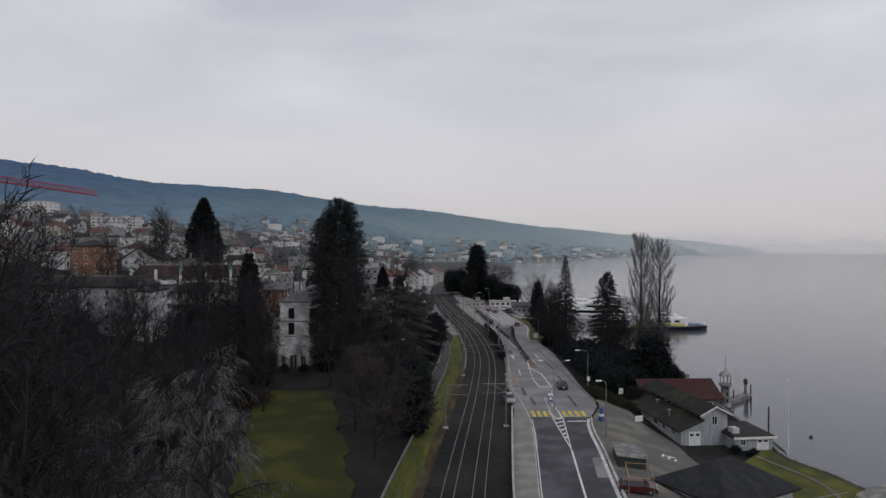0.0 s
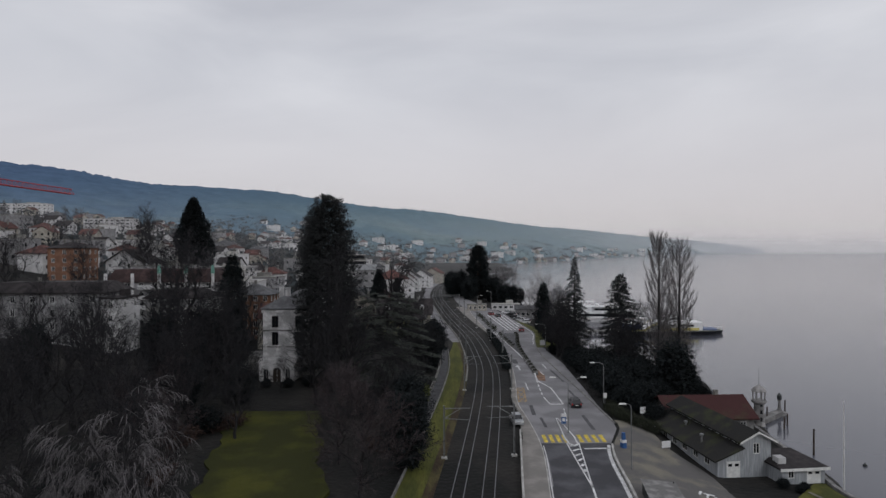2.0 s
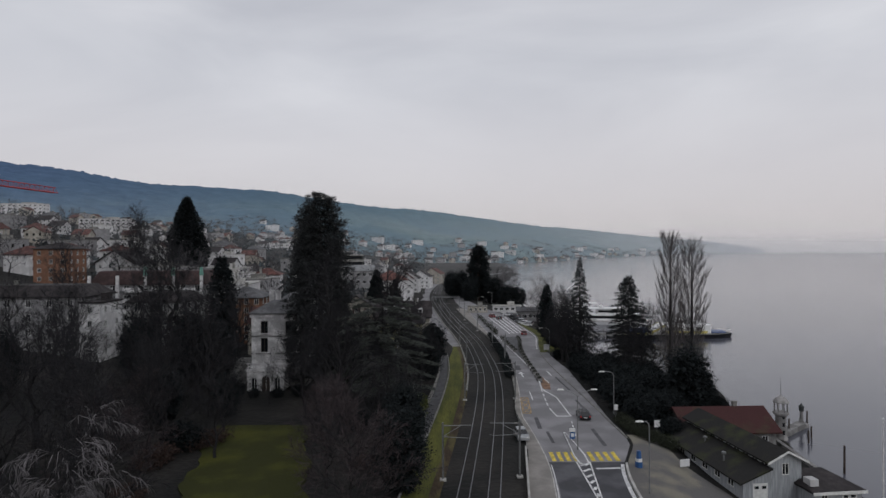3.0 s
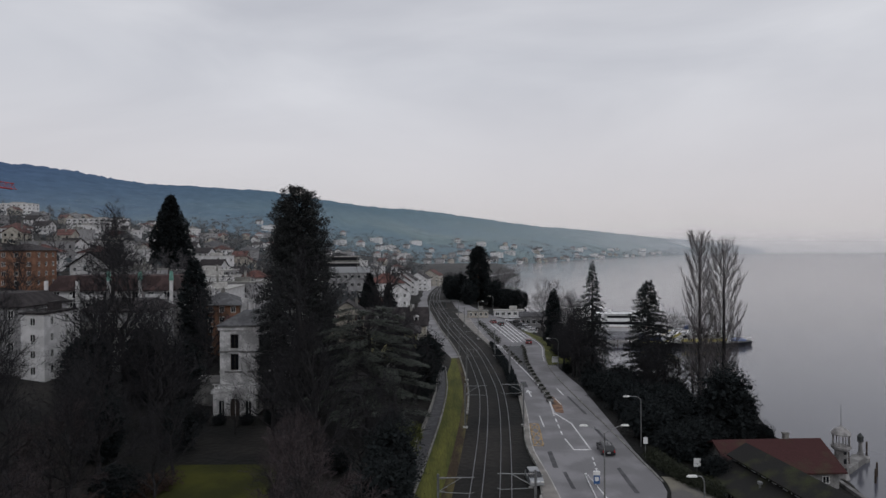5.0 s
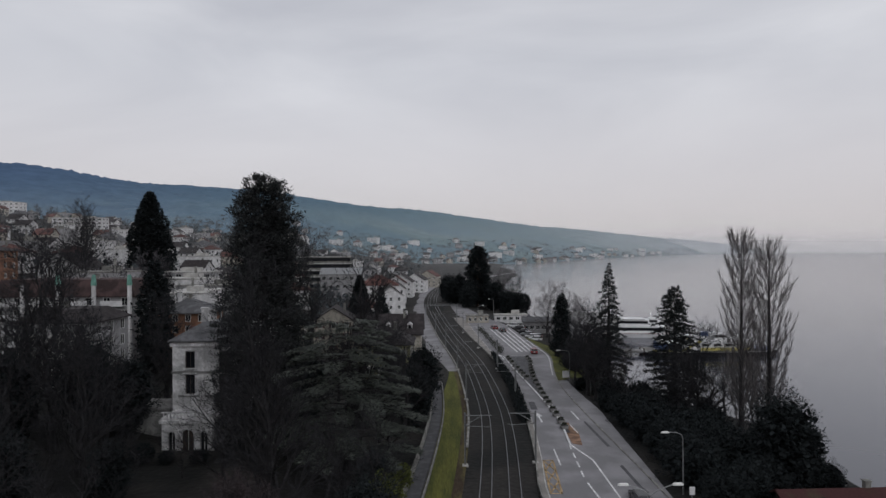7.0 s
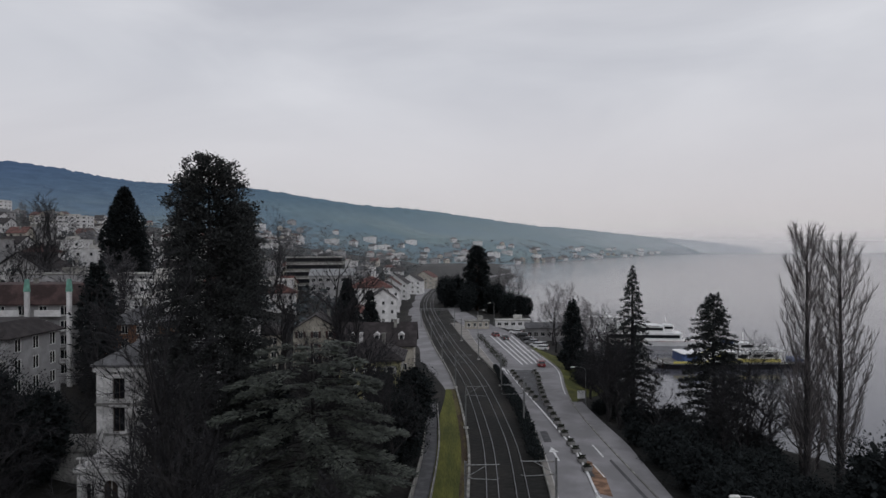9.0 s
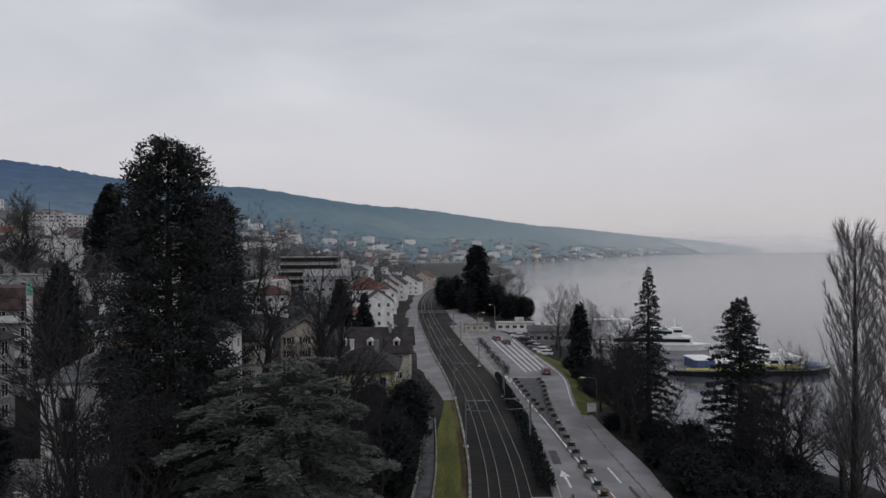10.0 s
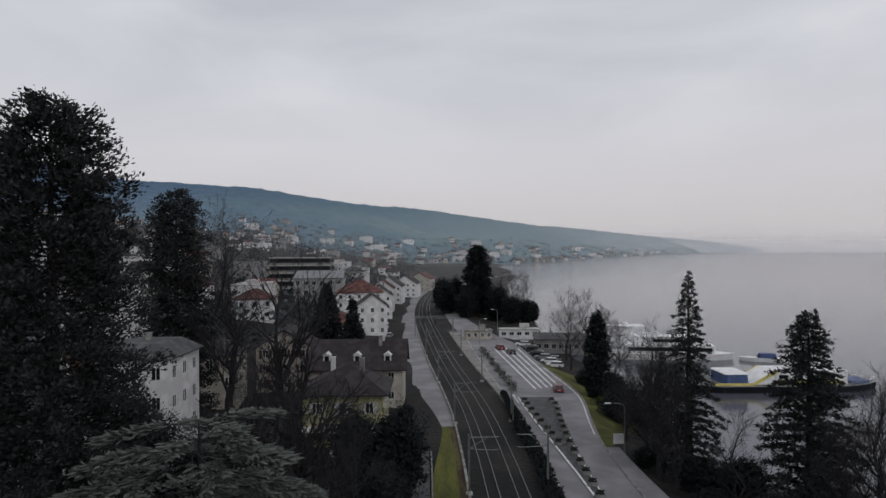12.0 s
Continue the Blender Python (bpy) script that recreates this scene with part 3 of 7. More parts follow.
def rails():
    for k, side in enumerate((-2.52, -1.08, 1.08, 2.52)):
        s = Shape()
        ys = np.arange(-100, 760, 4.0)
        vs, fs = [], []
        prof = [(-0.07, -0.20), (-0.035, -0.02), (-0.036, 0.0), (0.036, 0.0), (0.035, -0.02), (0.07, -0.20)]
        for y in ys:
            dx = (float(track_x(y + 1)) - float(track_x(y - 1))) / 2
            nrm = 1 / math.hypot(1, dx)
            for a, b in prof:
                o = side + a
                vs.append((float(track_x(y)) + o * nrm, y - o * dx * nrm, b + 0.02))
        w = len(prof)
        for i in range(len(ys) - 1):
            for j in range(w - 1):
                fs.append((i * w + j, i * w + j + 1, (i + 1) * w + j + 1, (i + 1) * w + j))
        s.add(vs, fs)
        tagged(part("rail", s, M_RAIL), "worn steel railway rail on concrete sleepers", "rail", "rails of the double track", kind="structure")


rails()


def paint(name, ring, z, material, label, category="road marking", group="road markings"):
    """A flat patch of paint: a thin slab over the road."""
    s = Shape().prism(ring, z - 0.02, z)
    return tagged(part(name, s, material), label, category, group)


def stripe(a, b, width, material, label="white painted line on the asphalt", z=-0.06, name="road_line"):
    a, b = Vector((*a, 0)), Vector((*b, 0))
    d = (b - a).normalized()
    o = Vector((-d.y, d.x, 0)) * width / 2
    return paint(name, [tuple((a - o)[:2]), tuple((b - o)[:2]), tuple((b + o)[:2]), tuple((a + o)[:2])], z, material, label)


def band(f, y0, y1, width, material, label, z=-0.06, name="road_line", step=3.0):
    """A painted line that follows a curve."""
    s = Shape()
    ys = np.linspace(y0, y1, max(2, int((y1 - y0) / step) + 1))
    vs, fs = [], []
    for y in ys:
        x = float(f(y))
        vs += [(x - width / 2, y, z - 0.02), (x - width / 2, y, z), (x + width / 2, y, z), (x + width / 2, y, z - 0.02)]
    for i in range(len(ys) - 1):
        for k in range(3):
            fs.append((i * 4 + k, i * 4 + k + 1, (i + 1) * 4 + k + 1, (i + 1) * 4 + k))
    s.add(vs, fs)
    return tagged(part(name, s, material), label, "road marking", "road markings")


# zebra crossing: yellow bars either side of the refuge
for k in range(4):
    x = 15.35 + k * 1.02
    paint("zebra_bar", [(x, 107.9), (x + 0.55, 107.9), (x + 0.65, 111.7), (x + 0.10, 111.7)], -0.055, M_PAINT_Y, "yellow bar of a zebra crossing", "zebra bar", "zebra crossing")
for k in range(4):
    x = 20.7 + k * 1.12
    paint("zebra_bar", [(x, 107.9), (x + 0.58, 107.9), (x + 0.68, 111.7), (x + 0.10, 111.7)], -0.055, M_PAINT_Y, "yellow bar of a zebra crossing", "zebra bar", "zebra crossing")
stripe((20.6, 104.9), (24.3, 105.1), 0.45, M_PAINT_W, "white stop line across the lane")
# middle of the dark lanes: a wedge with bars, then one line
stripe((16.35, 72), (18.3, 90), 0.26, M_PAINT_W)
stripe((18.3, 90), (18.55, 107.6), 0.18, M_PAINT_W)
stripe((18.3, 90), (20.35, 107.6), 0.18, M_PAINT_W)
stripe((10.6, 20), (16.35, 72), 0.26, M_PAINT_W)
for k in range(6):
    y = 95.5 + k * 2.1
    a, b = 18.40 + 0.14 * (y - 90) / 10, 18.3 + 2.05 * (y - 90) / 17.6
    stripe((a + 0.1, y), (b - 0.1, y + 0.9), 0.42, M_PAINT_W, "white hatching bar of a painted wedge")
band(lambda y: float(road_r(y)) - 0.25, 40, 106.5, 0.5, M_PAINT_W, "broad white edge line beside the lane")
band(lambda y: float(road_l(y)) + 0.25, 40, 106.5, 0.14, M_PAINT_W, "thin white edge line beside the lane")


# ---- trees ----
def leafy(shape, p, out, size, rnd, n=5, droop=0.25, flat=1.0, spread=0.4, wide=1.0):
    """A tuft of narrow sprigs about p, pointing out."""
    for _ in range(n):
        d = Vector((out[0] + rnd.uniform(-0.8, 0.8), out[1] + rnd.uniform(-0.8, 0.8), (out[2] + rnd.uniform(-0.7, 0.7)) * flat - droop)).normalized()
        side = d.cross(Vector((rnd.uniform(-1, 1), rnd.uniform(-1, 1), rnd.uniform(0.2, 1.5)))).normalized()
        ln = size * rnd.uniform(0.6, 1.3)
        w = ln * rnd.uniform(0.17, 0.33) * wide
        a = Vector(p) + Vector((rnd.uniform(-1, 1), rnd.uniform(-1, 1), rnd.uniform(-1, 1))) * (size * 0.4 if spread == 0.4 else spread)
        m = a + d * ln * 0.55
        shape.add([tuple(a), tuple(m + side * w), tuple(a + d * ln), tuple(m - side * w)], [(0, 1, 2, 3)])


def conifer(name, at, height, radius, material, profile, tufts, size, seed, label, bark=None, flat=1.0, droop=0.25, lumps=0.25, base=0.06, lean=0.0, group="", sprigs=5, spread=0.4):
    """An evergreen: tapered trunk, limbs, and a crown of many tufts within an uneven outline."""
    rnd = random.Random(seed)
    t = thing(name, at, rnd.uniform(0, 360), label, "tree", group)
    trunk = Shape()
    hs = [0, 0.02, 0.1, 0.4, 0.75, 0.97]
    r0 = max(0.12, height * 0.018)
    trunk.tube([(lean * h * height * 0.1, 0, h * height - (0.4 if h == 0 else 0)) for h in hs], [r0 * 1.5, r0 * 1.15, r0, r0 * 0.7, r0 * 0.3, r0 * 0.05], 8)
    part("trunk", trunk, bark or M_BARK, t)
    limbs = Shape()
    crown = Shape()
    n_limb = 46
    lumpv = rnd.uniform(0, 50)
    for k in range(n_limb):
        h = base + (1 - base) * (k + rnd.random()) / n_limb
        a = k * 2.4 + rnd.uniform(-0.4, 0.4)
        r = radius * profile(h) * 0.85
        limbs.tube([(0, 0, h * height * 0.97), (math.cos(a) * r * 0.5, math.sin(a) * r * 0.5, h * height + r * 0.02), (math.cos(a) * r, math.sin(a) * r, h * height - droop * r * 0.3)], [r0 * 0.22 * (1.1 - h), r0 * 0.13 * (1.1 - h), 0.015], 4, False)
    part("branch_frame", limbs, bark or M_BARK, t)
    made = 0
    guard = 0
    while made < tufts and guard < tufts * 6:
        guard += 1
        h = base + (1 - base) * rnd.random()
        if rnd.random() > 0.25 + 0.75 * profile(h):
            continue
        a = rnd.uniform(0, 2 * math.pi)
        rim = radius * profile(h)
        bump = 1 + lumps * 1.6 * noise.noise((math.cos(a) * 1.6 + lumpv, math.sin(a) * 1.6, h * height / radius * 1.1)) + lumps * 0.8 * noise.noise((math.cos(a) * 4 + lumpv, math.sin(a) * 4, h * height / radius * 3.5))
        k = 1 - 0.7 * rnd.random() ** 2.2
        r = max(0.05, rim * bump * k)
        zz = h * height + rnd.uniform(-0.5, 0.5) * size - droop * r * 0.25
        # gaps in the crown
        if noise.noise((math.cos(a) * r * 1.1, math.sin(a) * r * 1.1 + lumpv, zz * 0.95)) > 0.22 and 0.3 < h < 0.9:
            continue
        if noise.noise((math.cos(a) * r * 0.45 + lumpv, math.sin(a) * r * 0.45, zz * 0.38)) > 0.30 and h < 0.9:
            continue
        p = (math.cos(a) * r + lean * h * height * 0.1, math.sin(a) * r, zz)
        leafy(crown, p, (math.cos(a), math.sin(a), 0.25), size, rnd, sprigs, droop, flat, spread)
        made += 1
    # the dense shaded inside of the crown
    for k in range(int(520 + height * radius * 8.0)):
        h = base + (0.97 - base) * rnd.random()
        a = rnd.uniform(0, 2 * math.pi)
        rim = radius * profile(h) * (1 + lumps * noise.noise((math.cos(a) * 1.6 + lumpv, math.sin(a) * 1.6, h * height / radius * 1.1)))
        r = rim * (0.15 + 0.57 * math.sqrt(rnd.random()))
        leafy(crown, (math.cos(a) * r, math.sin(a) * r, h * height - droop * r * 0.25), (math.cos(a), math.sin(a), -0.2), min(1.1, 0.3 + rim * 0.14), rnd, 3, 0.3, 1.0, 0.3, 1.4)
    part("crown", crown, material, t)
    return t


def limbed_conifer(name, at, height, radius, material, profile, seed, label, bark=None, limbs=220, base=0.07, rise=0.12, droop=0.2, clump=0.75, flat=0.75, sprigs=50, leaf=0.42, fill=2500, up=0.5, inner=0.4, group=""):
    """An evergreen built limb by limb: each limb carries a row of foliage clumps, with gaps between the limbs."""
    rnd = random.Random(seed)
    uni = rnd.uniform
    t = thing(name, at, uni(0, 360), label, "tree", group)
    r0 = max(0.14, height * 0.02)
    hs = [0, 0.02, 0.1, 0.4, 0.75, 0.98]
    part("trunk", Shape().tube([(0, 0, h * height - (0.4 if h == 0 else 0)) for h in hs], [r0 * 1.7, r0 * 1.2, r0, r0 * 0.7, r0 * 0.3, 0.03], 9), bark or M_BARK, t)
    wood, crown = Shape(), Shape()
    vs, fs = crown.v, crown.f

    def sprig(p, d, ln):
        d = d.normalized()
        s1 = d.cross(Vector((uni(-1, 1), uni(-1, 1), uni(0.1, 1.2)))).normalized() * (ln * uni(0.16, 0.28))
        m = p + d * (ln * 0.5)
        k = len(vs)
        vs.extend([tuple(p), tuple(m + s1), tuple(p + d * ln), tuple(m - s1)])
        fs.append((k, k + 1, k + 2, k + 3))

    for k in range(limbs):
        h = base + (0.995 - base) * (k + uni(0, 1)) / limbs
        a = k * 2.4 + uni(-0.5, 0.5)
        ca, sa = math.cos(a), math.sin(a)
        lump = 1 + 0.22 * noise.noise((ca * 1.3 + seed * 7.1, sa * 1.3, h * height / radius))
        r = max(0.15, radius * profile(h) * uni(0.78, 1.1) * lump)
        path = [Vector((ca * r * f + uni(-0.1, 0.1), sa * r * f + uni(-0.1, 0.1), h * height + r * (rise * f - droop * f * f))) for f in (0, 0.33, 0.67, 1.0)]
        rr = r0 * 0.26 * (1.15 - h)
        wood.tube(path, [rr, rr * 0.7, rr * 0.4, 0.012], 4, False)
        n = max(1, int(r * (1 - inner) / (clump * 0.8)) + 1)
        for j in range(n):
            f = 1.0 if n == 1 else inner + (1 - inner) * j / (n - 1)
            f = min(1.0, f + uni(-0.05, 0.03))
            i = min(2, int(f * 3))
            c = path[i].lerp(path[i + 1], f * 3 - i)
            size = clump * uni(0.7, 1.2) * min(1.0, 0.35 + r * 0.35)
            c = c + Vector((-sa, ca, 0)) * (uni(-1, 1) * size * 0.9)
            for _ in range(int(sprigs * uni(0.7, 1.2))):
                v = Vector((rnd.gauss(0, 0.42), rnd.gauss(0, 0.42), rnd.gauss(0, 0.42) * flat)) * size
                sprig(c + v, Vector((ca * 0.6 + uni(-0.7, 0.7), sa * 0.6 + uni(-0.7, 0.7), up + uni(-0.6, 0.6))), leaf * uni(0.6, 1.25))
    for k in range(fill):
        h = base + (0.95 - base) * rnd.random()
        a = uni(0, 6.283)
        r = radius * profile(h) * 0.62 * math.sqrt(rnd.random())
        sprig(Vector((math.cos(a) * r, math.sin(a) * r, h * height)), Vector((math.cos(a), math.sin(a), uni(-0.5, 0.7))), leaf * uni(1.2, 2.2))
    part("branch_frame", wood, bark or M_BARK, t)
    part("crown", crown, material, t)
    return t


def seq_profile(h):
    return float(np.interp(h, [0, 0.1, 0.39, 0.545, 0.70, 0.856, 0.92, 0.97, 1.0], [0.75, 0.88, 1.0, 0.92, 0.80, 0.68, 0.57, 0.40, 0.14]))


def broad_cone_profile(h):
    return float(np.interp(h, [0, 0.3, 0.55, 0.8, 0.95, 1.0], [0.9, 1.0, 0.85, 0.5, 0.18, 0.03]))


def cone_profile(h):
    return max(0.02, (1.0 - h) ** 0.8) * min(1.0, 0.5 + h * 6)


def spruce_profile(h):
    return float(np.interp(h, [0, 0.3, 0.54, 0.77, 0.92, 1.0], [1.0, 0.98, 0.76, 0.40, 0.17, 0.03]))


def column_profile(h):
    return max(0.05, math.sin(min(1, h * 0.92 + 0.12) * math.pi)) ** 0.5


def bare_tree(name, at, height, spread, seed, label, bark, twig, levels=4, up=0.5, fork=0.25, droop=0.0, kids=(9, 6, 5, 5), thick=1.0, group="", twig_r=0.012):
    """A leafless tree: trunk, limbs and several orders of branches down to twigs."""
    rnd = random.Random(seed)
    t = thing(name, at, 0, label, "tree", group)
    trunk, limbs, twigs = Shape(), Shape(), Shape()
    r0 = height * 0.017 * thick
    top = height * (0.62 if up < 0.8 else 0.9)
    pts = [Vector((0, 0, -0.4))]
    for k in range(1, 7):
        pts.append(Vector((rnd.uniform(-1, 1) * height * 0.012 * k, rnd.uniform(-1, 1) * height * 0.012 * k, top * k / 6)))
    trunk.tube(pts, [r0 * 1.5, r0 * 1.05, r0 * 0.9, r0 * 0.75, r0 * 0.55, r0 * 0.38, r0 * 0.2], 7)

    def grow(p, d, length, r, level):
        seg = 4 if level <= 2 else 2
        path = [p.copy()]
        v = d.copy()
        for k in range(seg):
            bend = Vector((rnd.uniform(-1, 1), rnd.uniform(-1, 1), rnd.uniform(-0.6, 0.8))) * 0.22
            v = (v + bend + Vector((0, 0, (0.10 * up if level < 3 else 0.02) - droop * (level - 0.5) * 0.32))).normalized()
            path.append(path[-1] + v * length / seg)
        if level <= 2:
            limbs.tube(path, [r * (1 - 0.8 * i / seg) for i in range(seg + 1)], 5 if level == 1 else 4, False)
        else:
            rr = max(r, twig_r)
            a, b = path[0], path[-1]
            s1 = (b - a).cross(Vector((rnd.uniform(-1, 1), rnd.uniform(-1, 1), rnd.uniform(-1, 1)))).normalized() * rr
            mid = path[1]
            twigs.add([tuple(a - s1), tuple(a + s1), tuple(mid + s1 * 0.8), tuple(mid - s1 * 0.8), tuple(b)], [(0, 1, 2, 3), (3, 2, 4)])
        if level >= levels:
            return
        n = kids[min(level, len(kids) - 1)]
        for k in range(n):
            f = 0.25 + 0.75 * (k + rnd.random()) / n
            i = min(seg - 1, int(f * seg))
            q = path[i].lerp(path[i + 1], f * seg - i)
            w = (path[i + 1] - path[i]).normalized()
            side = w.cross(Vector((rnd.uniform(-1, 1), rnd.uniform(-1, 1), rnd.uniform(-1, 1)))).normalized()
            nd = (w * (0.75 + 0.5 * up) + side * rnd.uniform(0.45, 0.95)).normalized()
            grow(q, nd, length * rnd.uniform(0.42, 0.62) * (1.15 - 0.35 * f), r * 0.5 * (1 - 0.5 * f), level + 1)

    n = kids[0]
    for k in range(n):
        f = fork + (1 - fork) * (k + rnd.random() * 0.8) / n
        i = min(5, int(f * 6))
        q = pts[i].lerp(pts[i + 1], f * 6 - i)
        a = k * 2.4 + rnd.uniform(-0.5, 0.5)
        tilt = up * (0.5 + 0.5 * f) + 0.15
        d = Vector((math.cos(a) * (1.05 - tilt), math.sin(a) * (1.05 - tilt), tilt)).normalized()
        ln = spread * (1.25 - 0.55 * f) if up < 0.8 else height * 0.30 * (1.08 - 0.78 * f)
        grow(q, d, ln * rnd.uniform(0.85, 1.15), r0 * (0.55 - 0.3 * f), 1)
    for k in range(3):
        d = Vector((rnd.uniform(-0.5, 0.5), rnd.uniform(-0.5, 0.5), 1)).normalized()
        grow(pts[-1], d, (height - top) * rnd.uniform(0.85, 1.05), r0 * 0.25, 1)
    part("trunk", trunk, bark, t)
    part("branch_frame", limbs, bark, t)
    part("crown", twigs, twig, t)
    return t


def bush(name, at, size, seed, material, label, tufts=700, leaf=0.4, category="bush"):
    """A rounded evergreen shrub with stems and an uneven leafy outline."""
    rnd = random.Random(seed)
    t = thing(name, at, 0, label, category)
    stems, crown = Shape(), Shape()
    for k in range(1):
        a = k * 0.9 + rnd.random()
        stems.tube([(math.cos(a) * 0.1, math.sin(a) * 0.1, -0.25), (math.cos(a) * size[0] * 0.2, math.sin(a) * size[1] * 0.2, size[2] * 0.35), (math.cos(a) * size[0] * 0.4, math.sin(a) * size[1] * 0.4, size[2] * 0.8)], [0.1, 0.07, 0.02], 5, False)
    part("stem", stems, M_BARK, t)
    for k in range(tufts):
        v = Vector((rnd.gauss(0, 1), rnd.gauss(0, 1), rnd.gauss(0, 1))).normalized()
        r = (1 - 0.5 * rnd.random() ** 2) * (1 + 0.38 * noise.noise(v * 1.9 + Vector((seed, 0, 0))) + 0.2 * noise.noise(v * 4.5 + Vector((seed, 3, 0))))
        p = (v.x * r * size[0] / 2, v.y * r * size[1] / 2, size[2] * 0.47 + v.z * r * size[2] * 0.5)
        if p[2] < 0.05:
            p = (p[0], p[1], 0.05 + rnd.random() * 0.3)
        leafy(crown, p, (v.x, v.y, v.z * 0.6 + 0.2), leaf * 0.62, rnd, 7, 0.1, 1.0, leaf * 1.0)
    for k in range(int(tufts * 0.8)):
        v = Vector((rnd.gauss(0, 1), rnd.gauss(0, 1), rnd.gauss(0, 1))).normalized() * (0.35 + 0.47 * rnd.random()) * (1 + 0.3 * noise.noise(Vector((seed, k * 0.01, 0))))
        p = (v.x * size[0] / 2, v.y * size[1] / 2, max(0.1, size[2] * 0.45 + v.z * size[2] * 0.5))
        leafy(crown, p, (v.x, v.y, 0), min(size) * 0.10, rnd, 4, 0.1, 1.0, 0.25, 1.5)
    part("foliage", crown, material, t)
    return t


def cedar(at, height, radius, seed, label):
    """A spreading cedar: level limbs that carry flat plates of needle sprays."""
    rnd = random.Random(seed)
    t = thing("cedar", at, 0, label, "tree")
    part("trunk", Shape().tube([(0, 0, -0.4), (0.1, 0, height * 0.3), (0.3, 0.1, height * 0.7), (0.2, 0, height * 0.97)], [0.62, 0.45, 0.25, 0.04], 9), M_BARK, t)
    limbs, plates = Shape(), Shape()
    for k in range(74):
        h = 0.14 + 0.84 * (k / 74) ** 0.9
        a = k * 2.4 + rnd.uniform(-0.3, 0.3)
        r = radius * (1.0 - ((h - 0.2) / 0.85) ** 3 * 0.72 if h > 0.2 else 0.95) * rnd.uniform(0.72, 1.1)
        ca, sa = math.cos(a), math.sin(a)
        rise = rnd.uniform(0.02, 0.16)
        path = []
        for j in range(6):
            f = j / 5
            path.append(Vector((ca * r * f + rnd.uniform(-0.15, 0.15), sa * r * f + rnd.uniform(-0.15, 0.15), h * height + r * (rise * f - 0.20 * f * f))))
        limbs.tube(path, [0.13 * (1.15 - h) * (1 - 0.85 * j / 5) + 0.01 for j in range(6)], 4, False)
        n = int(20 + r * 15)
        for j in range(n):
            f = 0.22 + 0.78 * math.sqrt(rnd.random())
            i = min(4, int(f * 5))
            p = path[i].lerp(path[i + 1], f * 5 - i)
            w = 0.12 + 0.30 * r * f * (1.15 - f) * 1.3
            o = rnd.uniform(-1, 1)
            p = p + Vector((-sa * o * w, ca * o * w, rnd.uniform(-0.10, 0.12) - abs(o) * 0.12))
            for q in range(4):
                d = Vector((ca + rnd.uniform(-0.9, 0.9) - sa * o, sa + rnd.uniform(-0.9, 0.9) + ca * o, rnd.uniform(-0.35, 0.22))).normalized()
                s1 = d.cross(Vector((rnd.uniform(-0.35, 0.35), rnd.uniform(-0.35, 0.35), 1))).normalized()
                ln = rnd.uniform(0.3, 0.72)
                b = p + Vector((rnd.uniform(-0.2, 0.2), rnd.uniform(-0.2, 0.2), rnd.uniform(-0.06, 0.06)))
                m = b + d * ln * 0.5
                plates.add([tuple(b), tuple(m + s1 * ln * 0.17), tuple(b + d * ln), tuple(m - s1 * ln * 0.17)], [(0, 1, 2, 3)])
    part("branch_frame", limbs, M_BARK, t)
    part("crown", plates, M_CEDAR, t)
    return t


def poplar(at, height, girth, seed, label):
    """A leafless poplar: a trunk wrapped in many steep branches with fine upright twigs."""
    rnd = random.Random(seed)
    t = thing("poplar", at, 0, label, "tree", "poplars on the shore")
    part("trunk", Shape().tube([(0, 0, -0.5), (0, 0, height * 0.05), (0.1, 0, height * 0.4), (0.2, 0.1, height * 0.8), (0.2, 0, height * 0.99)], [0.62, 0.48, 0.34, 0.13, 0.02], 9), M_BARK, t)
    limbs, fine = Shape(), Shape()
    for k in range(125):
        h = 0.06 + 0.88 * (k / 125) ** 0.9
        a = k * 2.4 + rnd.uniform(-0.5, 0.5)
        reach = 0.92 * girth * math.sin(min(0.97, 0.13 + h * 0.80) * math.pi) ** 0.8 * rnd.uniform(0.55, 1.1)
        reach = max(reach, 0.25)
        rise = min(height * (1.01 - h), rnd.uniform(5.0, 10.5) * (1.15 - 0.7 * h))
        ca, sa = math.cos(a), math.sin(a)
        path = [Vector((ca * reach * f ** 0.5 + rnd.uniform(-0.12, 0.12), sa * reach * f ** 0.5 + rnd.uniform(-0.12, 0.12), h * height + rise * f)) for f in (0, 0.2, 0.45, 0.72, 1.0)]
        r0 = 0.062 * (1.1 - h) + 0.016
        limbs.tube(path, [r0, r0 * 0.8, r0 * 0.55, r0 * 0.3, 0.008], 4, False)
        for j in range(44):
            f = rnd.uniform(0.12, 1.0)
            i = min(3, int(f * 4))
            p = path[i].lerp(path[i + 1], f * 4 - i)
            d = Vector((ca * 0.35 + rnd.uniform(-0.6, 0.6), sa * 0.35 + rnd.uniform(-0.6, 0.6), rnd.uniform(0.7, 1.6))).normalized()
            ln = rnd.uniform(0.8, 2.3) * (1.1 - 0.4 * f)
            s1 = d.cross(Vector((rnd.uniform(-1, 1), rnd.uniform(-1, 1), 0.2))).normalized() * rnd.uniform(0.016, 0.028)
            q = p + d * ln * 0.5 + Vector((0, 0, 0.05))
            fine.add([tuple(p - s1), tuple(p + s1), tuple(q + s1 * 0.8), tuple(q - s1 * 0.8), tuple(p + d * ln + Vector((0, 0, 0.15)))], [(0, 1, 2, 3), (3, 2, 4)])
    part("branch_frame", limbs, M_BARK_G, t)
    part("crown", fine, M_TWIG_T, t)
    return t


def g3(x, y, dz=0.0):
    return (x, y, gz(x, y) + dz)


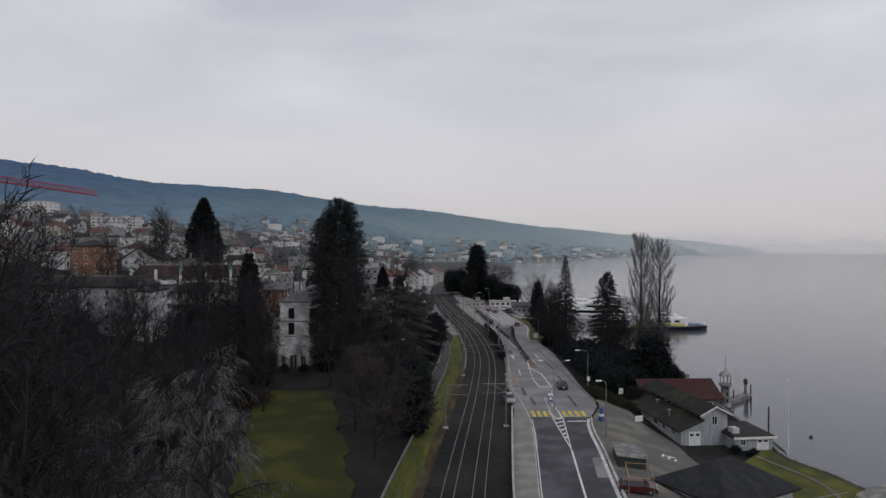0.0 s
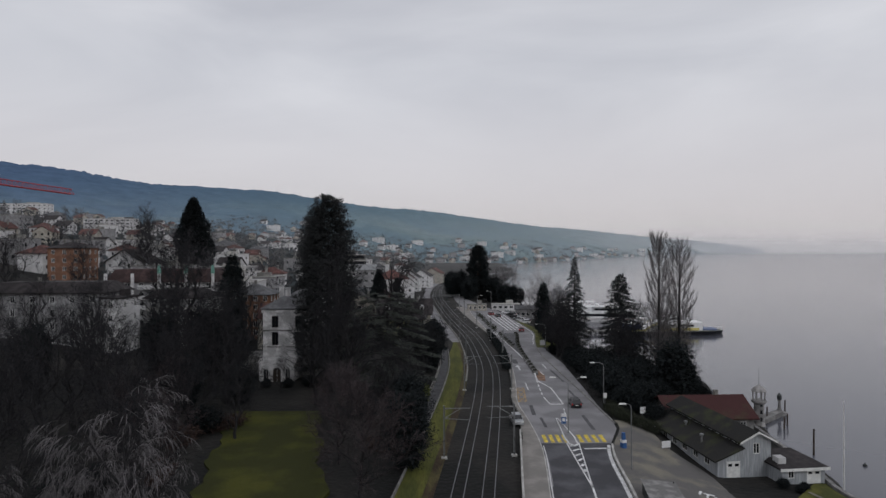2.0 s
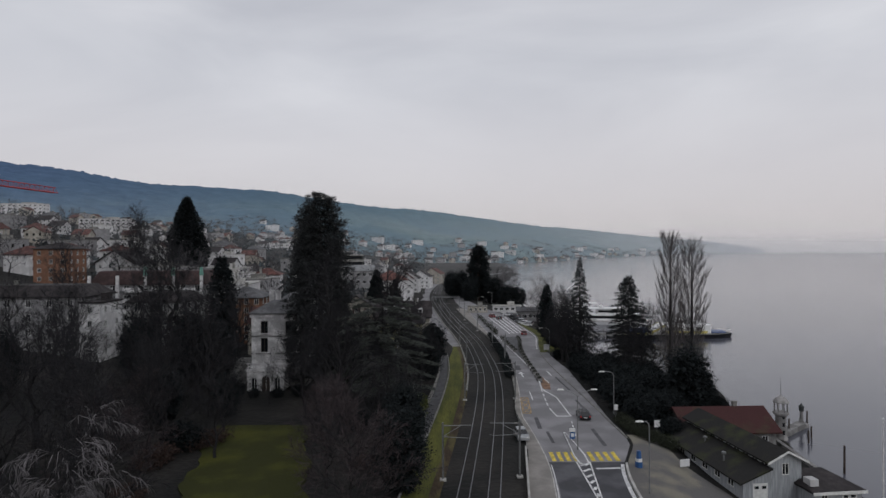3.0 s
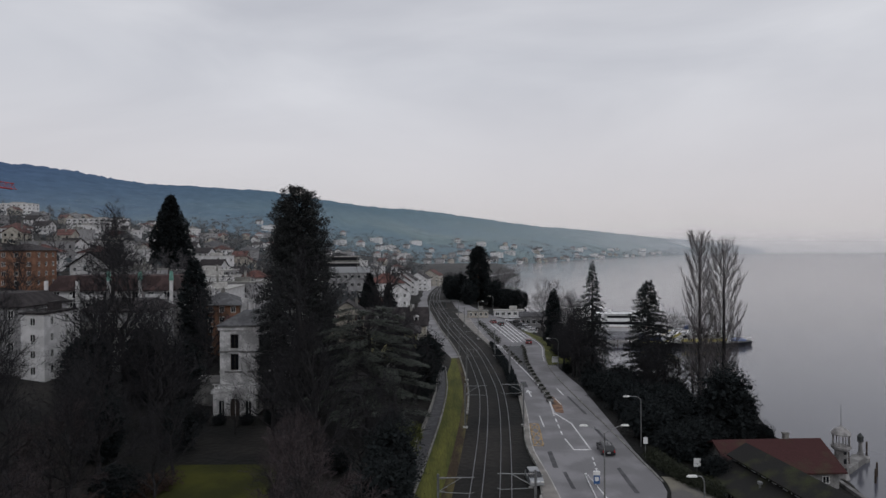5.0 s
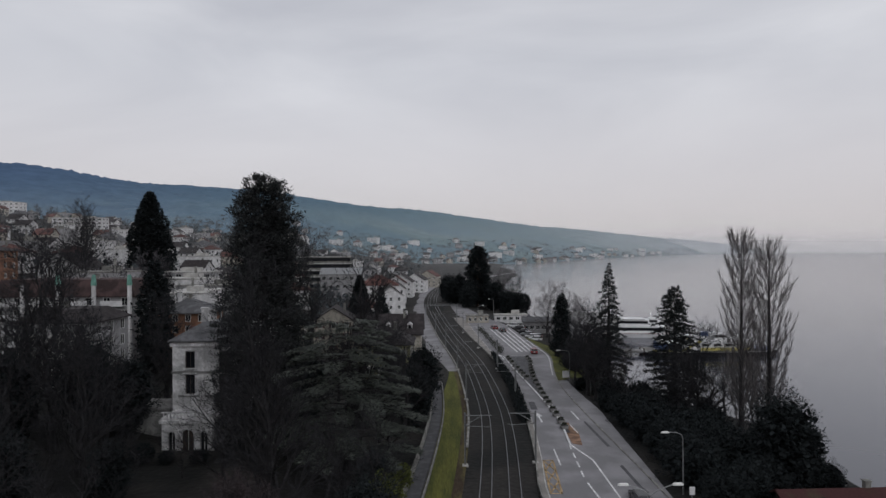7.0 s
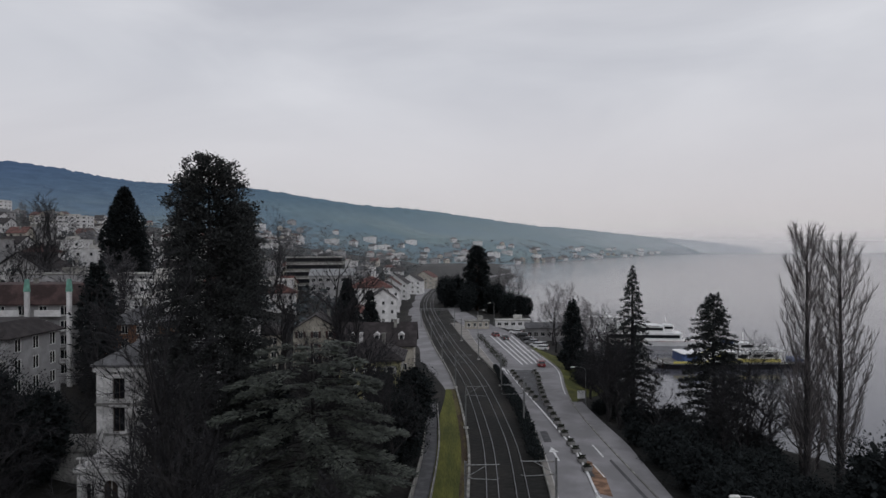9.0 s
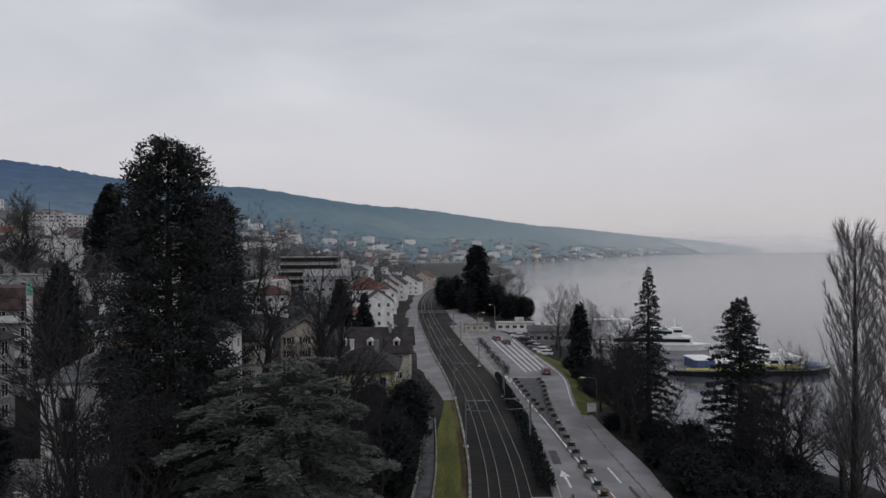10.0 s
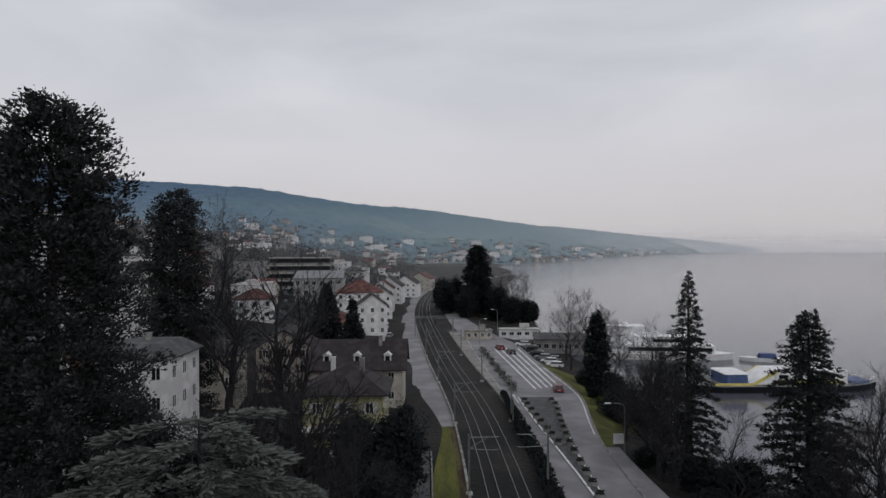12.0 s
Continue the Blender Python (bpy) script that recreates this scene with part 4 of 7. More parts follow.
# evergreens left of the railway
limbed_conifer("giant_sequoia", g3(-24.0, 148), 40.4 - gz(-24, 148), 6.7, M_SEQ, seq_profile, 1, "towering dark giant sequoia with a rounded clumpy crown above the garden", M_BARK, limbs=230, clump=1.0, sprigs=100, leaf=0.36, fill=7000)
limbed_conifer("giant_sequoia", g3(-38, 203), 38.9 - gz(-38, 203), 5.6, M_SEQ, lambda h: float(np.interp(h, [0, 0.1, 0.4, 0.7, 0.856, 0.92, 0.97, 1.0], [0.8, 0.9, 1.0, 0.9, 0.76, 0.68, 0.52, 0.2])), 2, "tall dark giant sequoia behind the villa", M_BARK, limbs=190, clump=1.0, sprigs=60, leaf=0.45, fill=4200)
conifer("conical_conifer", g3(-128.6, 340), 55.6 - gz(-128, 340), 9.5, M_DARKLEAF, broad_cone_profile, 4200, 1.1, 3, "broad dark conical conifer on the town slope", lumps=0.16)
conifer("columnar_conifer", g3(-57, 186), 27 - gz(-57, 186), 3.2, M_DARKLEAF, column_profile, 1500, 0.7, 4, "slender dark conifer beside the villa garden", lumps=0.3)
cedar(g3(-11, 139.5), 20.8 - gz(-11, 139.5), 10.2, 5, "spreading blue-grey cedar with layered drooping branches")
limbed_conifer("giant_sequoia", g3(21, 394), 32.5, 7.4, M_DARKLEAF, lambda h: float(np.interp(h, [0, 0.3, 0.6, 0.8, 0.92, 1.0], [1.0, 0.98, 0.84, 0.68, 0.5, 0.12])), 6, "dark rounded sequoia on the wooded point by the lake", M_BARK_R, limbs=160, clump=1.1, sprigs=30, leaf=0.9, fill=2600)
conifer("dark_conifer", g3(-25, 262), 20, 5.4, M_DARKLEAF, cone_profile, 2000, 0.8, 7, "dark conifer between the town houses")
conifer("dark_conifer", g3(-17, 250), 17, 4.0, M_DARKLEAF, cone_profile, 1500, 0.7, 8, "dark conifer between the town houses")
# evergreens by the lake
limbed_conifer("spruce", g3(37, 191), 26.6 - gz(37, 191), 4.6, M_SPRUCE, spruce_profile, 11, "thin spruce with sparse drooping tiers by the lake", limbs=105, rise=0.28, droop=0.5, clump=0.55, flat=0.45, sprigs=34, leaf=0.36, fill=900, up=-0.15, inner=0.25)
limbed_conifer("spruce", g3(46.5, 179), 22.3 - gz(46.5, 179), 6.0, M_SPRUCE, lambda h: float(np.interp(h, [0, 0.3, 0.6, 0.8, 0.92, 1.0], [1.0, 1.0, 0.74, 0.48, 0.30, 0.05])), 12, "dense dark spruce with tiered branches by the lake shore", limbs=120, rise=0.22, droop=0.30, clump=0.65, flat=0.4, sprigs=46, leaf=0.38, fill=1600, up=0.05, inner=0.22)
conifer("columnar_conifer", g3(34.7, 232), 17.5, 2.3, M_DARKLEAF, column_profile, 900, 0.7, 13, "dark columnar conifer by the grass bank", lumps=0.25)


# ---- buildings ----
def facade(shape, o, u, width, height, holes, depth=0.2, gable=0.0):
    """An outer wall face from corner o along u (to the right, seen from outside), with reveals round its holes (x, z, w, h)."""
    o, u = Vector(o), Vector(u).normalized()
    up, inn = Vector((0, 0, 1)), Vector((0, 0, 1)).cross(u)
    xs = sorted({0.0, width, *[h[0] for h in holes], *[h[0] + h[2] for h in holes]})
    zs = sorted({0.0, height, *[h[1] for h in holes], *[h[1] + h[3] for h in holes]})
    for a, b in zip(xs, xs[1:]):
        for c, d in zip(zs, zs[1:]):
            mx, mz = (a + b) / 2, (c + d) / 2
            if any(h[0] < mx < h[0] + h[2] and h[1] < mz < h[1] + h[3] for h in holes):
                continue
            shape.add([tuple(o + u * p + up * q) for p, q in ((a, c), (b, c), (b, d), (a, d))], [(0, 1, 2, 3)])
    for x, z, w, h in holes:
        ring = [o + u * p + up * q for p, q in ((x, z), (x + w, z), (x + w, z + h), (x, z + h))]
        back = [p + inn * depth for p in ring]
        shape.add([tuple(p) for p in ring + back], [(i, 4 + i, 4 + (i + 1) % 4, (i + 1) % 4) for i in range(4)])
    if gable:
        shape.add([tuple(o + up * height), tuple(o + u * width + up * height), tuple(o + u * width / 2 + up * (height + gable))], [(0, 1, 2)])


def window_shapes(w, h, bars=True):
    """Frame and pane of a window, standing in x-z with the outside towards -y."""
    fr, pane = Shape(), Shape()
    t = 0.09
    fr.box((0, 0.06, 0), (w, 0.1, t)).box((0, 0.06, h - t), (w, 0.1, t))
    fr.box((-w / 2 + t / 2, 0.06, t), (t, 0.1, h - 2 * t)).box((w / 2 - t / 2, 0.06, t), (t, 0.1, h - 2 * t))
    if bars:
        fr.box((0, 0.06, t), (0.07, 0.08, h - 2 * t))
    pane.box((0, 0.1, t), (w - 2 * t, 0.03, h - 2 * t))
    return fr, pane


WINDOW_MESHES = {}


def put_window(parent, o, u, x, z, w, h, detail=True, frame_mat=None, name="window"):
    """A window set in a hole of the wall that starts at o and runs along u."""
    frame_mat = frame_mat or M_FRAME_W
    key = (round(w, 2), round(h, 2), frame_mat.name)
    if key not in WINDOW_MESHES:
        fr, pane = window_shapes(w, h)
        WINDOW_MESHES[key] = (fr.mesh("window_frame", frame_mat), pane.mesh("pane", M_GLASS))
    o, u = Vector(o), Vector(u).normalized()
    p = o + u * (x + w / 2) + Vector((0, 0, z))
    ang = math.degrees(math.atan2(u.y, u.x))
    if detail:
        f = new(name, WINDOW_MESHES[key][0])
        f.parent = parent
        f.matrix_local = pose(p.x, p.y, p.z, 0, 0, ang)
        g = new("pane", WINDOW_MESHES[key][1])
        g.parent = f
        return f
    g = new(name, WINDOW_MESHES[key][1])
    g.parent = parent
    g.matrix_local = pose(p.x, p.y, p.z, 0, 0, ang)
    return g


def roof_gable(w, d, eave, rise, over=0.5, thick=0.22, along="x"):
    """A pitched roof of two slabs over a w x d plan, ridge along x or y."""
    s = Shape()
    a, b = (w / 2 + over, d / 2 + over) if along == "x" else (d / 2 + over, w / 2 + over)
    drop = rise * over / (b - over)
    prof = [(-b, eave - drop), (0, eave + rise), (b, eave - drop), (b, eave - drop + thick), (0, eave + rise + thick * 1.15), (-b, eave - drop + thick)]
    vs = []
    for e in (-a, a):
        for q, z in prof:
            vs.append((e, q, z) if along == "x" else (q, e, z))
    fs = [(i, (i + 1) % 6, 6 + (i + 1) % 6, 6 + i) for i in range(6)] + [(0, 5, 4, 1), (1, 4, 3, 2), (6, 7, 10, 11), (7, 8, 9, 10)]
    s.add(vs, fs)
    return s


def roof_hip(w, d, eave, rise, over=0.5, thick=0.2, flat=0.0):
    """A hipped roof over a w x d plan; flat: the share left flat at the top."""
    s = Shape()
    a, b = w / 2 + over, d / 2 + over
    k = min(a, b) * (1 - flat)
    ra, rb = max(a - k, 0.05), max(b - k, 0.05)
    vs = [(-a, -b, eave), (a, -b, eave), (a, b, eave), (-a, b, eave), (-a, -b, eave + thick), (a, -b, eave + thick), (a, b, eave + thick), (-a, b, eave + thick), (-ra, -rb, eave + rise), (ra, -rb, eave + rise), (ra, rb, eave + rise), (-ra, rb, eave + rise)]
    fs = [(3, 2, 1, 0)] + [(i, (i + 1) % 4, 4 + (i + 1) % 4, 4 + i) for i in range(4)] + [(4 + i, 4 + (i + 1) % 4, 8 + (i + 1) % 4, 8 + i) for i in range(4)] + [(8, 9, 10, 11)]
    s.add(vs, fs)
    return s


def house(name, at, turn, w, d, h, wall, roof, label, kind="gable_x", rise=3.0, cols=(3, 3), storeys=2, win=(1.1, 1.5), detail=True, chimney=1, category="house", group="", over=0.5, first=0.9, sides="fr", frame_mat=None, shutters=None, door=False, foot=1.5, flat=0.0, dormers=0):
    """A house: four walls with window holes, windows, roof, chimneys. Front looks to -y; sides: f front, r right, l left, b back."""
    t = thing(name, at, turn, label, category, group)
    s = Shape()
    fh = h / storeys
    runs = {"f": ((-w / 2, -d / 2, 0), (1, 0, 0), w, cols[0]), "r": ((w / 2, -d / 2, 0), (0, 1, 0), d, cols[1]), "b": ((w / 2, d / 2, 0), (-1, 0, 0), w, cols[0]), "l": ((-w / 2, d / 2, 0), (0, -1, 0), d, cols[1])}
    todo = []
    for side, (o, u, width, n) in runs.items():
        holes = []
        if side in sides and n:
            for st in range(storeys):
                for k in range(n):
                    x = width * (k + 0.5) / n - win[0] / 2
                    z = st * fh + first * fh / 3.0
                    holes.append((x, z, win[0], min(win[1], fh * 0.72)))
        g = 0.0
        if (kind == "gable_x" and side in "rl") or (kind == "gable_y" and side in "fb"):
            g = rise
        facade(s, o, u, width, h, holes, gable=g)
        if foot:
            facade(s, Vector(o) - Vector((0, 0, foot)), u, width, foot, [])
        todo += [(o, u, hh) for hh in holes]
    body = part("wall", s, wall, t)
    for o, u, (x, z, ww, hh) in todo:
        put_window(t, o, u, x, z, ww, hh, detail, frame_mat)
        if shutters:
            oo, uu = Vector(o), Vector(u)
            out = uu.cross(Vector((0, 0, 1)))
            for sx in (x - ww * 0.28, x + ww * 1.28):
                c = oo + uu * sx + out * 0.05
                sh = Shape().box((0, 0, 0), (ww * 0.48, 0.06, hh))
                q = part("shutter", sh, shutters, t)
                q.matrix_local = pose(c.x, c.y, z, 0, 0, math.degrees(math.atan2(uu.y, uu.x)))
    if kind == "gable_x":
        rs = roof_gable(w, d, h, rise, over, along="x")
    elif kind == "gable_y":
        rs = roof_gable(w, d, h, rise, over, along="y")
    elif kind == "hip":
        rs = roof_hip(w, d, h, rise, over, flat=flat)
    else:
        rs = Shape().box((0, 0, h), (w + 0.5, d + 0.5, 0.35)).box((w * 0.15, d * 0.1, h + 0.35), (w * 0.25, d * 0.3, 1.6))
    top = part("roof", rs, roof, t)
    rnd = random.Random(int(abs(at[0] * 7 + at[1] * 13)))
    for k in range(chimney):
        cx, cy = rnd.uniform(-0.3, 0.3) * w, rnd.uniform(-0.12, 0.12) * d
        c = Shape().box((cx, cy, h + rise * 0.45), (0.7, 0.6, rise * 0.55 + 0.9), 0, 0.04).box((cx, cy, h + rise + 0.9), (0.85, 0.75, 0.12))
        part("chimney", c, M_WHITE if k % 2 else M_CONC_D, top)
    for k in range(dormers):
        x = w * ((k + 0.5) / dormers - 0.5)
        dm = Shape().box((x, -d * 0.30, h + rise * 0.18), (1.3, d * 0.22, 1.25)).add([(x - 0.8, -d * 0.43, h + rise * 0.18 + 1.25), (x + 0.8, -d * 0.43, h + rise * 0.18 + 1.25), (x, -d * 0.43, h + rise * 0.18 + 1.8), (x, -d * 0.1, h + rise * 0.18 + 1.8), (x - 0.8, -d * 0.1, h + rise * 0.18 + 1.25), (x + 0.8, -d * 0.1, h + rise * 0.18 + 1.25)], [(0, 1, 2), (0, 2, 3, 4), (1, 5, 3, 2)])
        part("dormer", dm, M_WHITE, top)
        gl = Shape().box((x, -d * 0.41 - 0.03, h + rise * 0.18 + 0.25), (0.8, 0.06, 0.85))
        part("dormer_window", gl, M_GLASS, top)
    if door:
        dr = Shape().box((w * 0.5 + 0.04, 0.0, 0), (0.08, 1.1, 2.1))
        part("door", dr, M_FRAME_D, t)
    return t


def villa():
    """The old stone villa in the garden, with a porch of three arches."""
    base = 2.8
    t = thing("villa", (-33.6, 158, base), 0, "neglected pale stone villa with a slate roof and arched porch", "villa")
    w, d, h = 11.2, 11.0, 12.9
    holes = [(1.9, 8.9, 1.45, 2.5), (1.9, 5.0, 1.45, 2.9), (7.0, 8.9, 2.2, 2.5), (7.0, 5.0, 2.2, 2.9)]
    side = [(1.5 + 3.2 * k, z, 1.3, 2.4) for k in range(3) for z in (5.0, 8.9)]
    for o, u, ww, gaps in (((-w / 2, -d / 2, 0), (1, 0, 0), w, holes), ((w / 2, -d / 2, 0), (0, 1, 0), d, side), ((w / 2, d / 2, 0), (-1, 0, 0), w, []), ((-w / 2, d / 2, 0), (0, -1, 0), d, side)):
        s = Shape()
        facade(s, o, u, ww, h, gaps, 0.35)
        part("wall", s.weld(), M_STONE, t)
    part("plinth", Shape().box((0, 0, -3), (w + 0.1, d + 0.1, 3)), M_STONE_D, t)
    for x, z, ww, hh in holes:
        put_window(t, (-w / 2, -d / 2 + 0.2, 0), (1, 0, 0), x, z, ww, hh, True, M_FRAME_D)
    for x, z, ww, hh in side:
        put_window(t, (w / 2 - 0.2, -d / 2, 0), (0, 1, 0), x, z, ww, hh, True, M_FRAME_D)
        put_window(t, (-w / 2 + 0.2, d / 2, 0), (0, -1, 0), x, z, ww, hh, True, M_FRAME_D)
    for z, hh, o in ((4.55, 0.3, 0.12), (8.1, 0.35, 0.16), (12.2, 0.5, 0.30)):
        part("cornice", Shape().box((0, 0, z), (w + 2 * o, d + 2 * o, hh)), M_STONE_D if z < 12 else M_STONE, t, "weathered stone band")
    for x in (-w / 2 + 0.45, -w / 2 + 4.5, w / 2 - 0.45):
        part("pilaster", Shape().box((x, -d / 2 - 0.06, 0), (0.8, 0.14, 12.2)), M_STONE, t)
    for x, z, ww, hh in holes:
        part("hood_mould", Shape().box((-w / 2 + x + ww / 2, -d / 2 - 0.12, z + hh + 0.12), (ww + 0.7, 0.26, 0.22)), M_STONE, t)
        part("window_sill", Shape().box((-w / 2 + x + ww / 2, -d / 2 - 0.12, z - 0.2), (ww + 0.5, 0.26, 0.16)), M_STONE, t)
    roof = part("roof", roof_hip(w, d, h, 2.6, 0.5, flat=0.35), M_ROOF_G, t, "low grey slate hipped roof")
    for x, y in ((-1.2, -1), (3.4, 1.5), (-3.4, 2.0)):
        part("chimney", Shape().box((x, y, h + 1.4), (1.0, 0.8, 2.9), 0, 0.05).box((x, y, h + 4.3), (1.2, 1.0, 0.2)), M_STONE, roof)
    for x in (-2.2, 1.6):
        part("roof_light", Shape().box((x, -d / 2 + 1.9, h + 0.55), (0.7, 1.0, 0.55)), M_FRAME_W, roof)
    # porch
    pw, ph, py = 7.4, 4.0, -d / 2 - 5.2
    p = part("porch", Shape().box((-1.2, py + 2.6, 2.0), (pw + 0.7, 6.0, 0.5)).box((-1.2, py + 2.6, 2.5), (pw + 0.3, 5.6, 0.25)), M_STONE, t, "arched stone porch with a balcony on top")
    arch = Shape()
    cx0 = -1.2 - pw / 2
    zb = -2.4
    spans = [(0.9, 1.0, 0.5), (2.85, 1.7, 0.5), (5.5, 1.0, 0.5)]
    xs = [0.0]
    for x, ww, zz in spans:
        xs += [x, x + ww]
    xs.append(pw)
    for i in range(0, len(xs) - 1, 2):
        a, b = xs[i], xs[i + 1]
        arch.box((cx0 + (a + b) / 2, py, zb), (b - a, 0.45, 2.0 - zb))
    for x, ww, zz in spans:
        n = 10
        r = ww / 2
        for k in range(n):
            a0, a1 = math.pi * k / n, math.pi * (k + 1) / n
            x0, x1 = cx0 + x + r - r * math.cos(a0), cx0 + x + r - r * math.cos(a1)
            z0, z1 = zz + r * math.sin(a0) - 0.2, zz + r * math.sin(a1) - 0.2
            arch.add([(x0, py - 0.225, z0), (x1, py - 0.225, z1), (x1, py - 0.225, 2.0), (x0, py - 0.225, 2.0), (x0, py + 0.225, z0), (x1, py + 0.225, z1), (x1, py + 0.225, 2.0), (x0, py + 0.225, 2.0)], [(0, 1, 2, 3), (4, 7, 6, 5), (0, 4, 5, 1)])
    part("arcade", arch, M_STONE, p)
    for x, ww, zz in spans:
        leaf_ = part("arched_door", Shape().box((cx0 + x + ww / 2, py + 0.19, zb), (ww + 0.2, 0.06, zz + ww / 2 - zb)), M_FRAME_D if ww > 1.2 else M_GLASS, p, "dark panelled door" if ww > 1.2 else "dark arched window")
        part("glazing_bar", Shape().box((cx0 + x + ww / 2, py + 0.14, zb), (0.07, 0.05, zz + ww / 2 - zb - 0.1)), M_FRAME_W, leaf_)
    for sx in (-1, 1):
        q = Shape()
        facade(q, (-1.2 + sx * pw / 2 - (0.2 if sx > 0 else -0.2), py + (0.2 if sx > 0 else 5.0), zb), (0, sx, 0), 4.8, 2.0 - zb, [(1.5, 1.0, 1.2, 2.4)])
        part("porch_side", q, M_STONE, p)
    part("porch_floor", Shape().box((-1.2, py + 2.6, zb - 0.6), (pw + 1.0, 6.0, 0.75)), M_STONE_D, p)
    for k in range(15):
        part("baluster", Shape().lathe((cx0 + 0.2 + k * 0.5, py, 2.75), [(0.07, 0), (0.11, 0.25), (0.06, 0.5), (0.09, 0.7)], 8), M_STONE, p)
    part("balcony_rail", Shape().box((-1.2, py, 3.45), (pw + 0.3, 0.3, 0.14)), M_STONE, p)
    # low side wing
    part("side_wing", Shape().box((-w / 2 - 3.4, -1.5, -2.6), (6.8, 6.0, 5.0)), M_STONE_D, t)
    part("side_wing_roof", Shape().box((-w / 2 - 3.5, -1.5, 2.4), (7.4, 6.6, 0.3)), M_STONE_D, t)


villa()


def balconies(t, w, d, storeys, fh, xs, side="f", depth=1.4, width=3.2, mat_slab=None):
    for st in range(1, storeys):
        for x in xs:
            z = st * fh - 0.1
            if side == "f":
                c = (x, -d / 2 - depth / 2, z)
                sz = (width, depth, 0.2)
                rail = (x, -d / 2 - depth + 0.06, z + 0.2)
                rs = (width, 0.1, 0.95)
            else:
                c = (w / 2 + depth / 2, x, z)
                sz = (depth, width, 0.2)
                rail = (w / 2 + depth - 0.06, x, z + 0.2)
                rs = (0.1, width, 0.95)
            b = part("balcony", Shape().box(c, sz), mat_slab or M_CONC, t)
            part("parapet", Shape().box(rail, rs), mat_slab or M_CONC, b)


# town houses near the railway
house("apartment_block", (-87, 158, gz(-80, 155)), 0, 26, 13, 11.6, M_GREYW, M_ROOF_B, "grey four-storey apartment block with a brown mansard roof", "hip", 2.4, (6, 3), 4, (1.1, 1.5), flat=0.6, over=0.6, foot=5, group="town houses")
q = house("stair_tower", (-71.6, 155, gz(-71.6, 155)), 0, 4.2, 9, 11.6, M_WHITE, M_ROOF_B, "pale stair tower beside the grey apartment block", "flat", 1.0, (1, 2), 4, (1.0, 1.4), foot=5, category="building", chimney=0)
q = house("apartment_block", (-64, 170, gz(-64, 168)), 0, 13, 12, 11.6, M_GREYW, M_ROOF_B, "grey apartment block with stacked balconies under a brown roof", "hip", 2.2, (3, 3), 4, (1.4, 1.9), flat=0.55, foot=4, group="town houses")
balconies(q, 13, 12, 4, 2.9, (-4, 0.5, 4.6), "f")
q = house("terrace_block", (-78, 196, gz(-72, 190)), 0, 30, 13, 13.0, M_GREYW, M_ROOF_RD, "pale terrace block with a dull red mansard roof and white pillars", "hip", 3.6, (8, 3), 5, (1.5, 1.7), flat=0.72, foot=5, dormers=6, group="town houses")
balconies(q, 30, 13, 5, 2.8, (-11, -3.7, 3.7, 11), "f", width=4.6, mat_slab=M_WHITE)
for x in (-14.8, -7.4, 0, 7.4, 14.8):
    part("pillar", Shape().box((x, -6.5 - 1.3, -4), (0.7, 0.7, 19.5), 0, 0.08), M_WHITE, q)
    if x > -1:
        part("copper_cap", Shape().box((x, -7.8, 15.5), (0.9, 0.9, 2.2), 0, 0.1, 0.6), M_GREEN_C, q, "verdigris copper cap")
house("apartment_house", (-139, 252, gz(-140, 248)), 4, 12, 13, 12.2, M_ORANGEW, M_ROOF_B, "orange rendered apartment house with a brown hipped roof", "hip", 2.6, (3, 3), 4, (1.3, 1.5), foot=5, group="town houses")
house("chalet", (-138, 296, gz(-138, 291)), -6, 17, 14, 6.4, M_WHITE, M_ROOF_B, "broad white gabled house on the slope", "gable_y", 5.2, (4, 3), 2, (1.2, 1.4), foot=5, over=1.1, group="town houses")
house("apartment_house", (-54, 197, gz(-54, 193)), 0, 11, 10, 12.0, M_ORANGEW, M_ROOF_G, "orange-red brick house with a grey hipped roof", "hip", 3.0, (4, 3), 5, (1.2, 1.5), foot=3, chimney=2, group="town houses")
house("house", (-44, 184, gz(-44, 181)), 0, 9, 8, 9.5, M_CREAM, M_ROOF_R, "cream house with a red tile roof behind the villa", "gable_x", 3.2, (3, 2), 3, (1.1, 1.4), foot=2, chimney=2, group="town houses")
house("white_house", (-36.2, 189, gz(-33, 186)), 0, 10, 10, 15.0, M_WHITE, M_ROOF_G, "tall white house with a flat-topped slate roof between the sequoias", "hip", 1.8, (3, 3), 4, (1.2, 1.7), foot=2, flat=0.6, group="town houses")
q = house("yellow_house", (-11.3, 201.5, gz(-11, 199)), 0, 11.6, 10.5, 7.6, M_YELLOWW, M_ROOF_B, "pale yellow house with a dark brown hipped roof", "hip", 3.6, (3, 3), 2, (1.2, 1.6), foot=2, chimney=2, over=0.9, shutters=M_WHITE, group="town houses", door=True)
part("veranda", Shape().box((-3.0, -5.25 - 1.2, 2.9), (5.0, 2.4, 0.2)).box((-5.2, -7.5, -1), (0.25, 0.25, 3.9)).box((-0.8, -7.5, -1), (0.25, 0.25, 3.9)), M_WHITE, q)
part("terrace", Shape().box((2.0, -7.4, -1.0), (7.0, 4.0, 1.1)), M_CONC, q)
q = house("brown_roofed_house", (-12.5, 227, gz(-12, 224)), 0, 17, 11, 7.0, M_CREAM, M_ROOF_B, "house with a broad dark brown roof and white dormers", "gable_x", 4.2, (4, 3), 2, (1.2, 1.5), foot=2, chimney=2, dormers=3, over=0.8, group="town houses")
house("beige_house", (-41, 224, gz(-41, 220)), 8, 13, 11, 9.4, M_CREAM, M_ROOF_B, "beige house with tall windows and a brown roof", "hip", 3.2, (4, 3), 3, (1.2, 1.6), foot=2, group="town houses")
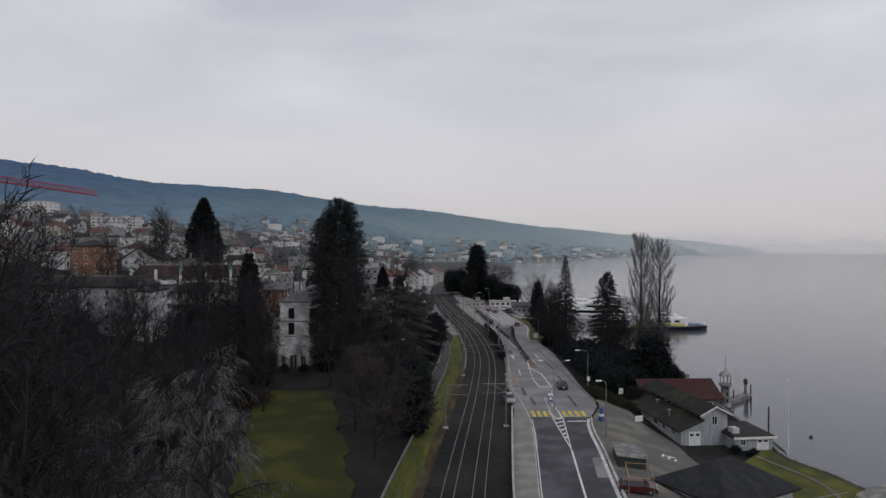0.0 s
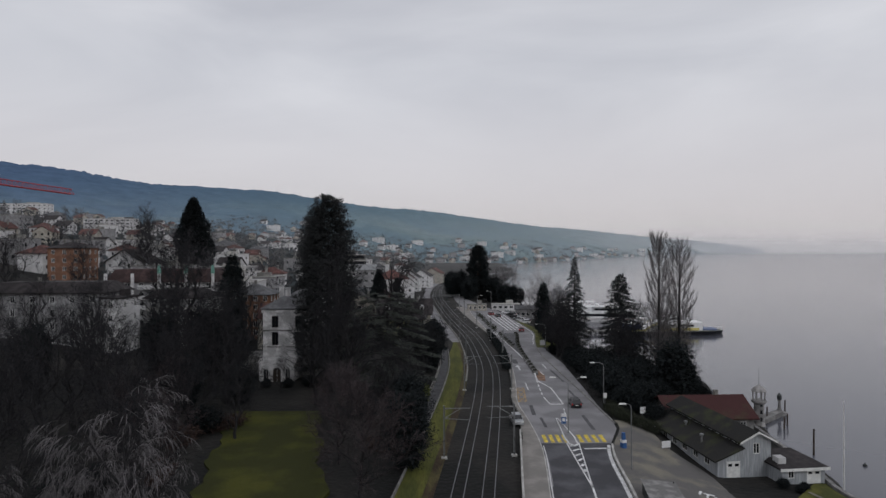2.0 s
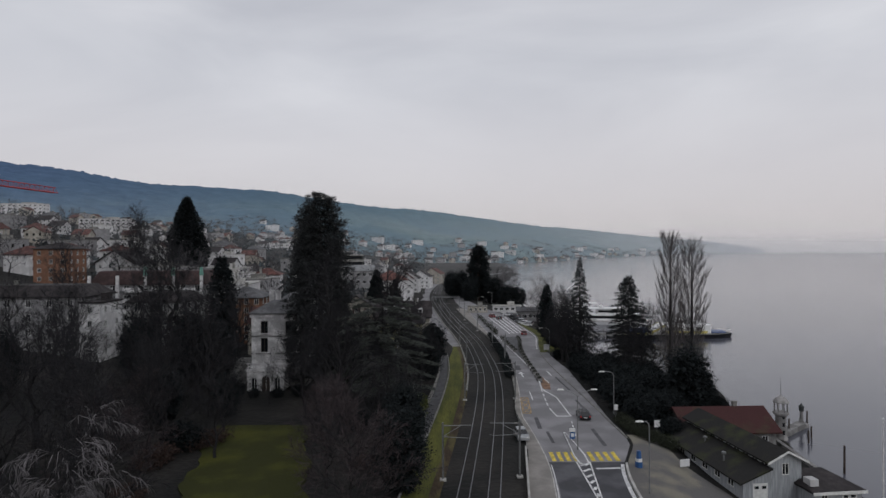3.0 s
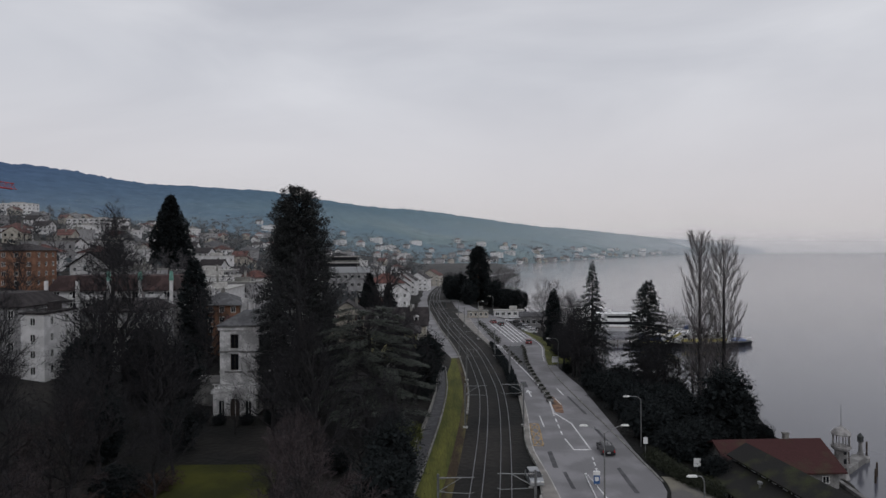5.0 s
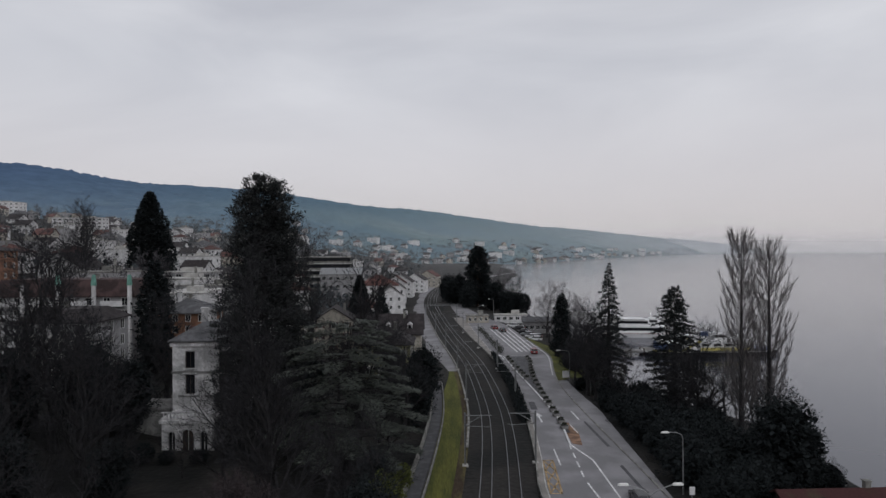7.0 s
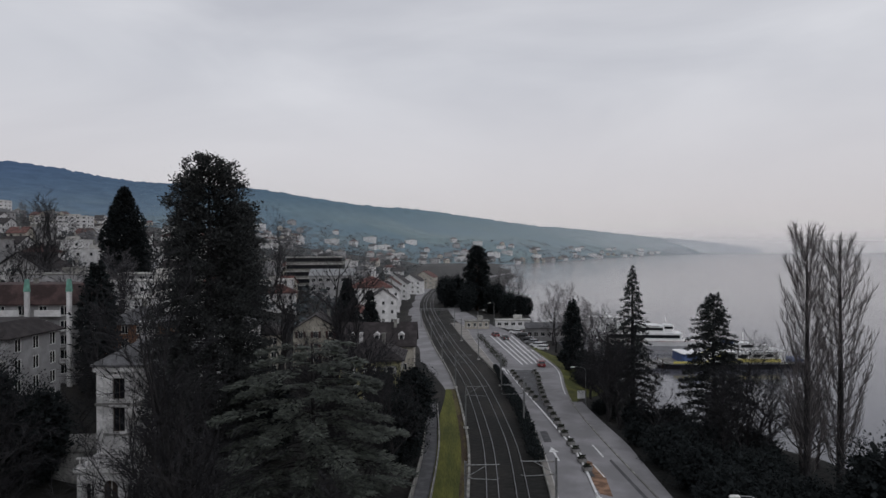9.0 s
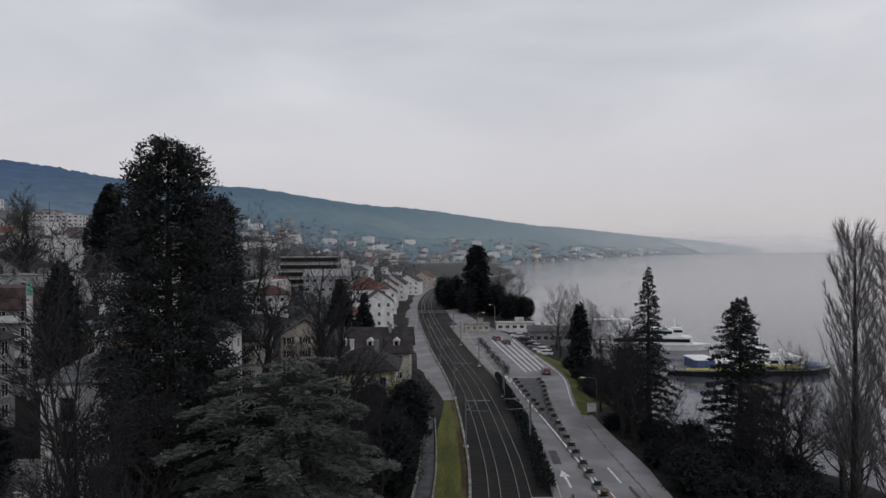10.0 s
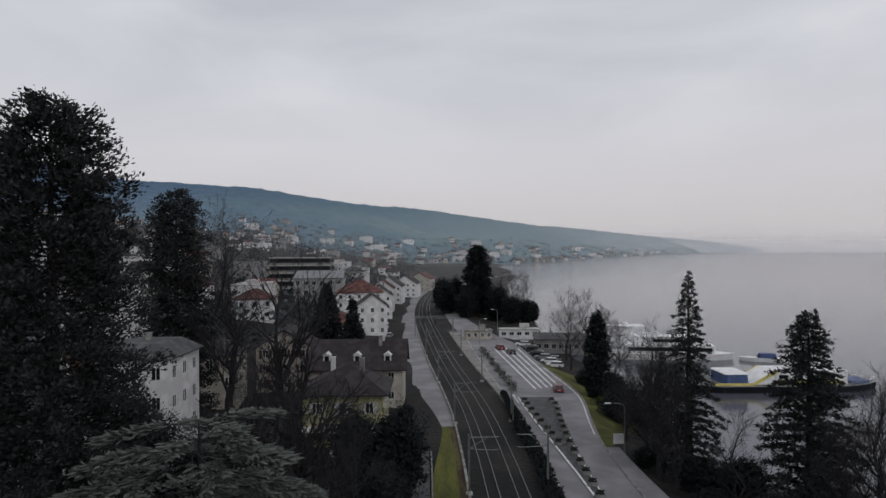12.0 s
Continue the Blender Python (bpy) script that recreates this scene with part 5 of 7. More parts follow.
house("beige_house", (-29, 238, gz(-29, 234)), 5, 11, 11, 9.0, M_CREAM, M_ROOF_B, "beige house with tall windows and a brown roof", "gable_y", 3.4, (3, 3), 3, (1.2, 1.6), foot=2, shutters=M_ROOF_R, group="town houses")
q = house("hotel", (-27, 346, gz(-27, 340)), 6, 17, 15, 12.6, M_WHITE, M_ROOF_R, "white inn with a red tile roof beside the street", "hip", 4.6, (5, 4), 4, (1.2, 1.6), foot=2, chimney=2, category="hotel", group="street front")
house("street_house", (-20, 322, gz(-20, 317)), 8, 10, 12, 10.0, M_WHITE, M_ROOF_B, "white street house with a brown roof", "gable_y", 3.6, (3, 4), 3, (1.1, 1.5), foot=2, group="street front")
house("street_house", (-22.5, 378, gz(-22, 372)), 5, 11, 16, 9.5, M_WHITE, M_ROOF_B, "white street house with a brown roof", "gable_y", 4.0, (3, 5), 3, (1.1, 1.5), foot=2, group="street front")
house("street_house", (-23.5, 408, gz(-23, 402)), 2, 11, 14, 10.5, M_WHITE, M_ROOF_R, "white street house with a red roof", "gable_y", 4.0, (3, 4), 3, (1.1, 1.5), foot=2, group="street front")
house("street_house", (-23, 452, gz(-23, 446)), -4, 14, 16, 9.0, M_WHITE, M_ROOF_B, "white timbered street house with a brown gable", "gable_y", 5.0, (4, 4), 3, (1.2, 1.4), foot=2, group="street front")
house("street_house", (-16, 500, gz(-16, 494)), -8, 14, 16, 8.5, M_WHITE, M_ROOF_B, "white timbered street house with a brown gable", "gable_y", 4.6, (4, 4), 3, (1.2, 1.4), foot=2, group="street front")
house("street_house", (-8, 560, gz(-8, 553)), -12, 15, 16, 8.5, M_CREAM, M_ROOF_R, "cream street house with a red roof", "gable_y", 4.6, (4, 4), 3, (1.2, 1.4), foot=2, group="street front")
q = house("office_building", (-66, 428, gz(-66, 420)), 4, 30, 18, 19.0, M_CONC_D, M_ROOF_G, "modern office building with dark window bands and pale slabs", "flat", 2.0, (0, 0), 5, foot=3, chimney=0, category="office building")
for k in range(5):
    z = 1.6 + 3.8 * k
    part("window_band", Shape().box((0, -9.05, z), (29.4, 0.2, 2.0)), M_GLASS, q)
    part("slab_edge", Shape().box((0, -9.3, z + 2.25), (30.6, 1.0, 0.5)), M_CONC, q)
    part("side_window_band", Shape().box((15.05, 0, z), (0.2, 17.4, 2.0)), M_GLASS, q)
house("glass_hall", (-52, 400, gz(-52, 392)), 4, 22, 16, 13.0, M_GREYW, M_GALV, "grey hall with a pale metal roof", "gable_x", 3.0, (6, 3), 3, (2.0, 1.8), foot=3, chimney=0, category="hall")
house("white_slab_building", (-330, 640, gz(-330, 630)), 5, 44, 14, 13, M_WHITE, M_CONC, "long white flat-roofed building high on the slope", "flat", 1.5, (9, 2), 4, (2.4, 1.4), foot=6, chimney=0, category="building", detail=False)
house("white_slab_building", (-520, 800, gz(-520, 790)), 5, 60, 16, 16, M_WHITE, M_CONC, "long white flat-roofed building high on the slope", "flat", 1.5, (10, 2), 4, (2.4, 1.4), foot=6, chimney=0, category="building", detail=False)
house("flat_roofed_house", (-105, 315, gz(-105, 308)), 0, 30, 12, 8.5, M_GREYW, M_CONC, "long low house with pale horizontal eaves", "flat", 1.0, (8, 2), 3, (2.2, 1.4), foot=5, chimney=0, group="town houses")


# ---- boathouses and harbour works ----
def boathouse():
    t = thing("boathouse", (43.4, 101.2, -3.0), 6.5, "pale boarded boathouse with mossy roofs and a raised middle", "boathouse")
    L = 21.0
    # aisle: from x=-6 (low eave) to the raised middle
    s = Shape()
    facade(s, (-5.6, 0, 0), (1, 0, 0), 3.6, 2.75, [(1.3, 0.0, 2.0, 2.4)])
    s.add([(-5.6, 0, 2.75), (-2.0, 0, 2.75), (-2.0, 0, 4.15)], [(0, 1, 2)])
    facade(s, (-5.6, L, 0), (0, -1, 0), L, 2.75, [(1.5 + 3.2 * k, 1.2, 1.4, 0.9) for k in range(6)])
    facade(s, (2.2, L, 0), (-1, 0, 0), 7.8, 2.75, [])
    facade(s, (2.2, 0, 0), (0, 1, 0), L, 4.4, [(2 + 4 * k, 1.2, 1.4, 1.1) for k in range(5)])
    part("wall", s, M_SIDING, t, "pale blue-grey boarded wall")
    m = Shape()
    facade(m, (-2.0, -0.02, 0), (1, 0, 0), 4.2, 5.1, [(1.6, 3.3, 0.95, 1.5)], gable=1.1)
    facade(m, (-2.0, L, 3.9), (0, -1, 0), L, 1.2, [(0.6 + 2.05 * k, 0.32, 1.5, 0.6) for k in range(10)])
    facade(m, (2.2, -0.02, 3.9), (0, 1, 0), L, 1.2, [])
    nave = part("raised_middle", m, M_SIDING, t)
    for k in range(10):
        put_window(nave, (-2.0, L, 3.9), (0, -1, 0), 0.6 + 2.05 * k, 0.32, 1.5, 0.6, True, M_FRAME_W)
    put_window(nave, (-2.0, 0, 0), (1, 0, 0), 1.6, 3.3, 0.95, 1.5, True, M_FRAME_W)
    for k in range(6):
        put_window(t, (-5.6, L, 0), (0, -1, 0), 1.5 + 3.2 * k, 1.2, 1.4, 0.9)
    rf = Shape()
    for zz in (0.0,):
        rf.add([(-6.3, -0.6, 2.45), (-1.95, -0.6, 4.2), (-1.95, L + 0.4, 4.2), (-6.3, L + 0.4, 2.45), (-6.3, -0.6, 2.65), (-1.95, -0.6, 4.4), (-1.95, L + 0.4, 4.4), (-6.3, L + 0.4, 2.65)], [(3, 2, 1, 0), (4, 5, 6, 7), (0, 1, 5, 4), (1, 2, 6, 5), (2, 3, 7, 6), (3, 0, 4, 7)])
    aisle = part("aisle_roof", rf, M_ROOF_M, t, "brown tile roof grown over with moss")
    nr = Shape()
    prof = [(-2.6, 4.85), (0.1, 6.25), (2.8, 4.85), (2.8, 5.05), (0.1, 6.48), (-2.6, 5.05)]
    nr.add([(x, y, z) for y in (-0.6, L + 0.4) for x, z in prof], [(i, (i + 1) % 6, 6 + (i + 1) % 6, 6 + i) for i in range(6)] + [(0, 1, 4, 5), (1, 2, 3, 4), (6, 11, 10, 7), (7, 10, 9, 8)])
    part("nave_roof", nr, M_ROOF_M, t, "mossy brown tile roof")
    for x0, x1, z0, z1 in ((-2.65, 0.1, 4.82, 6.24), (0.1, 2.85, 6.24, 4.82)):
        part("barge_board", Shape().add([(x0, -0.66, z0), (x1, -0.66, z1), (x1, -0.66, z1 + 0.26), (x0, -0.66, z0 + 0.26), (x0, -0.6, z0), (x1, -0.6, z1), (x1, -0.6, z1 + 0.26), (x0, -0.6, z0 + 0.26)], [(0, 1, 2, 3), (4, 7, 6, 5), (0, 4, 5, 1), (3, 2, 6, 7)]), M_FRAME_W, t, "white barge board")
    door = part("garage_door", Shape().box((-3.3, 0.05, 0), (2.0, 0.08, 2.4)), M_FRAME_W, t, "white garage door with small dark panes")
    for dx in (-0.5, 0.5):
        part("pane", Shape().box((-3.3 + dx, 0.0, 1.7), (0.55, 0.06, 0.35)), M_GLASS, door)
    for y, x in ((6, -4.6), (13, -3.4)):
        part("vent_pipe", Shape().lathe((x, y, 3.0), [(0.12, 0), (0.12, 1.2), (0.3, 1.25), (0.3, 1.5), (0.05, 1.6)], 10), M_GALV, aisle)
    # lower annex towards the lake
    an = Shape()
    facade(an, (1.6, -3.2, 0), (1, 0, 0), 6.2, 2.1, [(0.9, 0.9, 0.9, 1.0), (3.6, 0, 2.0, 2.0)])
    facade(an, (7.8, -3.2, 0), (0, 1, 0), 7.6, 2.1, [(2, 0.9, 1.2, 0.9)])
    facade(an, (1.6, 4.4, 0), (0, -1, 0), 7.6, 2.1, [])
    a = part("annex", an, M_SIDING, t)
    ar = Shape()
    ar.add([(1.2, -3.6, 2.1), (8.2, -3.6, 2.1), (8.2, 4.6, 2.1), (1.2, 4.6, 2.1), (1.2, -3.6, 2.35), (8.2, -3.6, 2.35), (6.9, 2.6, 3.1), (2.4, 2.6, 3.1), (8.2, 4.6, 2.35), (1.2, 4.6, 2.35)], [(3, 2, 1, 0), (0, 1, 5, 4), (4, 5, 6, 7), (1, 2, 8, 5), (5, 8, 6), (2, 3, 9, 8), (8, 9, 7, 6), (3, 0, 4, 9), (9, 4, 7)])
    part("annex_roof", ar, M_ROOF_B, t, "dark felt roof with a pale edge")
    part("fascia", Shape().box((4.7, -3.66, 2.0), (7.1, 0.06, 0.36)), M_FRAME_W, a)
    gd = part("garage_door", Shape().box((6.2, -3.15, 0), (2.0, 0.08, 2.0)), M_FRAME_W, a, "white garage door with small dark panes")
    for dx in (-0.5, 0.5):
        part("pane", Shape().box((6.2 + dx, -3.2, 1.4), (0.55, 0.06, 0.3)), M_GLASS, gd)
    put_window(a, (1.6, -3.2, 0), (1, 0, 0), 0.9, 0.9, 0.9, 1.0)
    part("dormer_box", Shape().box((2.4, -1.5, 2.4), (1.1, 1.3, 0.95)), M_WHITE, a)


boathouse()
house("red_roofed_boathouse", (46.5, 127.8, -3.0), 2, 14.2, 10, 2.6, M_STONE_D, M_ROOF_RM, "low boathouse with a mossy red tile roof by the lake", "gable_x", 2.5, (4, 2), 1, (1.0, 1.0), chimney=1, category="boathouse", foot=1, over=0.7)
house("dark_roofed_shed", (34.6, 77.6, -2.6), 28, 12, 9.5, 2.2, M_SIDING, M_ROOF_D, "shed with a near-black slate hipped roof in the yard", "hip", 3.3, (3, 2), 1, (0.9, 0.9), chimney=0, category="shed", foot=1, over=0.7)


def harbour_tower():
    t = thing("harbour_tower", (57.1, 127.9, WATER_Z), 0, "round weathered stone tower with a domed lantern beside the boathouses", "tower")
    part("shaft", Shape().lathe((0, 0, -1.5), [(1.25, 0), (1.1, 1.5), (0.92, 2.2), (0.84, 5.4), (0.95, 5.5), (1.25, 5.8), (1.3, 6.1), (0.9, 6.15)], 16), M_TOWER, t, smooth=False)
    lan = part("lantern", Shape().lathe((0, 0, 6.2), [(1.25, 0), (1.25, 0.15), (1.0, 0.5), (0.65, 0.85), (0.2, 1.05), (0.05, 1.25)], 14), M_TOWER, t, "weathered domed cap")
    for k in range(8):
        a = k * math.pi / 4
        part("post", Shape().tube([(math.cos(a) * 1.05, math.sin(a) * 1.05, 4.6), (math.cos(a) * 1.05, math.sin(a) * 1.05, 6.25)], [0.09, 0.08], 6), M_TOWER, lan)
    for k in range(3):
        part("window_slit", Shape().box((0, -0.88, 1.0 + 1.3 * k), (0.35, 0.12, 0.7)), M_GLASS, t)
    part("antenna", Shape().tube([(0, 0, 7.3), (0, 0, 10.4)], [0.05, 0.02], 5), M_STEEL_D, t)


harbour_tower()
t = thing("harbour_beacon", (64.7, 135.3, WATER_Z), 0, "slim harbour light on a round stone base in the water", "beacon")
part("base", Shape().lathe((0, 0, -1.5), [(1.3, 0), (1.2, 2.0), (1.25, 2.1), (0.6, 2.3)], 14), M_STONE_D, t)
part("column", Shape().lathe((0, 0, 0.7), [(0.55, 0), (0.3, 0.7), (0.24, 2.0), (0.45, 2.2)], 12), M_STONE_D, t)
lan = part("lantern", Shape().lathe((0, 0, 2.9), [(0.35, 0), (0.42, 0.1), (0.42, 0.7), (0.5, 0.75), (0.3, 1.0), (0.06, 1.3)], 10), M_STEEL_D, t)
part("mole", Shape().box((-4.2, -3.8, -2.0), (10.5, 1.6, 2.9), radians(41), 0.1), M_STONE_D, t)
for k, (x, y, h) in enumerate(((60.2, 131.2, 2.6), (66.2, 136.2, 2.6), (57.4, 111.6, 4.0), (62.5, 128.5, 2.0), (60.6, 126.0, 2.0))):
    t = thing("mooring_pile", (x, y, WATER_Z), 0, "dark wooden mooring pile standing in the lake", "mooring pile", "mooring piles")
    part("post", Shape().tube([(0, 0, -1.5), (0.05, 0, h)], [0.17, 0.13], 7), M_FRAME_D, t)
t = thing("flagpole", (53.2, 97.5, gz(53.2, 97.5)), 0, "tall white flagpole on the lakeside lawn", "flagpole")
part("mast", Shape().tube([(0, 0, -0.4), (0, 0, 6.5), (0, 0, 11.5)], [0.09, 0.07, 0.03], 8), M_FRAME_W, t)
part("finial", Shape().lathe((0, 0, 11.4), [(0.02, 0), (0.09, 0.08), (0.02, 0.18)], 8), M_FRAME_W, t)
sheet("lakeside_lawn", lambda y: 40.5 if y < 89 else 40.5 + (y - 89) * 1.0, lambda y: float(shore_x(y)) - 1.2, 60, 98, 2, 0, M_LAWN_L, 0.3, 6, z_from_ground=0.22)
t = thing("buoy", (62, 106.6, WATER_Z), 0, "small dark mooring buoy on the lake", "buoy")
part("float", Shape().lathe((0, 0, -0.15), [(0.1, 0), (0.3, 0.15), (0.3, 0.35), (0.1, 0.5)], 10), M_STEEL_D, t)
part("ring", Shape().tube([(-0.1, 0, 0.34), (0, 0, 0.5), (0.1, 0, 0.34)], [0.03, 0.03, 0.03], 5), M_STEEL_D, t)
band(lambda y: 48.5 + 1.6 * math.sin((y - 76) * 0.22), 72, 95, 0.5, M_PARK, "narrow pale path across the lakeside lawn", z=-2.58, name="garden_path", step=1)


# ---- railway and street furniture ----
def catenary_mast(at, arm, turn, label):
    """A trackside mast with a bracket of two tubes over one track; arm: signed reach."""
    t = thing("catenary_mast", at, turn, label, "catenary mast", "catenary masts")
    part("footing", Shape().box((0, 0, -0.5), (0.8, 0.8, 0.75), 0, 0.06), M_CONC, t)
    part("post", Shape().box((-0.09, 0, 0.2), (0.05, 0.24, 7.1)).box((0.09, 0, 0.2), (0.05, 0.24, 7.1)).box((0, 0, 0.2), (0.14, 0.04, 7.1)), M_GALV, t)
    part("top_tube", Shape().tube([(0, 0, 6.9), (arm, 0, 6.95)], [0.055, 0.05], 6), M_GALV, t)
    part("stay", Shape().tube([(0, 0, 5.55), (arm * 0.62, 0, 6.88)], [0.045, 0.045], 6), M_GALV, t)
    part("steady_arm", Shape().tube([(0, 0, 5.5), (arm * 0.9, 0, 5.35), (arm * 1.0, 0, 5.5)], [0.04, 0.035, 0.03], 6), M_GALV, t)
    for z, k in ((6.9, 0.12), (5.55, 0.12)):
        part("insulator", Shape().tube([(arm * k * 0.5, 0, z), (arm * k * 1.5, 0, z)], [0.11, 0.11], 8), M_STONE_D, t)


for y in (101, 143, 181, 212, 245, 280):
    c = float(track_x(y))
    catenary_mast((c - 4.75, y, -0.15), 3.6, 0, "galvanised catenary mast with a bracket over the track")
    catenary_mast((c + 5.0, y + 1.0, -0.15), -3.8, 0, "galvanised catenary mast with a bracket over the track")


def signal_gantry(y):
    c = float(track_x(y))
    t = thing("signal_gantry", (c, y, -0.2), 0, "grey signal gantry across the tracks with dark signal heads", "signal gantry")
    for x in (-6.2, 6.6):
        part("post", Shape().box((x, 0, -0.3), (0.35, 0.35, 7.2)), M_GALV, t)
    for z in (6.4, 7.0):
        part("chord", Shape().box((0.2, 0, z), (13.2, 0.16, 0.14)), M_GALV, t)
    for k in range(13):
        x = -6.2 + k * 1.0
        part("brace", Shape().tube([(x, 0, 6.45), (x + 0.5, 0, 7.05), (x + 1.0, 0, 6.45)], [0.03, 0.03, 0.03], 4), M_GALV, t)
    for x in (-3.6, 0.6):
        s = part("signal_head", Shape().box((x, -0.3, 4.3), (0.75, 0.3, 1.9), 0, 0.1), M_STEEL_D, t)
        part("hood", Shape().box((x, -0.55, 5.7), (0.5, 0.25, 0.12)), M_STEEL_D, s)


signal_gantry(318)


def street_lamp(at, turn, h, arm, label, head=None):
    """A steel lamp post whose curved arm reaches along local -x."""
    t = thing("street_lamp", at, turn, label, "street lamp", "street lamps")
    part("pole", Shape().tube([(0, 0, -0.3), (0, 0, 1.2), (0, 0, h - 0.7)], [0.11, 0.09, 0.06], 8), M_GALV, t)
    part("arm", Shape().tube([(0, 0, h - 0.7), (-arm * 0.12, 0, h - 0.3), (-arm * 0.4, 0, h - 0.06), (-arm, 0, h)], [0.06, 0.055, 0.05, 0.045], 6), M_GALV, t)
    part("lamp_head", Shape().box((-arm - 0.45, 0, h - 0.09), (1.0, 0.34, 0.16), 0, 0.1, 0.8), M_FRAME_W, t)


street_lamp((24.9, 96.6, -1.0), 0, 9.4, 0.7, "tall steel lamp post with a flat pale head")
street_lamp((30.4, 132.8, -0.1), 0, 7.4, 1.7, "curved steel street lamp beside the pavement")
t = thing("twin_street_lamp", (19.7, 112.2, 0.0), 0, "twin-armed steel street lamp standing on the refuge", "street lamp", "street lamps")
part("pole", Shape().tube([(0, 0, 0), (0, 0, 1.2), (0, 0, 7.8)], [0.11, 0.09, 0.06], 8), M_GALV, t)
for sx in (-1, 1):
    part("arm", Shape().tube([(0, 0, 7.75), (sx * 0.7, 0, 8.25), (sx * 2.0, 0, 8.7)], [0.055, 0.05, 0.045], 6), M_GALV, t)
    part("lamp_head", Shape().box((sx * 2.4, 0, 8.66), (1.0, 0.34, 0.16), 0, 0.1, 0.8), M_FRAME_W, t)
street_lamp((29.6, 196, -0.1), 0, 7.2, 2.0, "curved steel street lamp beside the pavement")
street_lamp((15.6, 300, -0.1), 180, 8, 1.4, "curved steel street lamp beside the pavement")
street_lamp((24, 330, -0.1), 0, 8, 1.4, "curved steel street lamp beside the car park")
for x, y in ((15.0, 209.5), (16.4, 184)):
    t = thing("slim_post", (x, y, 0), 0, "slim grey post beside the hedge", "post", "posts")
    part("pole", Shape().tube([(0, 0, -0.2), (0, 0, 7.6)], [0.1, 0.06], 7), M_GALV, t)


def board_sign(name, at, w, h, z, material, label, turn=0, legs=2):
    t = thing(name, at, turn, label, "sign")
    part("panel", Shape().box((0, 0, z), (w, 0.06, h), 0, 0.01), material, t)
    part("panel_back", Shape().box((0, 0.05, z + 0.03), (w - 0.06, 0.03, h - 0.06)), M_GALV, t)
    for k in range(legs):
        x = 0 if legs == 1 else (k - 0.5) * w * 0.8
        part("leg", Shape().tube([(x, 0.08, -0.3), (x, 0.08, z + h * 0.8)], [0.04, 0.04], 6), M_GALV, t)
    return t


board_sign("white_board", g3(29.0, 196.8, 0.1), 1.7, 1.5, 1.1, M_WHITE_M, "blank white board on posts at the edge of the grass", 8)
board_sign("yard_sign", g3(33.6, 108.5), 1.5, 1.0, 0.4, M_WHITE_M, "white board beside the boathouse", 15)
board_sign("park_sign", g3(34.2, 121.5), 0.9, 1.1, 1.6, M_WHITE_M, "small white sign at the hedge", 0, 1)
board_sign("road_sign", (29.2, 127.0, 0), 0.6, 0.9, 2.0, M_WHITE_M, "grey-white road sign on a single post", 0, 1)
t = board_sign("keep_right_sign", (19.75, 116.2, -0.05), 0.75, 1.1, 0.5, M_BLUE_S, "blue traffic bollard with a white arrow panel on the refuge", 0, 1)
part("arrow_panel", Shape().box((0, -0.05, 0.85), (0.45, 0.03, 0.5)), M_WHITE_M, t)
part("cap", Shape().box((0, 0, 1.6), (0.85, 0.3, 0.45), 0, 0.05), M_WHITE_M, t)
t = thing("advertising_pillar", g3(26.4, 105.6), 0, "blue and white pillar standing at the edge of the yard", "pillar")
part("lower_body", Shape().box((0, 0, -0.2), (0.75, 0.75, 1.0), 0.3, 0.1), M_BLUE_S, t)
part("white_band", Shape().box((0, 0, 0.8), (0.7, 0.7, 0.4), 0.3, 0.1), M_WHITE_M, t)
part("upper_body", Shape().box((0, 0, 1.2), (0.55, 0.55, 1.0), 0.3, 0.1, 0.85), M_BLUE_S, t)

# walls, fences, kerbs
sheet("track_wall", lambda y: float(track_x(y)) + 5.75, lambda y: float(track_x(y)) + 6.0, -100, 112, 4, 0.75, M_CONC, 1.2, 1)
sheet("track_kerb", lambda y: min(float(track_x(y)) + 6.0, float(road_l(y)) - 1.0) , lambda y: min(float(track_x(y)) + 6.2, float(road_l(y)) - 0.8), 112, 300, 4, 0.3, M_CONC_D, 0.8, 1)
sheet("garden_wall", lambda y: float(track_x(y)) - 9.3, lambda y: float(track_x(y)) - 9.1, 60, 196, 4, 0.35, M_STONE_D, 1.6, 1)
sheet("garden_path", lambda y: float(track_x(y)) - 11.3, lambda y: float(track_x(y)) - 9.5, 118, 200, 4, 0, M_PATCH, 0.2, 2, z_from_ground=0.15)
sheet("path_fence", lambda y: float(track_x(y)) - 11.5, lambda y: float(track_x(y)) - 11.35, 118, 196, 4, 1.25, M_CONC_D, 1.7, 1)
sheet("yard_wall", off(road_r, 0.12), off(road_r, 0.42), 40, 107, 3, 0.35, M_CONC, 3.0, 1)
sheet("quay_wall", lambda y: float(shore_x(y)) - 0.7, lambda y: float(shore_x(y)) - 0.1, 70, 136, 3, -2.55, M_STONE_D, 2.2, 1)
sheet("lane_kerb", lambda y: float(track_x(y)) - 4.95, lambda y: float(track_x(y)) - 4.6, 150, 330, 5, 0.25, M_CONC_D, 0.7, 1)

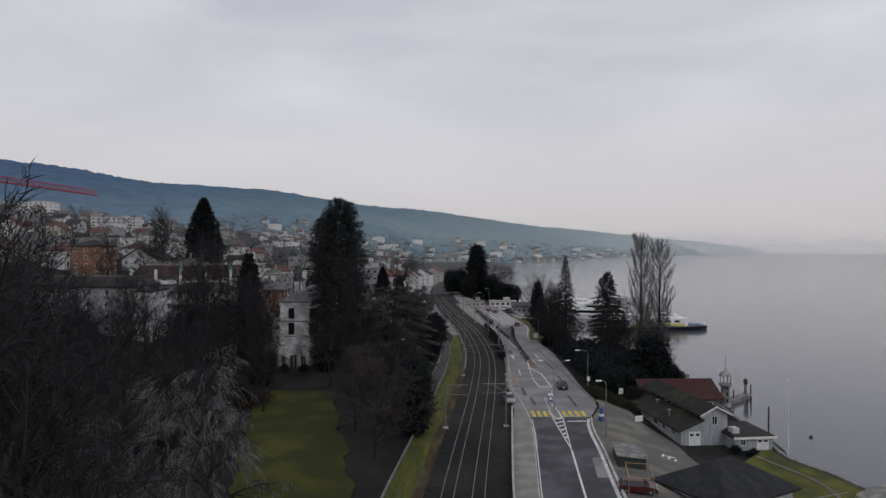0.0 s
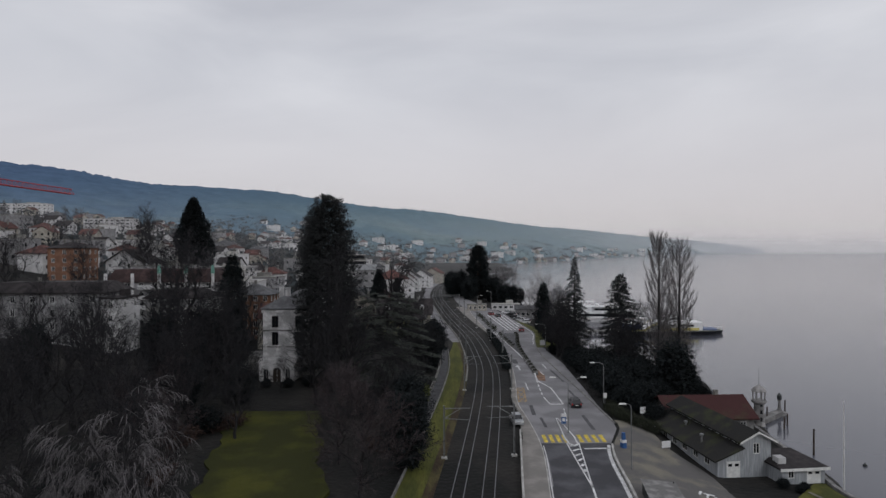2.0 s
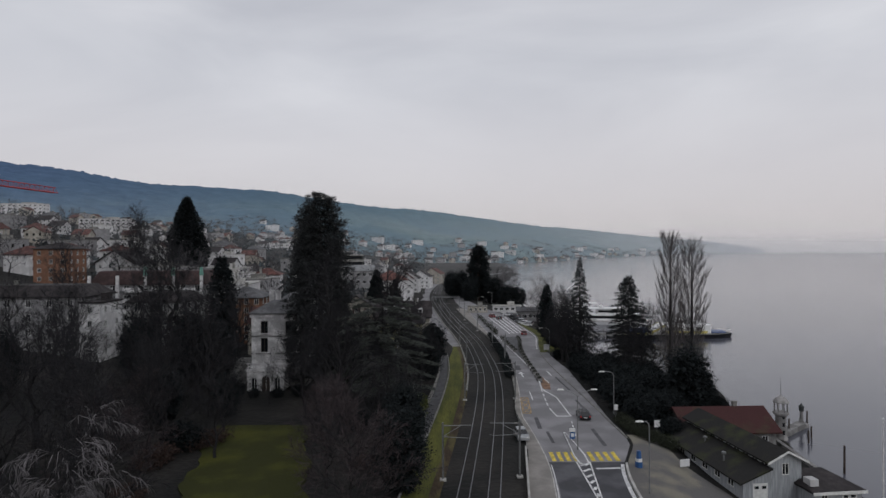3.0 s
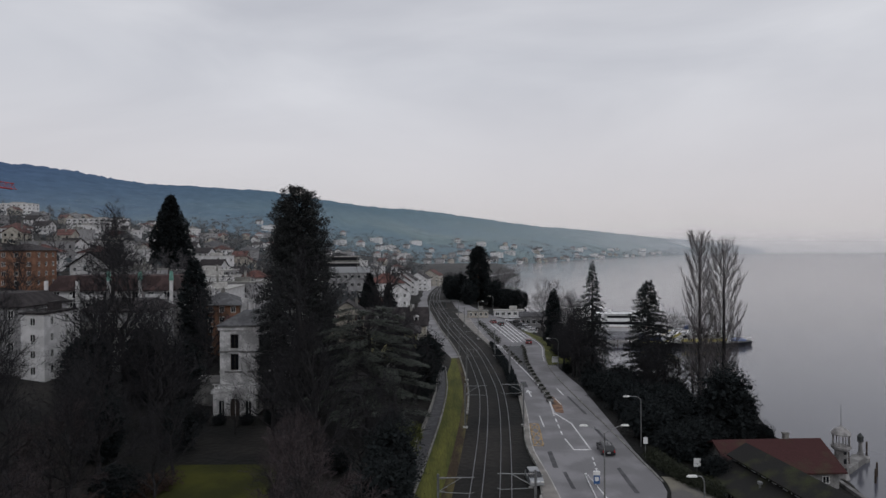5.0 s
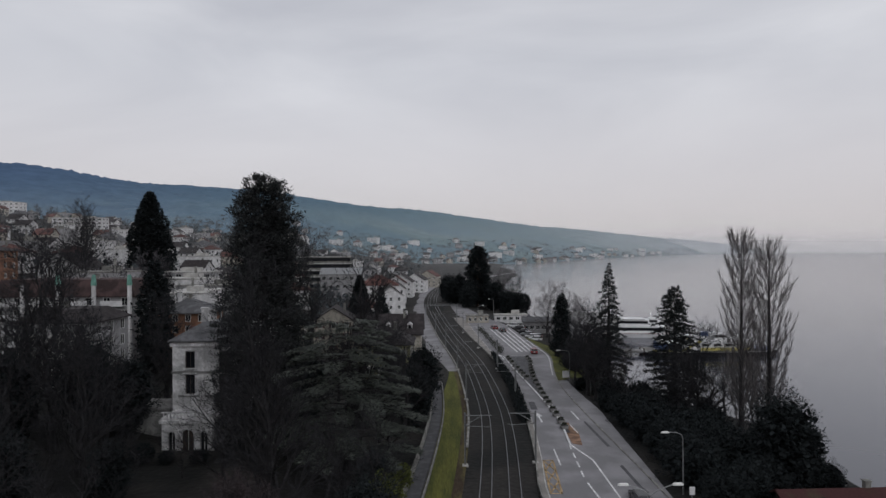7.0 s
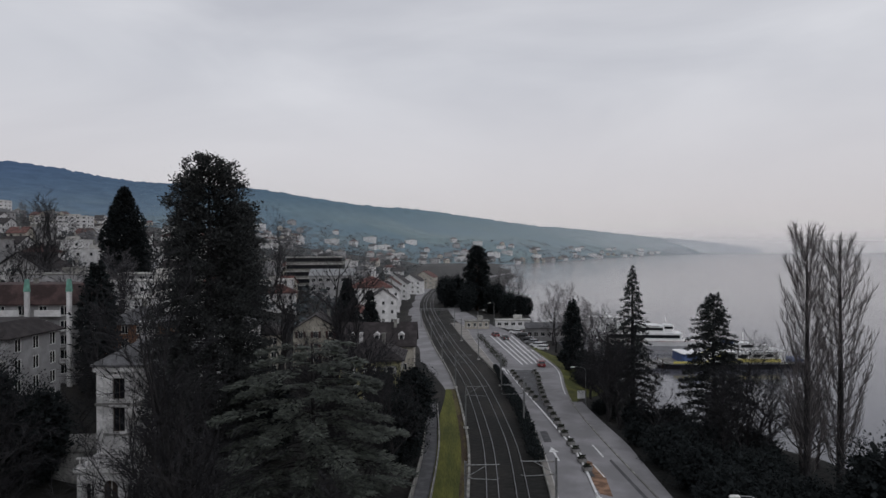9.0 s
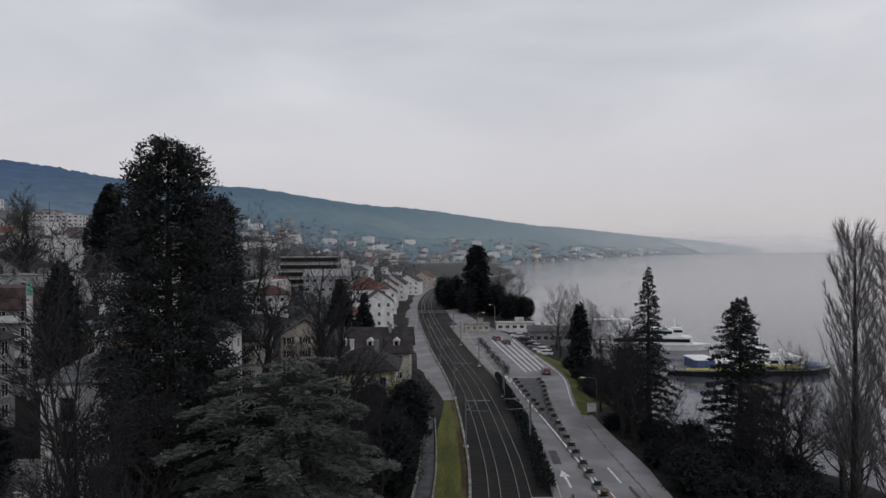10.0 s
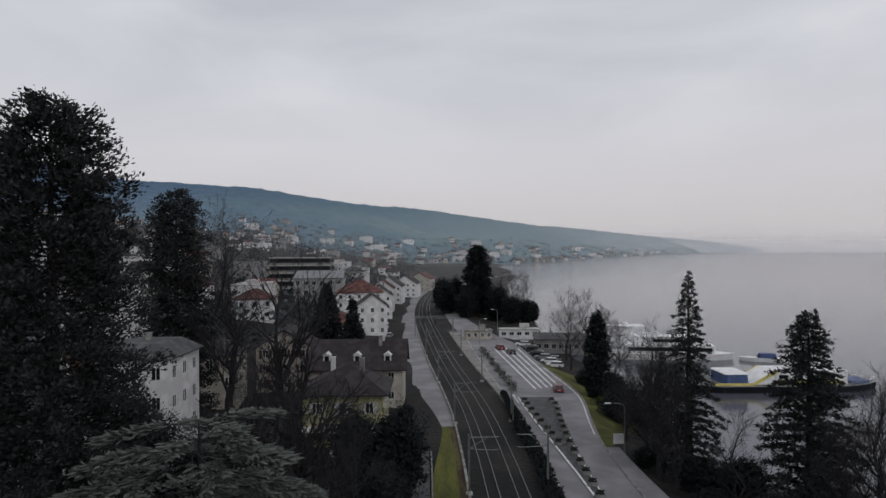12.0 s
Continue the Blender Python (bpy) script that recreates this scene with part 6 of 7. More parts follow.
# island with low blocks, and the painted boxes before it
isl_l = curve_of([(131, 20.05), (139, 19.75), (150.7, 20.6), (165, 21.6), (183, 21.0), (201.7, 19.9), (215, 19.1), (229.4, 18.5)])
isl_r = curve_of([(131, 22.5), (144.5, 22.5), (150.7, 22.0), (165, 22.1), (179.8, 22.2), (185, 22.3), (199, 22.8), (211, 23.8), (224.6, 25.0), (229.4, 24.6)])
sheet("traffic_island", isl_l, isl_r, 158, 229, 3, 0.05, M_PATCH, 0.2, 3)
band(isl_l, 152, 230, 0.3, M_PAINT_W, "white line along the traffic island", z=0.075)
band(isl_r, 165, 229, 0.22, M_PAINT_W, "white line along the traffic island", z=0.075)
stripe((18.5, 229.8), (24.6, 230.2), 0.3, M_PAINT_W)
rnd = random.Random(5)
block = None
for side, f in ((0.55, isl_l), (-0.55, isl_r)):
    for k in range(18):
        y = 160 + k * 3.9 + rnd.uniform(-0.5, 0.5)
        if side > 0 and y < 196:
            continue
        x = float(f(y)) + side
        m = pose(x, y, 0.05, 0, 0, rnd.uniform(-12, 12))
        if block is None:
            block = thing("planter", (x, y, 0.05), 0, "low dark stone planter with winter shrubs on the traffic island", "planter", "island planters")
            part("trough", Shape().box((0, 0, 0), (1.25, 0.85, 0.5), 0, 0.12, 1.08), M_STONE_D, block)
            part("soil", Shape().box((0, 0, 0.49), (1.1, 0.7, 0.04)), M_GROUND, block)
            tuft = Shape()
            for j in range(16):
                leafy(tuft, (rnd.uniform(-0.4, 0.4), rnd.uniform(-0.2, 0.2), 0.62), (0, 0, 1), 0.3, rnd, 4, 0)
            part("shrub", tuft, M_HEDGE, block)
        else:
            copy_thing(block, m)
stripe((22.5, 131.1), (22.5, 145.2), 0.24, M_PAINT_W)
stripe((20.0, 131.1), (22.5, 131.1), 0.35, M_PAINT_W)
stripe((20.05, 131.1), (19.75, 136.5), 0.22, M_PAINT_W)
stripe((22.5, 145), (20.7, 152.3), 0.3, M_PAINT_W)
for y in (138.5, 142.2, 146.0, 150):
    x = 19.75 + (y - 138.5) * 0.065
    stripe((x, y), (x + 0.13, y + 2.2), 0.22, M_PAINT_W, "white dash on the asphalt")
for y in (126.5, 124.2, 121.9, 119.6):
    x = 22.4 - (131 - y) * 0.13
    stripe((x, y), (x + 0.15, y + 1.3), 0.2, M_PAINT_W, "white dash on the asphalt")
stripe((25.1, 166), (24.9, 171.5), 0.24, M_PAINT_W, "white dash on the asphalt")
stripe((23.2, 158), (22.9, 163), 0.2, M_PAINT_W, "white dash on the asphalt")
paint("turn_arrow", [(18.35, 164.5), (18.65, 164.5), (18.65, 168.3), (19.2, 168.3), (18.5, 170.6), (17.8, 168.3), (18.35, 168.3)], -0.055, M_PAINT_W, "white turn arrow on the asphalt")
stripe((17.6, 143), (17.9, 150), 0.2, M_PAINT_W, "white dash on the asphalt")
paint("turn_arrow", [(18.0, 225.5), (18.25, 225.5), (17.9, 231.5), (18.3, 231.5), (17.6, 234), (17.1, 231.5), (17.6, 231.5)], -0.055, M_PAINT_W, "white turn arrow on the asphalt")
# orange bus-stop zigzag
for a, b in (((14.5, 133), (15.9, 133)), ((15.5, 145), (16.9, 145)), ((14.5, 133), (15.5, 145)), ((15.9, 133), (16.9, 145)), ((14.5, 133), (16.2, 137)), ((15.9, 133), (14.85, 137)), ((14.85, 137), (16.55, 141)), ((16.2, 137), (15.2, 141)), ((15.2, 141), (16.9, 145)), ((16.55, 141), (15.5, 145))):
    stripe(a, b, 0.22, M_PAINT_O, "faded orange bus stop marking", name="bus_stop_marking", z=-0.052)
paint("rust_stain", [(21.2, 152.5), (22.5, 151.6), (23.4, 158.5), (22.9, 164), (21.8, 165), (21.3, 159)], -0.068, M_RUST, "rust-brown stain on the asphalt", "stain", "stains")
# refuge at the crossing
ring = [(18.75, 106.6), (19.4, 105.9), (20.1, 106.6), (20.35, 110), (20.0, 116), (19.6, 121), (19.3, 121), (18.9, 114), (18.6, 110)]
t = thing("refuge", (0, 0, 0), 0, "low kerbed refuge in the middle of the crossing", "traffic island")
part("kerb", Shape().prism(ring, -0.15, 0.06), M_PAINT_W, t, "white-painted kerb")
inner = [(19.45 + (x - 19.45) * 0.72, 113 + (y - 113) * 0.95) for x, y in ring]
part("surface", Shape().prism(inner, 0.0, 0.075), M_ASPHALT, t)
# asphalt repairs and lane lines in front of the lake car park
for k, (x, y, w, l, a) in enumerate(((13.4, 95, 1.6, 9, 0.12), (14.0, 100, 1.0, 4, 0.12), (20.6, 83, 1.4, 8, 0.14), (16.2, 127, 0.7, 7, 0.05), (16.9, 119, 0.5, 6, 0), (25.9, 137, 0.5, 12, -0.02), (26.0, 158, 0.5, 14, -0.04), (18.6, 176, 1.2, 6, 0.05), (24.3, 119, 0.6, 9, 0.02))):
    ca, sa = math.cos(-a), math.sin(-a)
    ring = [(x + px_ * ca - py_ * sa, y + px_ * sa + py_ * ca) for px_, py_ in ((-w / 2, -l / 2), (w / 2, -l / 2), (w / 2.3, l / 2), (-w / 2, l / 2.2))]
    paint("asphalt_repair", ring, -0.066, M_PATCH if k > 2 else M_ASPHALT, "patched strip of asphalt", "asphalt patch", "asphalt patches")
for k in range(5):
    a = (23.2 + k * 1.35, 238 + k * 0.6)
    stripe(a, (19.4 + k * 1.75, 292), 0.4, M_PAINT_W, "white lane line before the ferry ramp")
band(lambda y: float(road_r(y)) - 0.5, 205, 262, 0.2, M_PAINT_W, "white edge line of the road")
for a, b in (((31.4, 91.0), (32.3, 92.6)), ((32.1, 90.4), (33.0, 92.0)), ((32.8, 89.8), (33.7, 91.4)), ((31.8, 93.2), (33.6, 91.6))):
    z = gz((a[0] + b[0]) / 2, (a[1] + b[1]) / 2) + 0.10
    stripe(a, b, 0.3, M_PAINT_W, "worn white bar of lettering on the yard", z=z, name="yard_marking")

# sleepers under both tracks
sl = Shape()
for y in np.arange(40, 330, 0.62):
    c = float(track_x(y))
    dx = (float(track_x(y + 1)) - float(track_x(y - 1))) / 2
    for o in (-1.8, 1.8):
        sl.box((c + o, y - o * dx, -0.28), (2.5, 0.26, 0.11), -math.atan(-dx) * -1)
tagged(part("sleepers", sl, M_SLEEPER), "worn grey sleepers sunk in the ballast", "sleepers", kind="stuff")


# ---- vehicles ----
def car_shapes(L, W, H, estate):
    body, cabin = Shape(), Shape()
    prof = [(-L / 2, 0.28), (-L / 2 + 0.05, 0.62), (-L / 2 + 0.15, 0.78), (-L / 2 + 0.9, 0.90), (L / 2 - 0.15, 0.92), (L / 2, 0.75), (L / 2, 0.30), (L / 2 - 0.1, 0.2), (-L / 2 + 0.1, 0.2)]
    n = len(prof)
    for k, (w, dz) in enumerate(((W * 0.92, 0), (W, 0))):
        pass
    vs = [(x * W / 2 * s, y, z) for s, in ((-1,), (1,)) for x in (1,) for y, z in prof]
    body.add(vs, [tuple(range(n)), tuple(range(2 * n - 1, n - 1, -1))] + [(i, n + i, n + (i + 1) % n, (i + 1) % n) for i in range(n)])
    y0, y1, y2, y3 = -L / 2 + 0.95, -L / 2 + 1.65, (L / 2 - 0.45 if estate else L / 2 - 1.1), (L / 2 - 0.1 if estate else L / 2 - 0.5)
    a, b = W * 0.48, W * 0.38
    cabin.add([(-a, y0, 0.88), (a, y0, 0.88), (a, y3, 0.88), (-a, y3, 0.88), (-b, y1, H - 0.06), (b, y1, H - 0.06), (b, y2, H - 0.06), (-b, y2, H - 0.06)], [(0, 1, 5, 4), (1, 2, 6, 5), (2, 3, 7, 6), (3, 0, 4, 7), (4, 5, 6, 7)])
    roof = Shape().add([(-b - 0.02, y1 - 0.05, H - 0.06), (b + 0.02, y1 - 0.05, H - 0.06), (b + 0.02, y2 + 0.05, H - 0.06), (-b - 0.02, y2 + 0.05, H - 0.06), (-b + 0.08, y1 + 0.1, H), (b - 0.08, y1 + 0.1, H), (b - 0.08, y2 - 0.1, H), (-b + 0.08, y2 - 0.1, H)], [(0, 1, 5, 4), (1, 2, 6, 5), (2, 3, 7, 6), (3, 0, 4, 7), (4, 5, 6, 7)])
    return body, cabin, roof


def car(at, turn, paint_m, label, L=4.4, W=1.8, H=1.48, estate=True, group="cars"):
    """A car whose front looks to local -y."""
    t = thing("car", at, turn, label, "car", group)
    body, cabin, roof = car_shapes(L, W, H, estate)
    part("body", body, paint_m, t)
    part("cabin_glass", cabin, M_CARGLASS, t)
    part("roof", roof, paint_m, t)
    for sx in (-1, 1):
        for y in (-L / 2 + 0.85, L / 2 - 0.8):
            w = part("wheel", Shape().tube([(sx * (W / 2 - 0.18), y, 0.32), (sx * (W / 2 + 0.02), y, 0.32)], [0.32, 0.32], 14), M_TYRE, t)
            part("rim", Shape().tube([(sx * (W / 2 + 0.0), y, 0.32), (sx * (W / 2 + 0.03), y, 0.32)], [0.2, 0.19], 10), M_GALV, w)
        part("headlight", Shape().box((sx * W * 0.36, -L / 2 + 0.08, 0.58), (0.36, 0.12, 0.16)), M_FRAME_W, t)
        part("tail_light", Shape().box((sx * W * 0.42, L / 2 - 0.02, 0.62), (0.22, 0.08, 0.26)), M_LAMP_RED, t)
        part("mirror", Shape().box((sx * (W / 2 + 0.1), -L / 2 + 1.5, 0.9), (0.2, 0.12, 0.14)), paint_m, t)
    part("number_plate", Shape().box((0, L / 2 + 0.01, 0.5), (0.5, 0.02, 0.12)), M_FRAME_W, t)
    return t


car((24.4, 130, -0.08), 178, M_CARDARK, "black car driving along the lakeside road")
car((27.6, 236, -0.08), 176, M_CARRED, "red car driving along the lakeside road")
car((23.0, 74.6, gz(23.0, 74.6) + 0.08), 78, M_CARDRED, "dark red car parked in the yard under a yellow frame")
car((12.35, 118.0, 0.04), 4, M_CARGREY, "grey car parked on the pavement by the railway", 3.8, 1.7, 1.5)
for x, y, m, lab in ((32.6, 266.5, M_CARWHITE, "white car parked in the lakeside car park"), (32.0, 271.5, M_CARWHITE, "white car parked in the lakeside car park"), (31.2, 276.5, M_CARGREY, "silver car parked in the lakeside car park"), (30.4, 281.5, M_CARDARK, "dark car parked in the lakeside car park"), (29.8, 289, M_CARDARK, "dark car parked in the lakeside car park"), (28.5, 297, M_CARWHITE, "white car parked in the lakeside car park"), (35.5, 285, M_CARGREY, "silver car parked in the lakeside car park")):
    car((x, y, -0.05 if x < 30 else gz(x, y) + 0.03), 250, m, lab)
car((21.0, 291, -0.08), 190, M_CARRED, "red car waiting before the ferry ramp")
car((23.3, 283, -0.08), 188, M_CARDARK, "dark car waiting before the ferry ramp")
for x, y in ((-8.6, 246), (-10.0, 262), (-16.8, 340), (-17.6, 352), (-13.5, 318)):
    car((x, y, -0.06 if x > -12 else 0.0), 176, M_CARGREY if y < 320 else M_CARWHITE, "car parked along the side lane")
t = thing("carport", g3(23.4, 75.4), 78, "yellow steel carport frame over a parking bay", "carport")
for x, y in ((-2.6, -1.4), (2.6, -1.4), (-2.6, 1.4), (2.6, 1.4)):
    part("post", Shape().tube([(x, y, -0.2), (x, y, 2.3)], [0.045, 0.045], 6), M_PAINT_O, t)
for a, b in (((-2.6, -1.4), (2.6, -1.4)), ((2.6, -1.4), (2.6, 1.4)), ((2.6, 1.4), (-2.6, 1.4)), ((-2.6, 1.4), (-2.6, -1.4))):
    part("rail", Shape().tube([(*a, 2.3), (*b, 2.3)], [0.045, 0.045], 6), M_PAINT_O, t)

# added shelter whose dark panels stand in for the shadow of an underpass opening
t = thing("bay_shelter", (25.2, 85.6, gz(25.2, 85.6)), -8, "open shelter with a grey sheet roof at the yard wall, dark panels standing in for underpass shade", "shelter")
for x in (-1.7, 1.7):
    for y in (-2.6, 2.6):
        part("post", Shape().tube([(x, y, -0.2), (x, y, 1.7)], [0.06, 0.06], 6), M_STEEL_D, t)
part("roof", Shape().add([(-2, -3, 1.65), (2, -3, 1.35), (2, 3, 1.35), (-2, 3, 1.65), (-2, -3, 1.75), (2, -3, 1.45), (2, 3, 1.45), (-2, 3, 1.75)], [(3, 2, 1, 0), (4, 5, 6, 7), (0, 1, 5, 4), (1, 2, 6, 5), (2, 3, 7, 6), (3, 0, 4, 7)]), M_STONE_D, t)
part("back_panel", Shape().box((-1.8, 0, 0), (0.1, 5.2, 1.6)), M_STEEL_D, t)
part("side_panel", Shape().box((0, -2.7, 0), (3.4, 0.1, 1.4)), M_STEEL_D, t)

# ticket kiosk and shelters before the wooded point
q = house("kiosk", (16.0, 313, -0.1), 4, 8.6, 4.5, 2.7, M_CREAM, M_CONC_D, "low cream kiosk with a broad flat roof and dark openings", "flat", 0.6, (4, 2), 1, (1.1, 1.4), chimney=0, category="kiosk", foot=0.3)
house("waiting_shelter", (30, 318, -0.3), 0, 13, 4, 2.6, M_WHITE, M_CONC, "long pale shelter beside the car park", "flat", 0.5, (5, 1), 1, (1.6, 1.2), chimney=0, category="shelter", foot=0.6)
house("landing_hall", (41, 302, -2.6), -6, 16, 7, 4.2, M_GREYW, M_ROOF_G, "long grey landing-stage hall by the water", "gable_x", 1.4, (7, 2), 1, (1.6, 1.6), chimney=0, category="hall", foot=1.2)


# ---- ships ----
def hull_shape(L, W, z0, z1, bow=0.22):
    ring_top, ring_low = [], []
    for k in range(13):
        f = k / 12
        x = -L / 2 + L * f
        w = W / 2 * min(1, ((1 - f) / bow) ** 0.6 if f > 1 - bow else 1) * min(1, 0.75 + f * 4)
        ring_top.append((x, w))
        ring_low.append((x * 0.96, w * 0.82))
    s = Shape()
    a = [(x, -w) for x, w in ring_top] + [(x, w) for x, w in reversed(ring_top)]
    b = [(x, -w) for x, w in ring_low] + [(x, w) for x, w in reversed(ring_low)]
    n = len(a)
    s.add([(x, y, z1) for x, y in a] + [(x, y, z0) for x, y in b], [tuple(range(n))] + [(n + i, n + (i + 1) % n, (i + 1) % n, i) for i in range(n)])
    return s


def ferry():
    t = thing("car_ferry", (84, 251, WATER_Z), 0, "moored car ferry with a black hull, white band and blue canopy", "ferry")
    part("hull", hull_shape(42, 10, -0.8, 1.3), M_HULL, t)
    part("hull_band", hull_shape(41.8, 10.06, 1.25, 1.55), M_WHITE_M, t)
    part("deck", hull_shape(41, 9.6, 1.5, 1.75), M_CONC_D, t)
    part("superstructure", Shape().box((3.5, 0, 1.75), (17, 7.6, 2.9), 0, 0.5), M_WHITE_M, t)
    part("sloped_front", Shape().add([(-10.5, -3.8, 1.75), (-5.0, -3.8, 1.75), (-5.0, -3.8, 4.65), (-10.5, 3.8, 1.75), (-5.0, 3.8, 1.75), (-5.0, 3.8, 4.65)], [(0, 1, 2), (5, 4, 3), (0, 2, 5, 3), (1, 4, 5, 2), (0, 3, 4, 1)]), M_WHITE_M, t)
    for y in (-3.86, 3.86):
        part("yellow_slope", Shape().add([(-10.6, y - 0.05, 1.75), (-9.2, y - 0.05, 1.75), (-4.4, y - 0.05, 4.3), (-4.4, y - 0.05, 4.75), (-5.2, y - 0.05, 4.75), (-10.6, y + 0.05, 1.75), (-9.2, y + 0.05, 1.75), (-4.4, y + 0.05, 4.3), (-4.4, y + 0.05, 4.75), (-5.2, y + 0.05, 4.75)], [(0, 1, 2, 3, 4), (9, 8, 7, 6, 5), (0, 5, 6, 1), (1, 6, 7, 2), (2, 7, 8, 3), (3, 8, 9, 4), (4, 9, 5, 0)]), M_YELLOW_M, t)
    part("yellow_side", Shape().box((3.0, -3.86, 1.8), (15, 0.08, 0.9)), M_YELLOW_M, t)
    for x in (-3.0, 0.5, 4.0, 7.5):
        part("side_window", Shape().box((x, -3.84, 3.1), (2.0, 0.08, 0.8), 0, 0.02), M_GLASS, t)
    part("wheelhouse", Shape().box((2, 0, 4.65), (4.2, 4.6, 2.0), 0, 0.6, 0.9), M_WHITE_M, t)
    part("wheelhouse_window", Shape().box((2, -2.25, 5.5), (3.2, 0.1, 0.75)), M_GLASS, t)
    part("blue_canopy", Shape().box((-13.6, 0, 1.75), (5.6, 8.2, 2.3), 0, 0.5, 0.94), M_BLUE_M, t, "blue tarpaulin canopy")
    part("canopy_edge", Shape().box((-13.6, 0, 4.05), (5.8, 8.0, 0.22), 0, 0.5, 0.97), M_WHITE_M, t)
    part("blue_deck_cover", Shape().box((15.0, 0, 1.75), (6, 6.0, 0.5), 0, 1.0, 0.92), M_BLUE_M, t, "blue deck cover")
    part("yellow_bulwark", Shape().box((-14.5, -4.7, 1.7), (9.0, 0.12, 0.55)), M_YELLOW_M, t)
    part("funnel", Shape().box((8.0, 0, 4.65), (1.5, 1.5, 1.4), 0, 0.3, 0.85), M_WHITE_M, t)
    part("railing", Shape().tube([(17, -3.3, 2.5), (20.5, 0, 2.6), (17, 3.3, 2.5)], [0.05, 0.05, 0.05], 5), M_WHITE_M, t)
    part("mast", Shape().tube([(2, 0, 6.6), (2, 0, 9.5)], [0.08, 0.04], 6), M_WHITE_M, t)


ferry()


def passenger_ship(at, turn, L, label, stripe_m):
    t = thing("passenger_ship", at, turn, label, "passenger ship", "moored ships")
    part("hull", hull_shape(L, 8, -0.8, 1.9), M_WHITE_M, t)
    part("stripe", hull_shape(L * 0.998, 8.05, 1.35, 1.6), stripe_m, t)
    part("lower_saloon", Shape().box((-1, 0, 1.9), (L * 0.72, 6.8, 2.3), 0, 0.6), M_WHITE_M, t)
    part("saloon_window_band", Shape().box((-1, -3.42, 2.6), (L * 0.66, 0.08, 1.1)), M_GLASS, t)
    part("upper_deck", Shape().box((-2, 0, 4.2), (L * 0.6, 6.4, 0.25)), M_WHITE_M, t)
    part("upper_saloon", Shape().box((0, 0, 4.45), (L * 0.36, 5.2, 2.1), 0, 0.6, 0.95), M_WHITE_M, t)
    part("upper_window_band", Shape().box((0, -2.6, 5.1), (L * 0.31, 0.1, 0.9)), M_GLASS, t)
    part("sun_roof", Shape().box((-3, 0, 6.6), (L * 0.42, 6.0, 0.18)), M_WHITE_M, t)
    part("wheelhouse", Shape().box((L * 0.21, 0, 4.45), (3.6, 4.2, 2.5), 0, 0.7, 0.88), M_WHITE_M, t)
    part("wheelhouse_window", Shape().box((L * 0.21, -2.1, 5.6), (2.8, 0.1, 0.8)), M_GLASS, t)
    part("funnel", Shape().box((-L * 0.12, 0, 6.7), (1.8, 1.8, 1.2), 0, 0.4, 0.8), M_WHITE_M, t)
    part("mast", Shape().tube([(L * 0.2, 0, 6.9), (L * 0.19, 0, 9.8)], [0.07, 0.03], 6), M_WHITE_M, t)


passenger_ship((72, 292, WATER_Z), -8, 36, "white passenger ship with a red stripe moored at the landing stage", M_RED_M)
passenger_ship((62, 318, WATER_Z), 175, 34, "white passenger ship with a blue stripe moored at the landing stage", M_BLUE_M)
t = thing("motor_boat", (96, 286, WATER_Z), 160, "white and blue motor boat lying by the ferry", "motor boat")
part("hull", hull_shape(12, 3.4, -0.4, 1.1, 0.35), M_WHITE_M, t)
part("cabin", Shape().box((-1.5, 0, 1.1), (5, 2.6, 1.3), 0, 0.4, 0.85), M_BLUE_M, t)
part("windscreen", Shape().box((1.1, 0, 1.3), (0.12, 2.2, 0.8)), M_GLASS, t)
t = thing("landing_stage", (57, 251, WATER_Z), 0, "dark landing stage on piles beside the ferry", "landing stage")
part("deck", Shape().box((0, 0, 1.1), (14, 5, 0.4)), M_STONE_D, t)
for x in (-6, -2, 2, 6):
    for y in (-2, 2):
        part("pile", Shape().tube([(x, y, -2), (x, y, 2.4)], [0.2, 0.18], 7), M_FRAME_D, t)
t = thing("covered_boat", (54.5, 79, WATER_Z), 35, "small boat under a grey cover at the lakeside lawn", "boat")
part("hull", hull_shape(8, 2.8, -0.4, 0.9, 0.3), M_WHITE_M, t)
part("cover", hull_shape(7.6, 2.7, 0.85, 1.5, 0.4), M_CONC_D, t)
t = thing("goal_frame", g3(46.5, 76.5), 20, "grey tubular frame on the lakeside lawn", "frame")
for x in (-3.4, 0, 3.4):
    part("post", Shape().tube([(x, 0, -0.2), (x, 0, 1.5)], [0.05, 0.05], 6), M_GALV, t)
part("crossbar", Shape().tube([(-3.4, 0, 1.5), (3.4, 0, 1.5)], [0.05, 0.05], 6), M_GALV, t)


# ---- crane over the town ----
t = thing("tower_crane", (-119, 100, gz(-119, 100)), 0, "red lattice tower crane standing among the town houses", "crane")
cz = 46.0 - gz(-119, 100)
mast_s = Shape()
for sx in (-0.8, 0.8):
    for sy in (-0.8, 0.8):
        mast_s.box((sx, sy, -1), (0.16, 0.16, cz + 1))
part("mast", mast_s, M_RED_M, t)
jib_d = Vector((6, 107, 0.0))
u = jib_d.normalized()
v = Vector((u.y, -u.x, 0))
for o, z in ((-0.6, 0.0), (0.6, 0.0), (0.0, 1.5)):
    a = v * o + Vector((0, 0, cz + z))
    part("chord", Shape().tube([tuple(a - u * 14), tuple(a + u * jib_d.length)], [0.13, 0.13], 5), M_RED_M, t)
lat = Shape()
nseg = 54
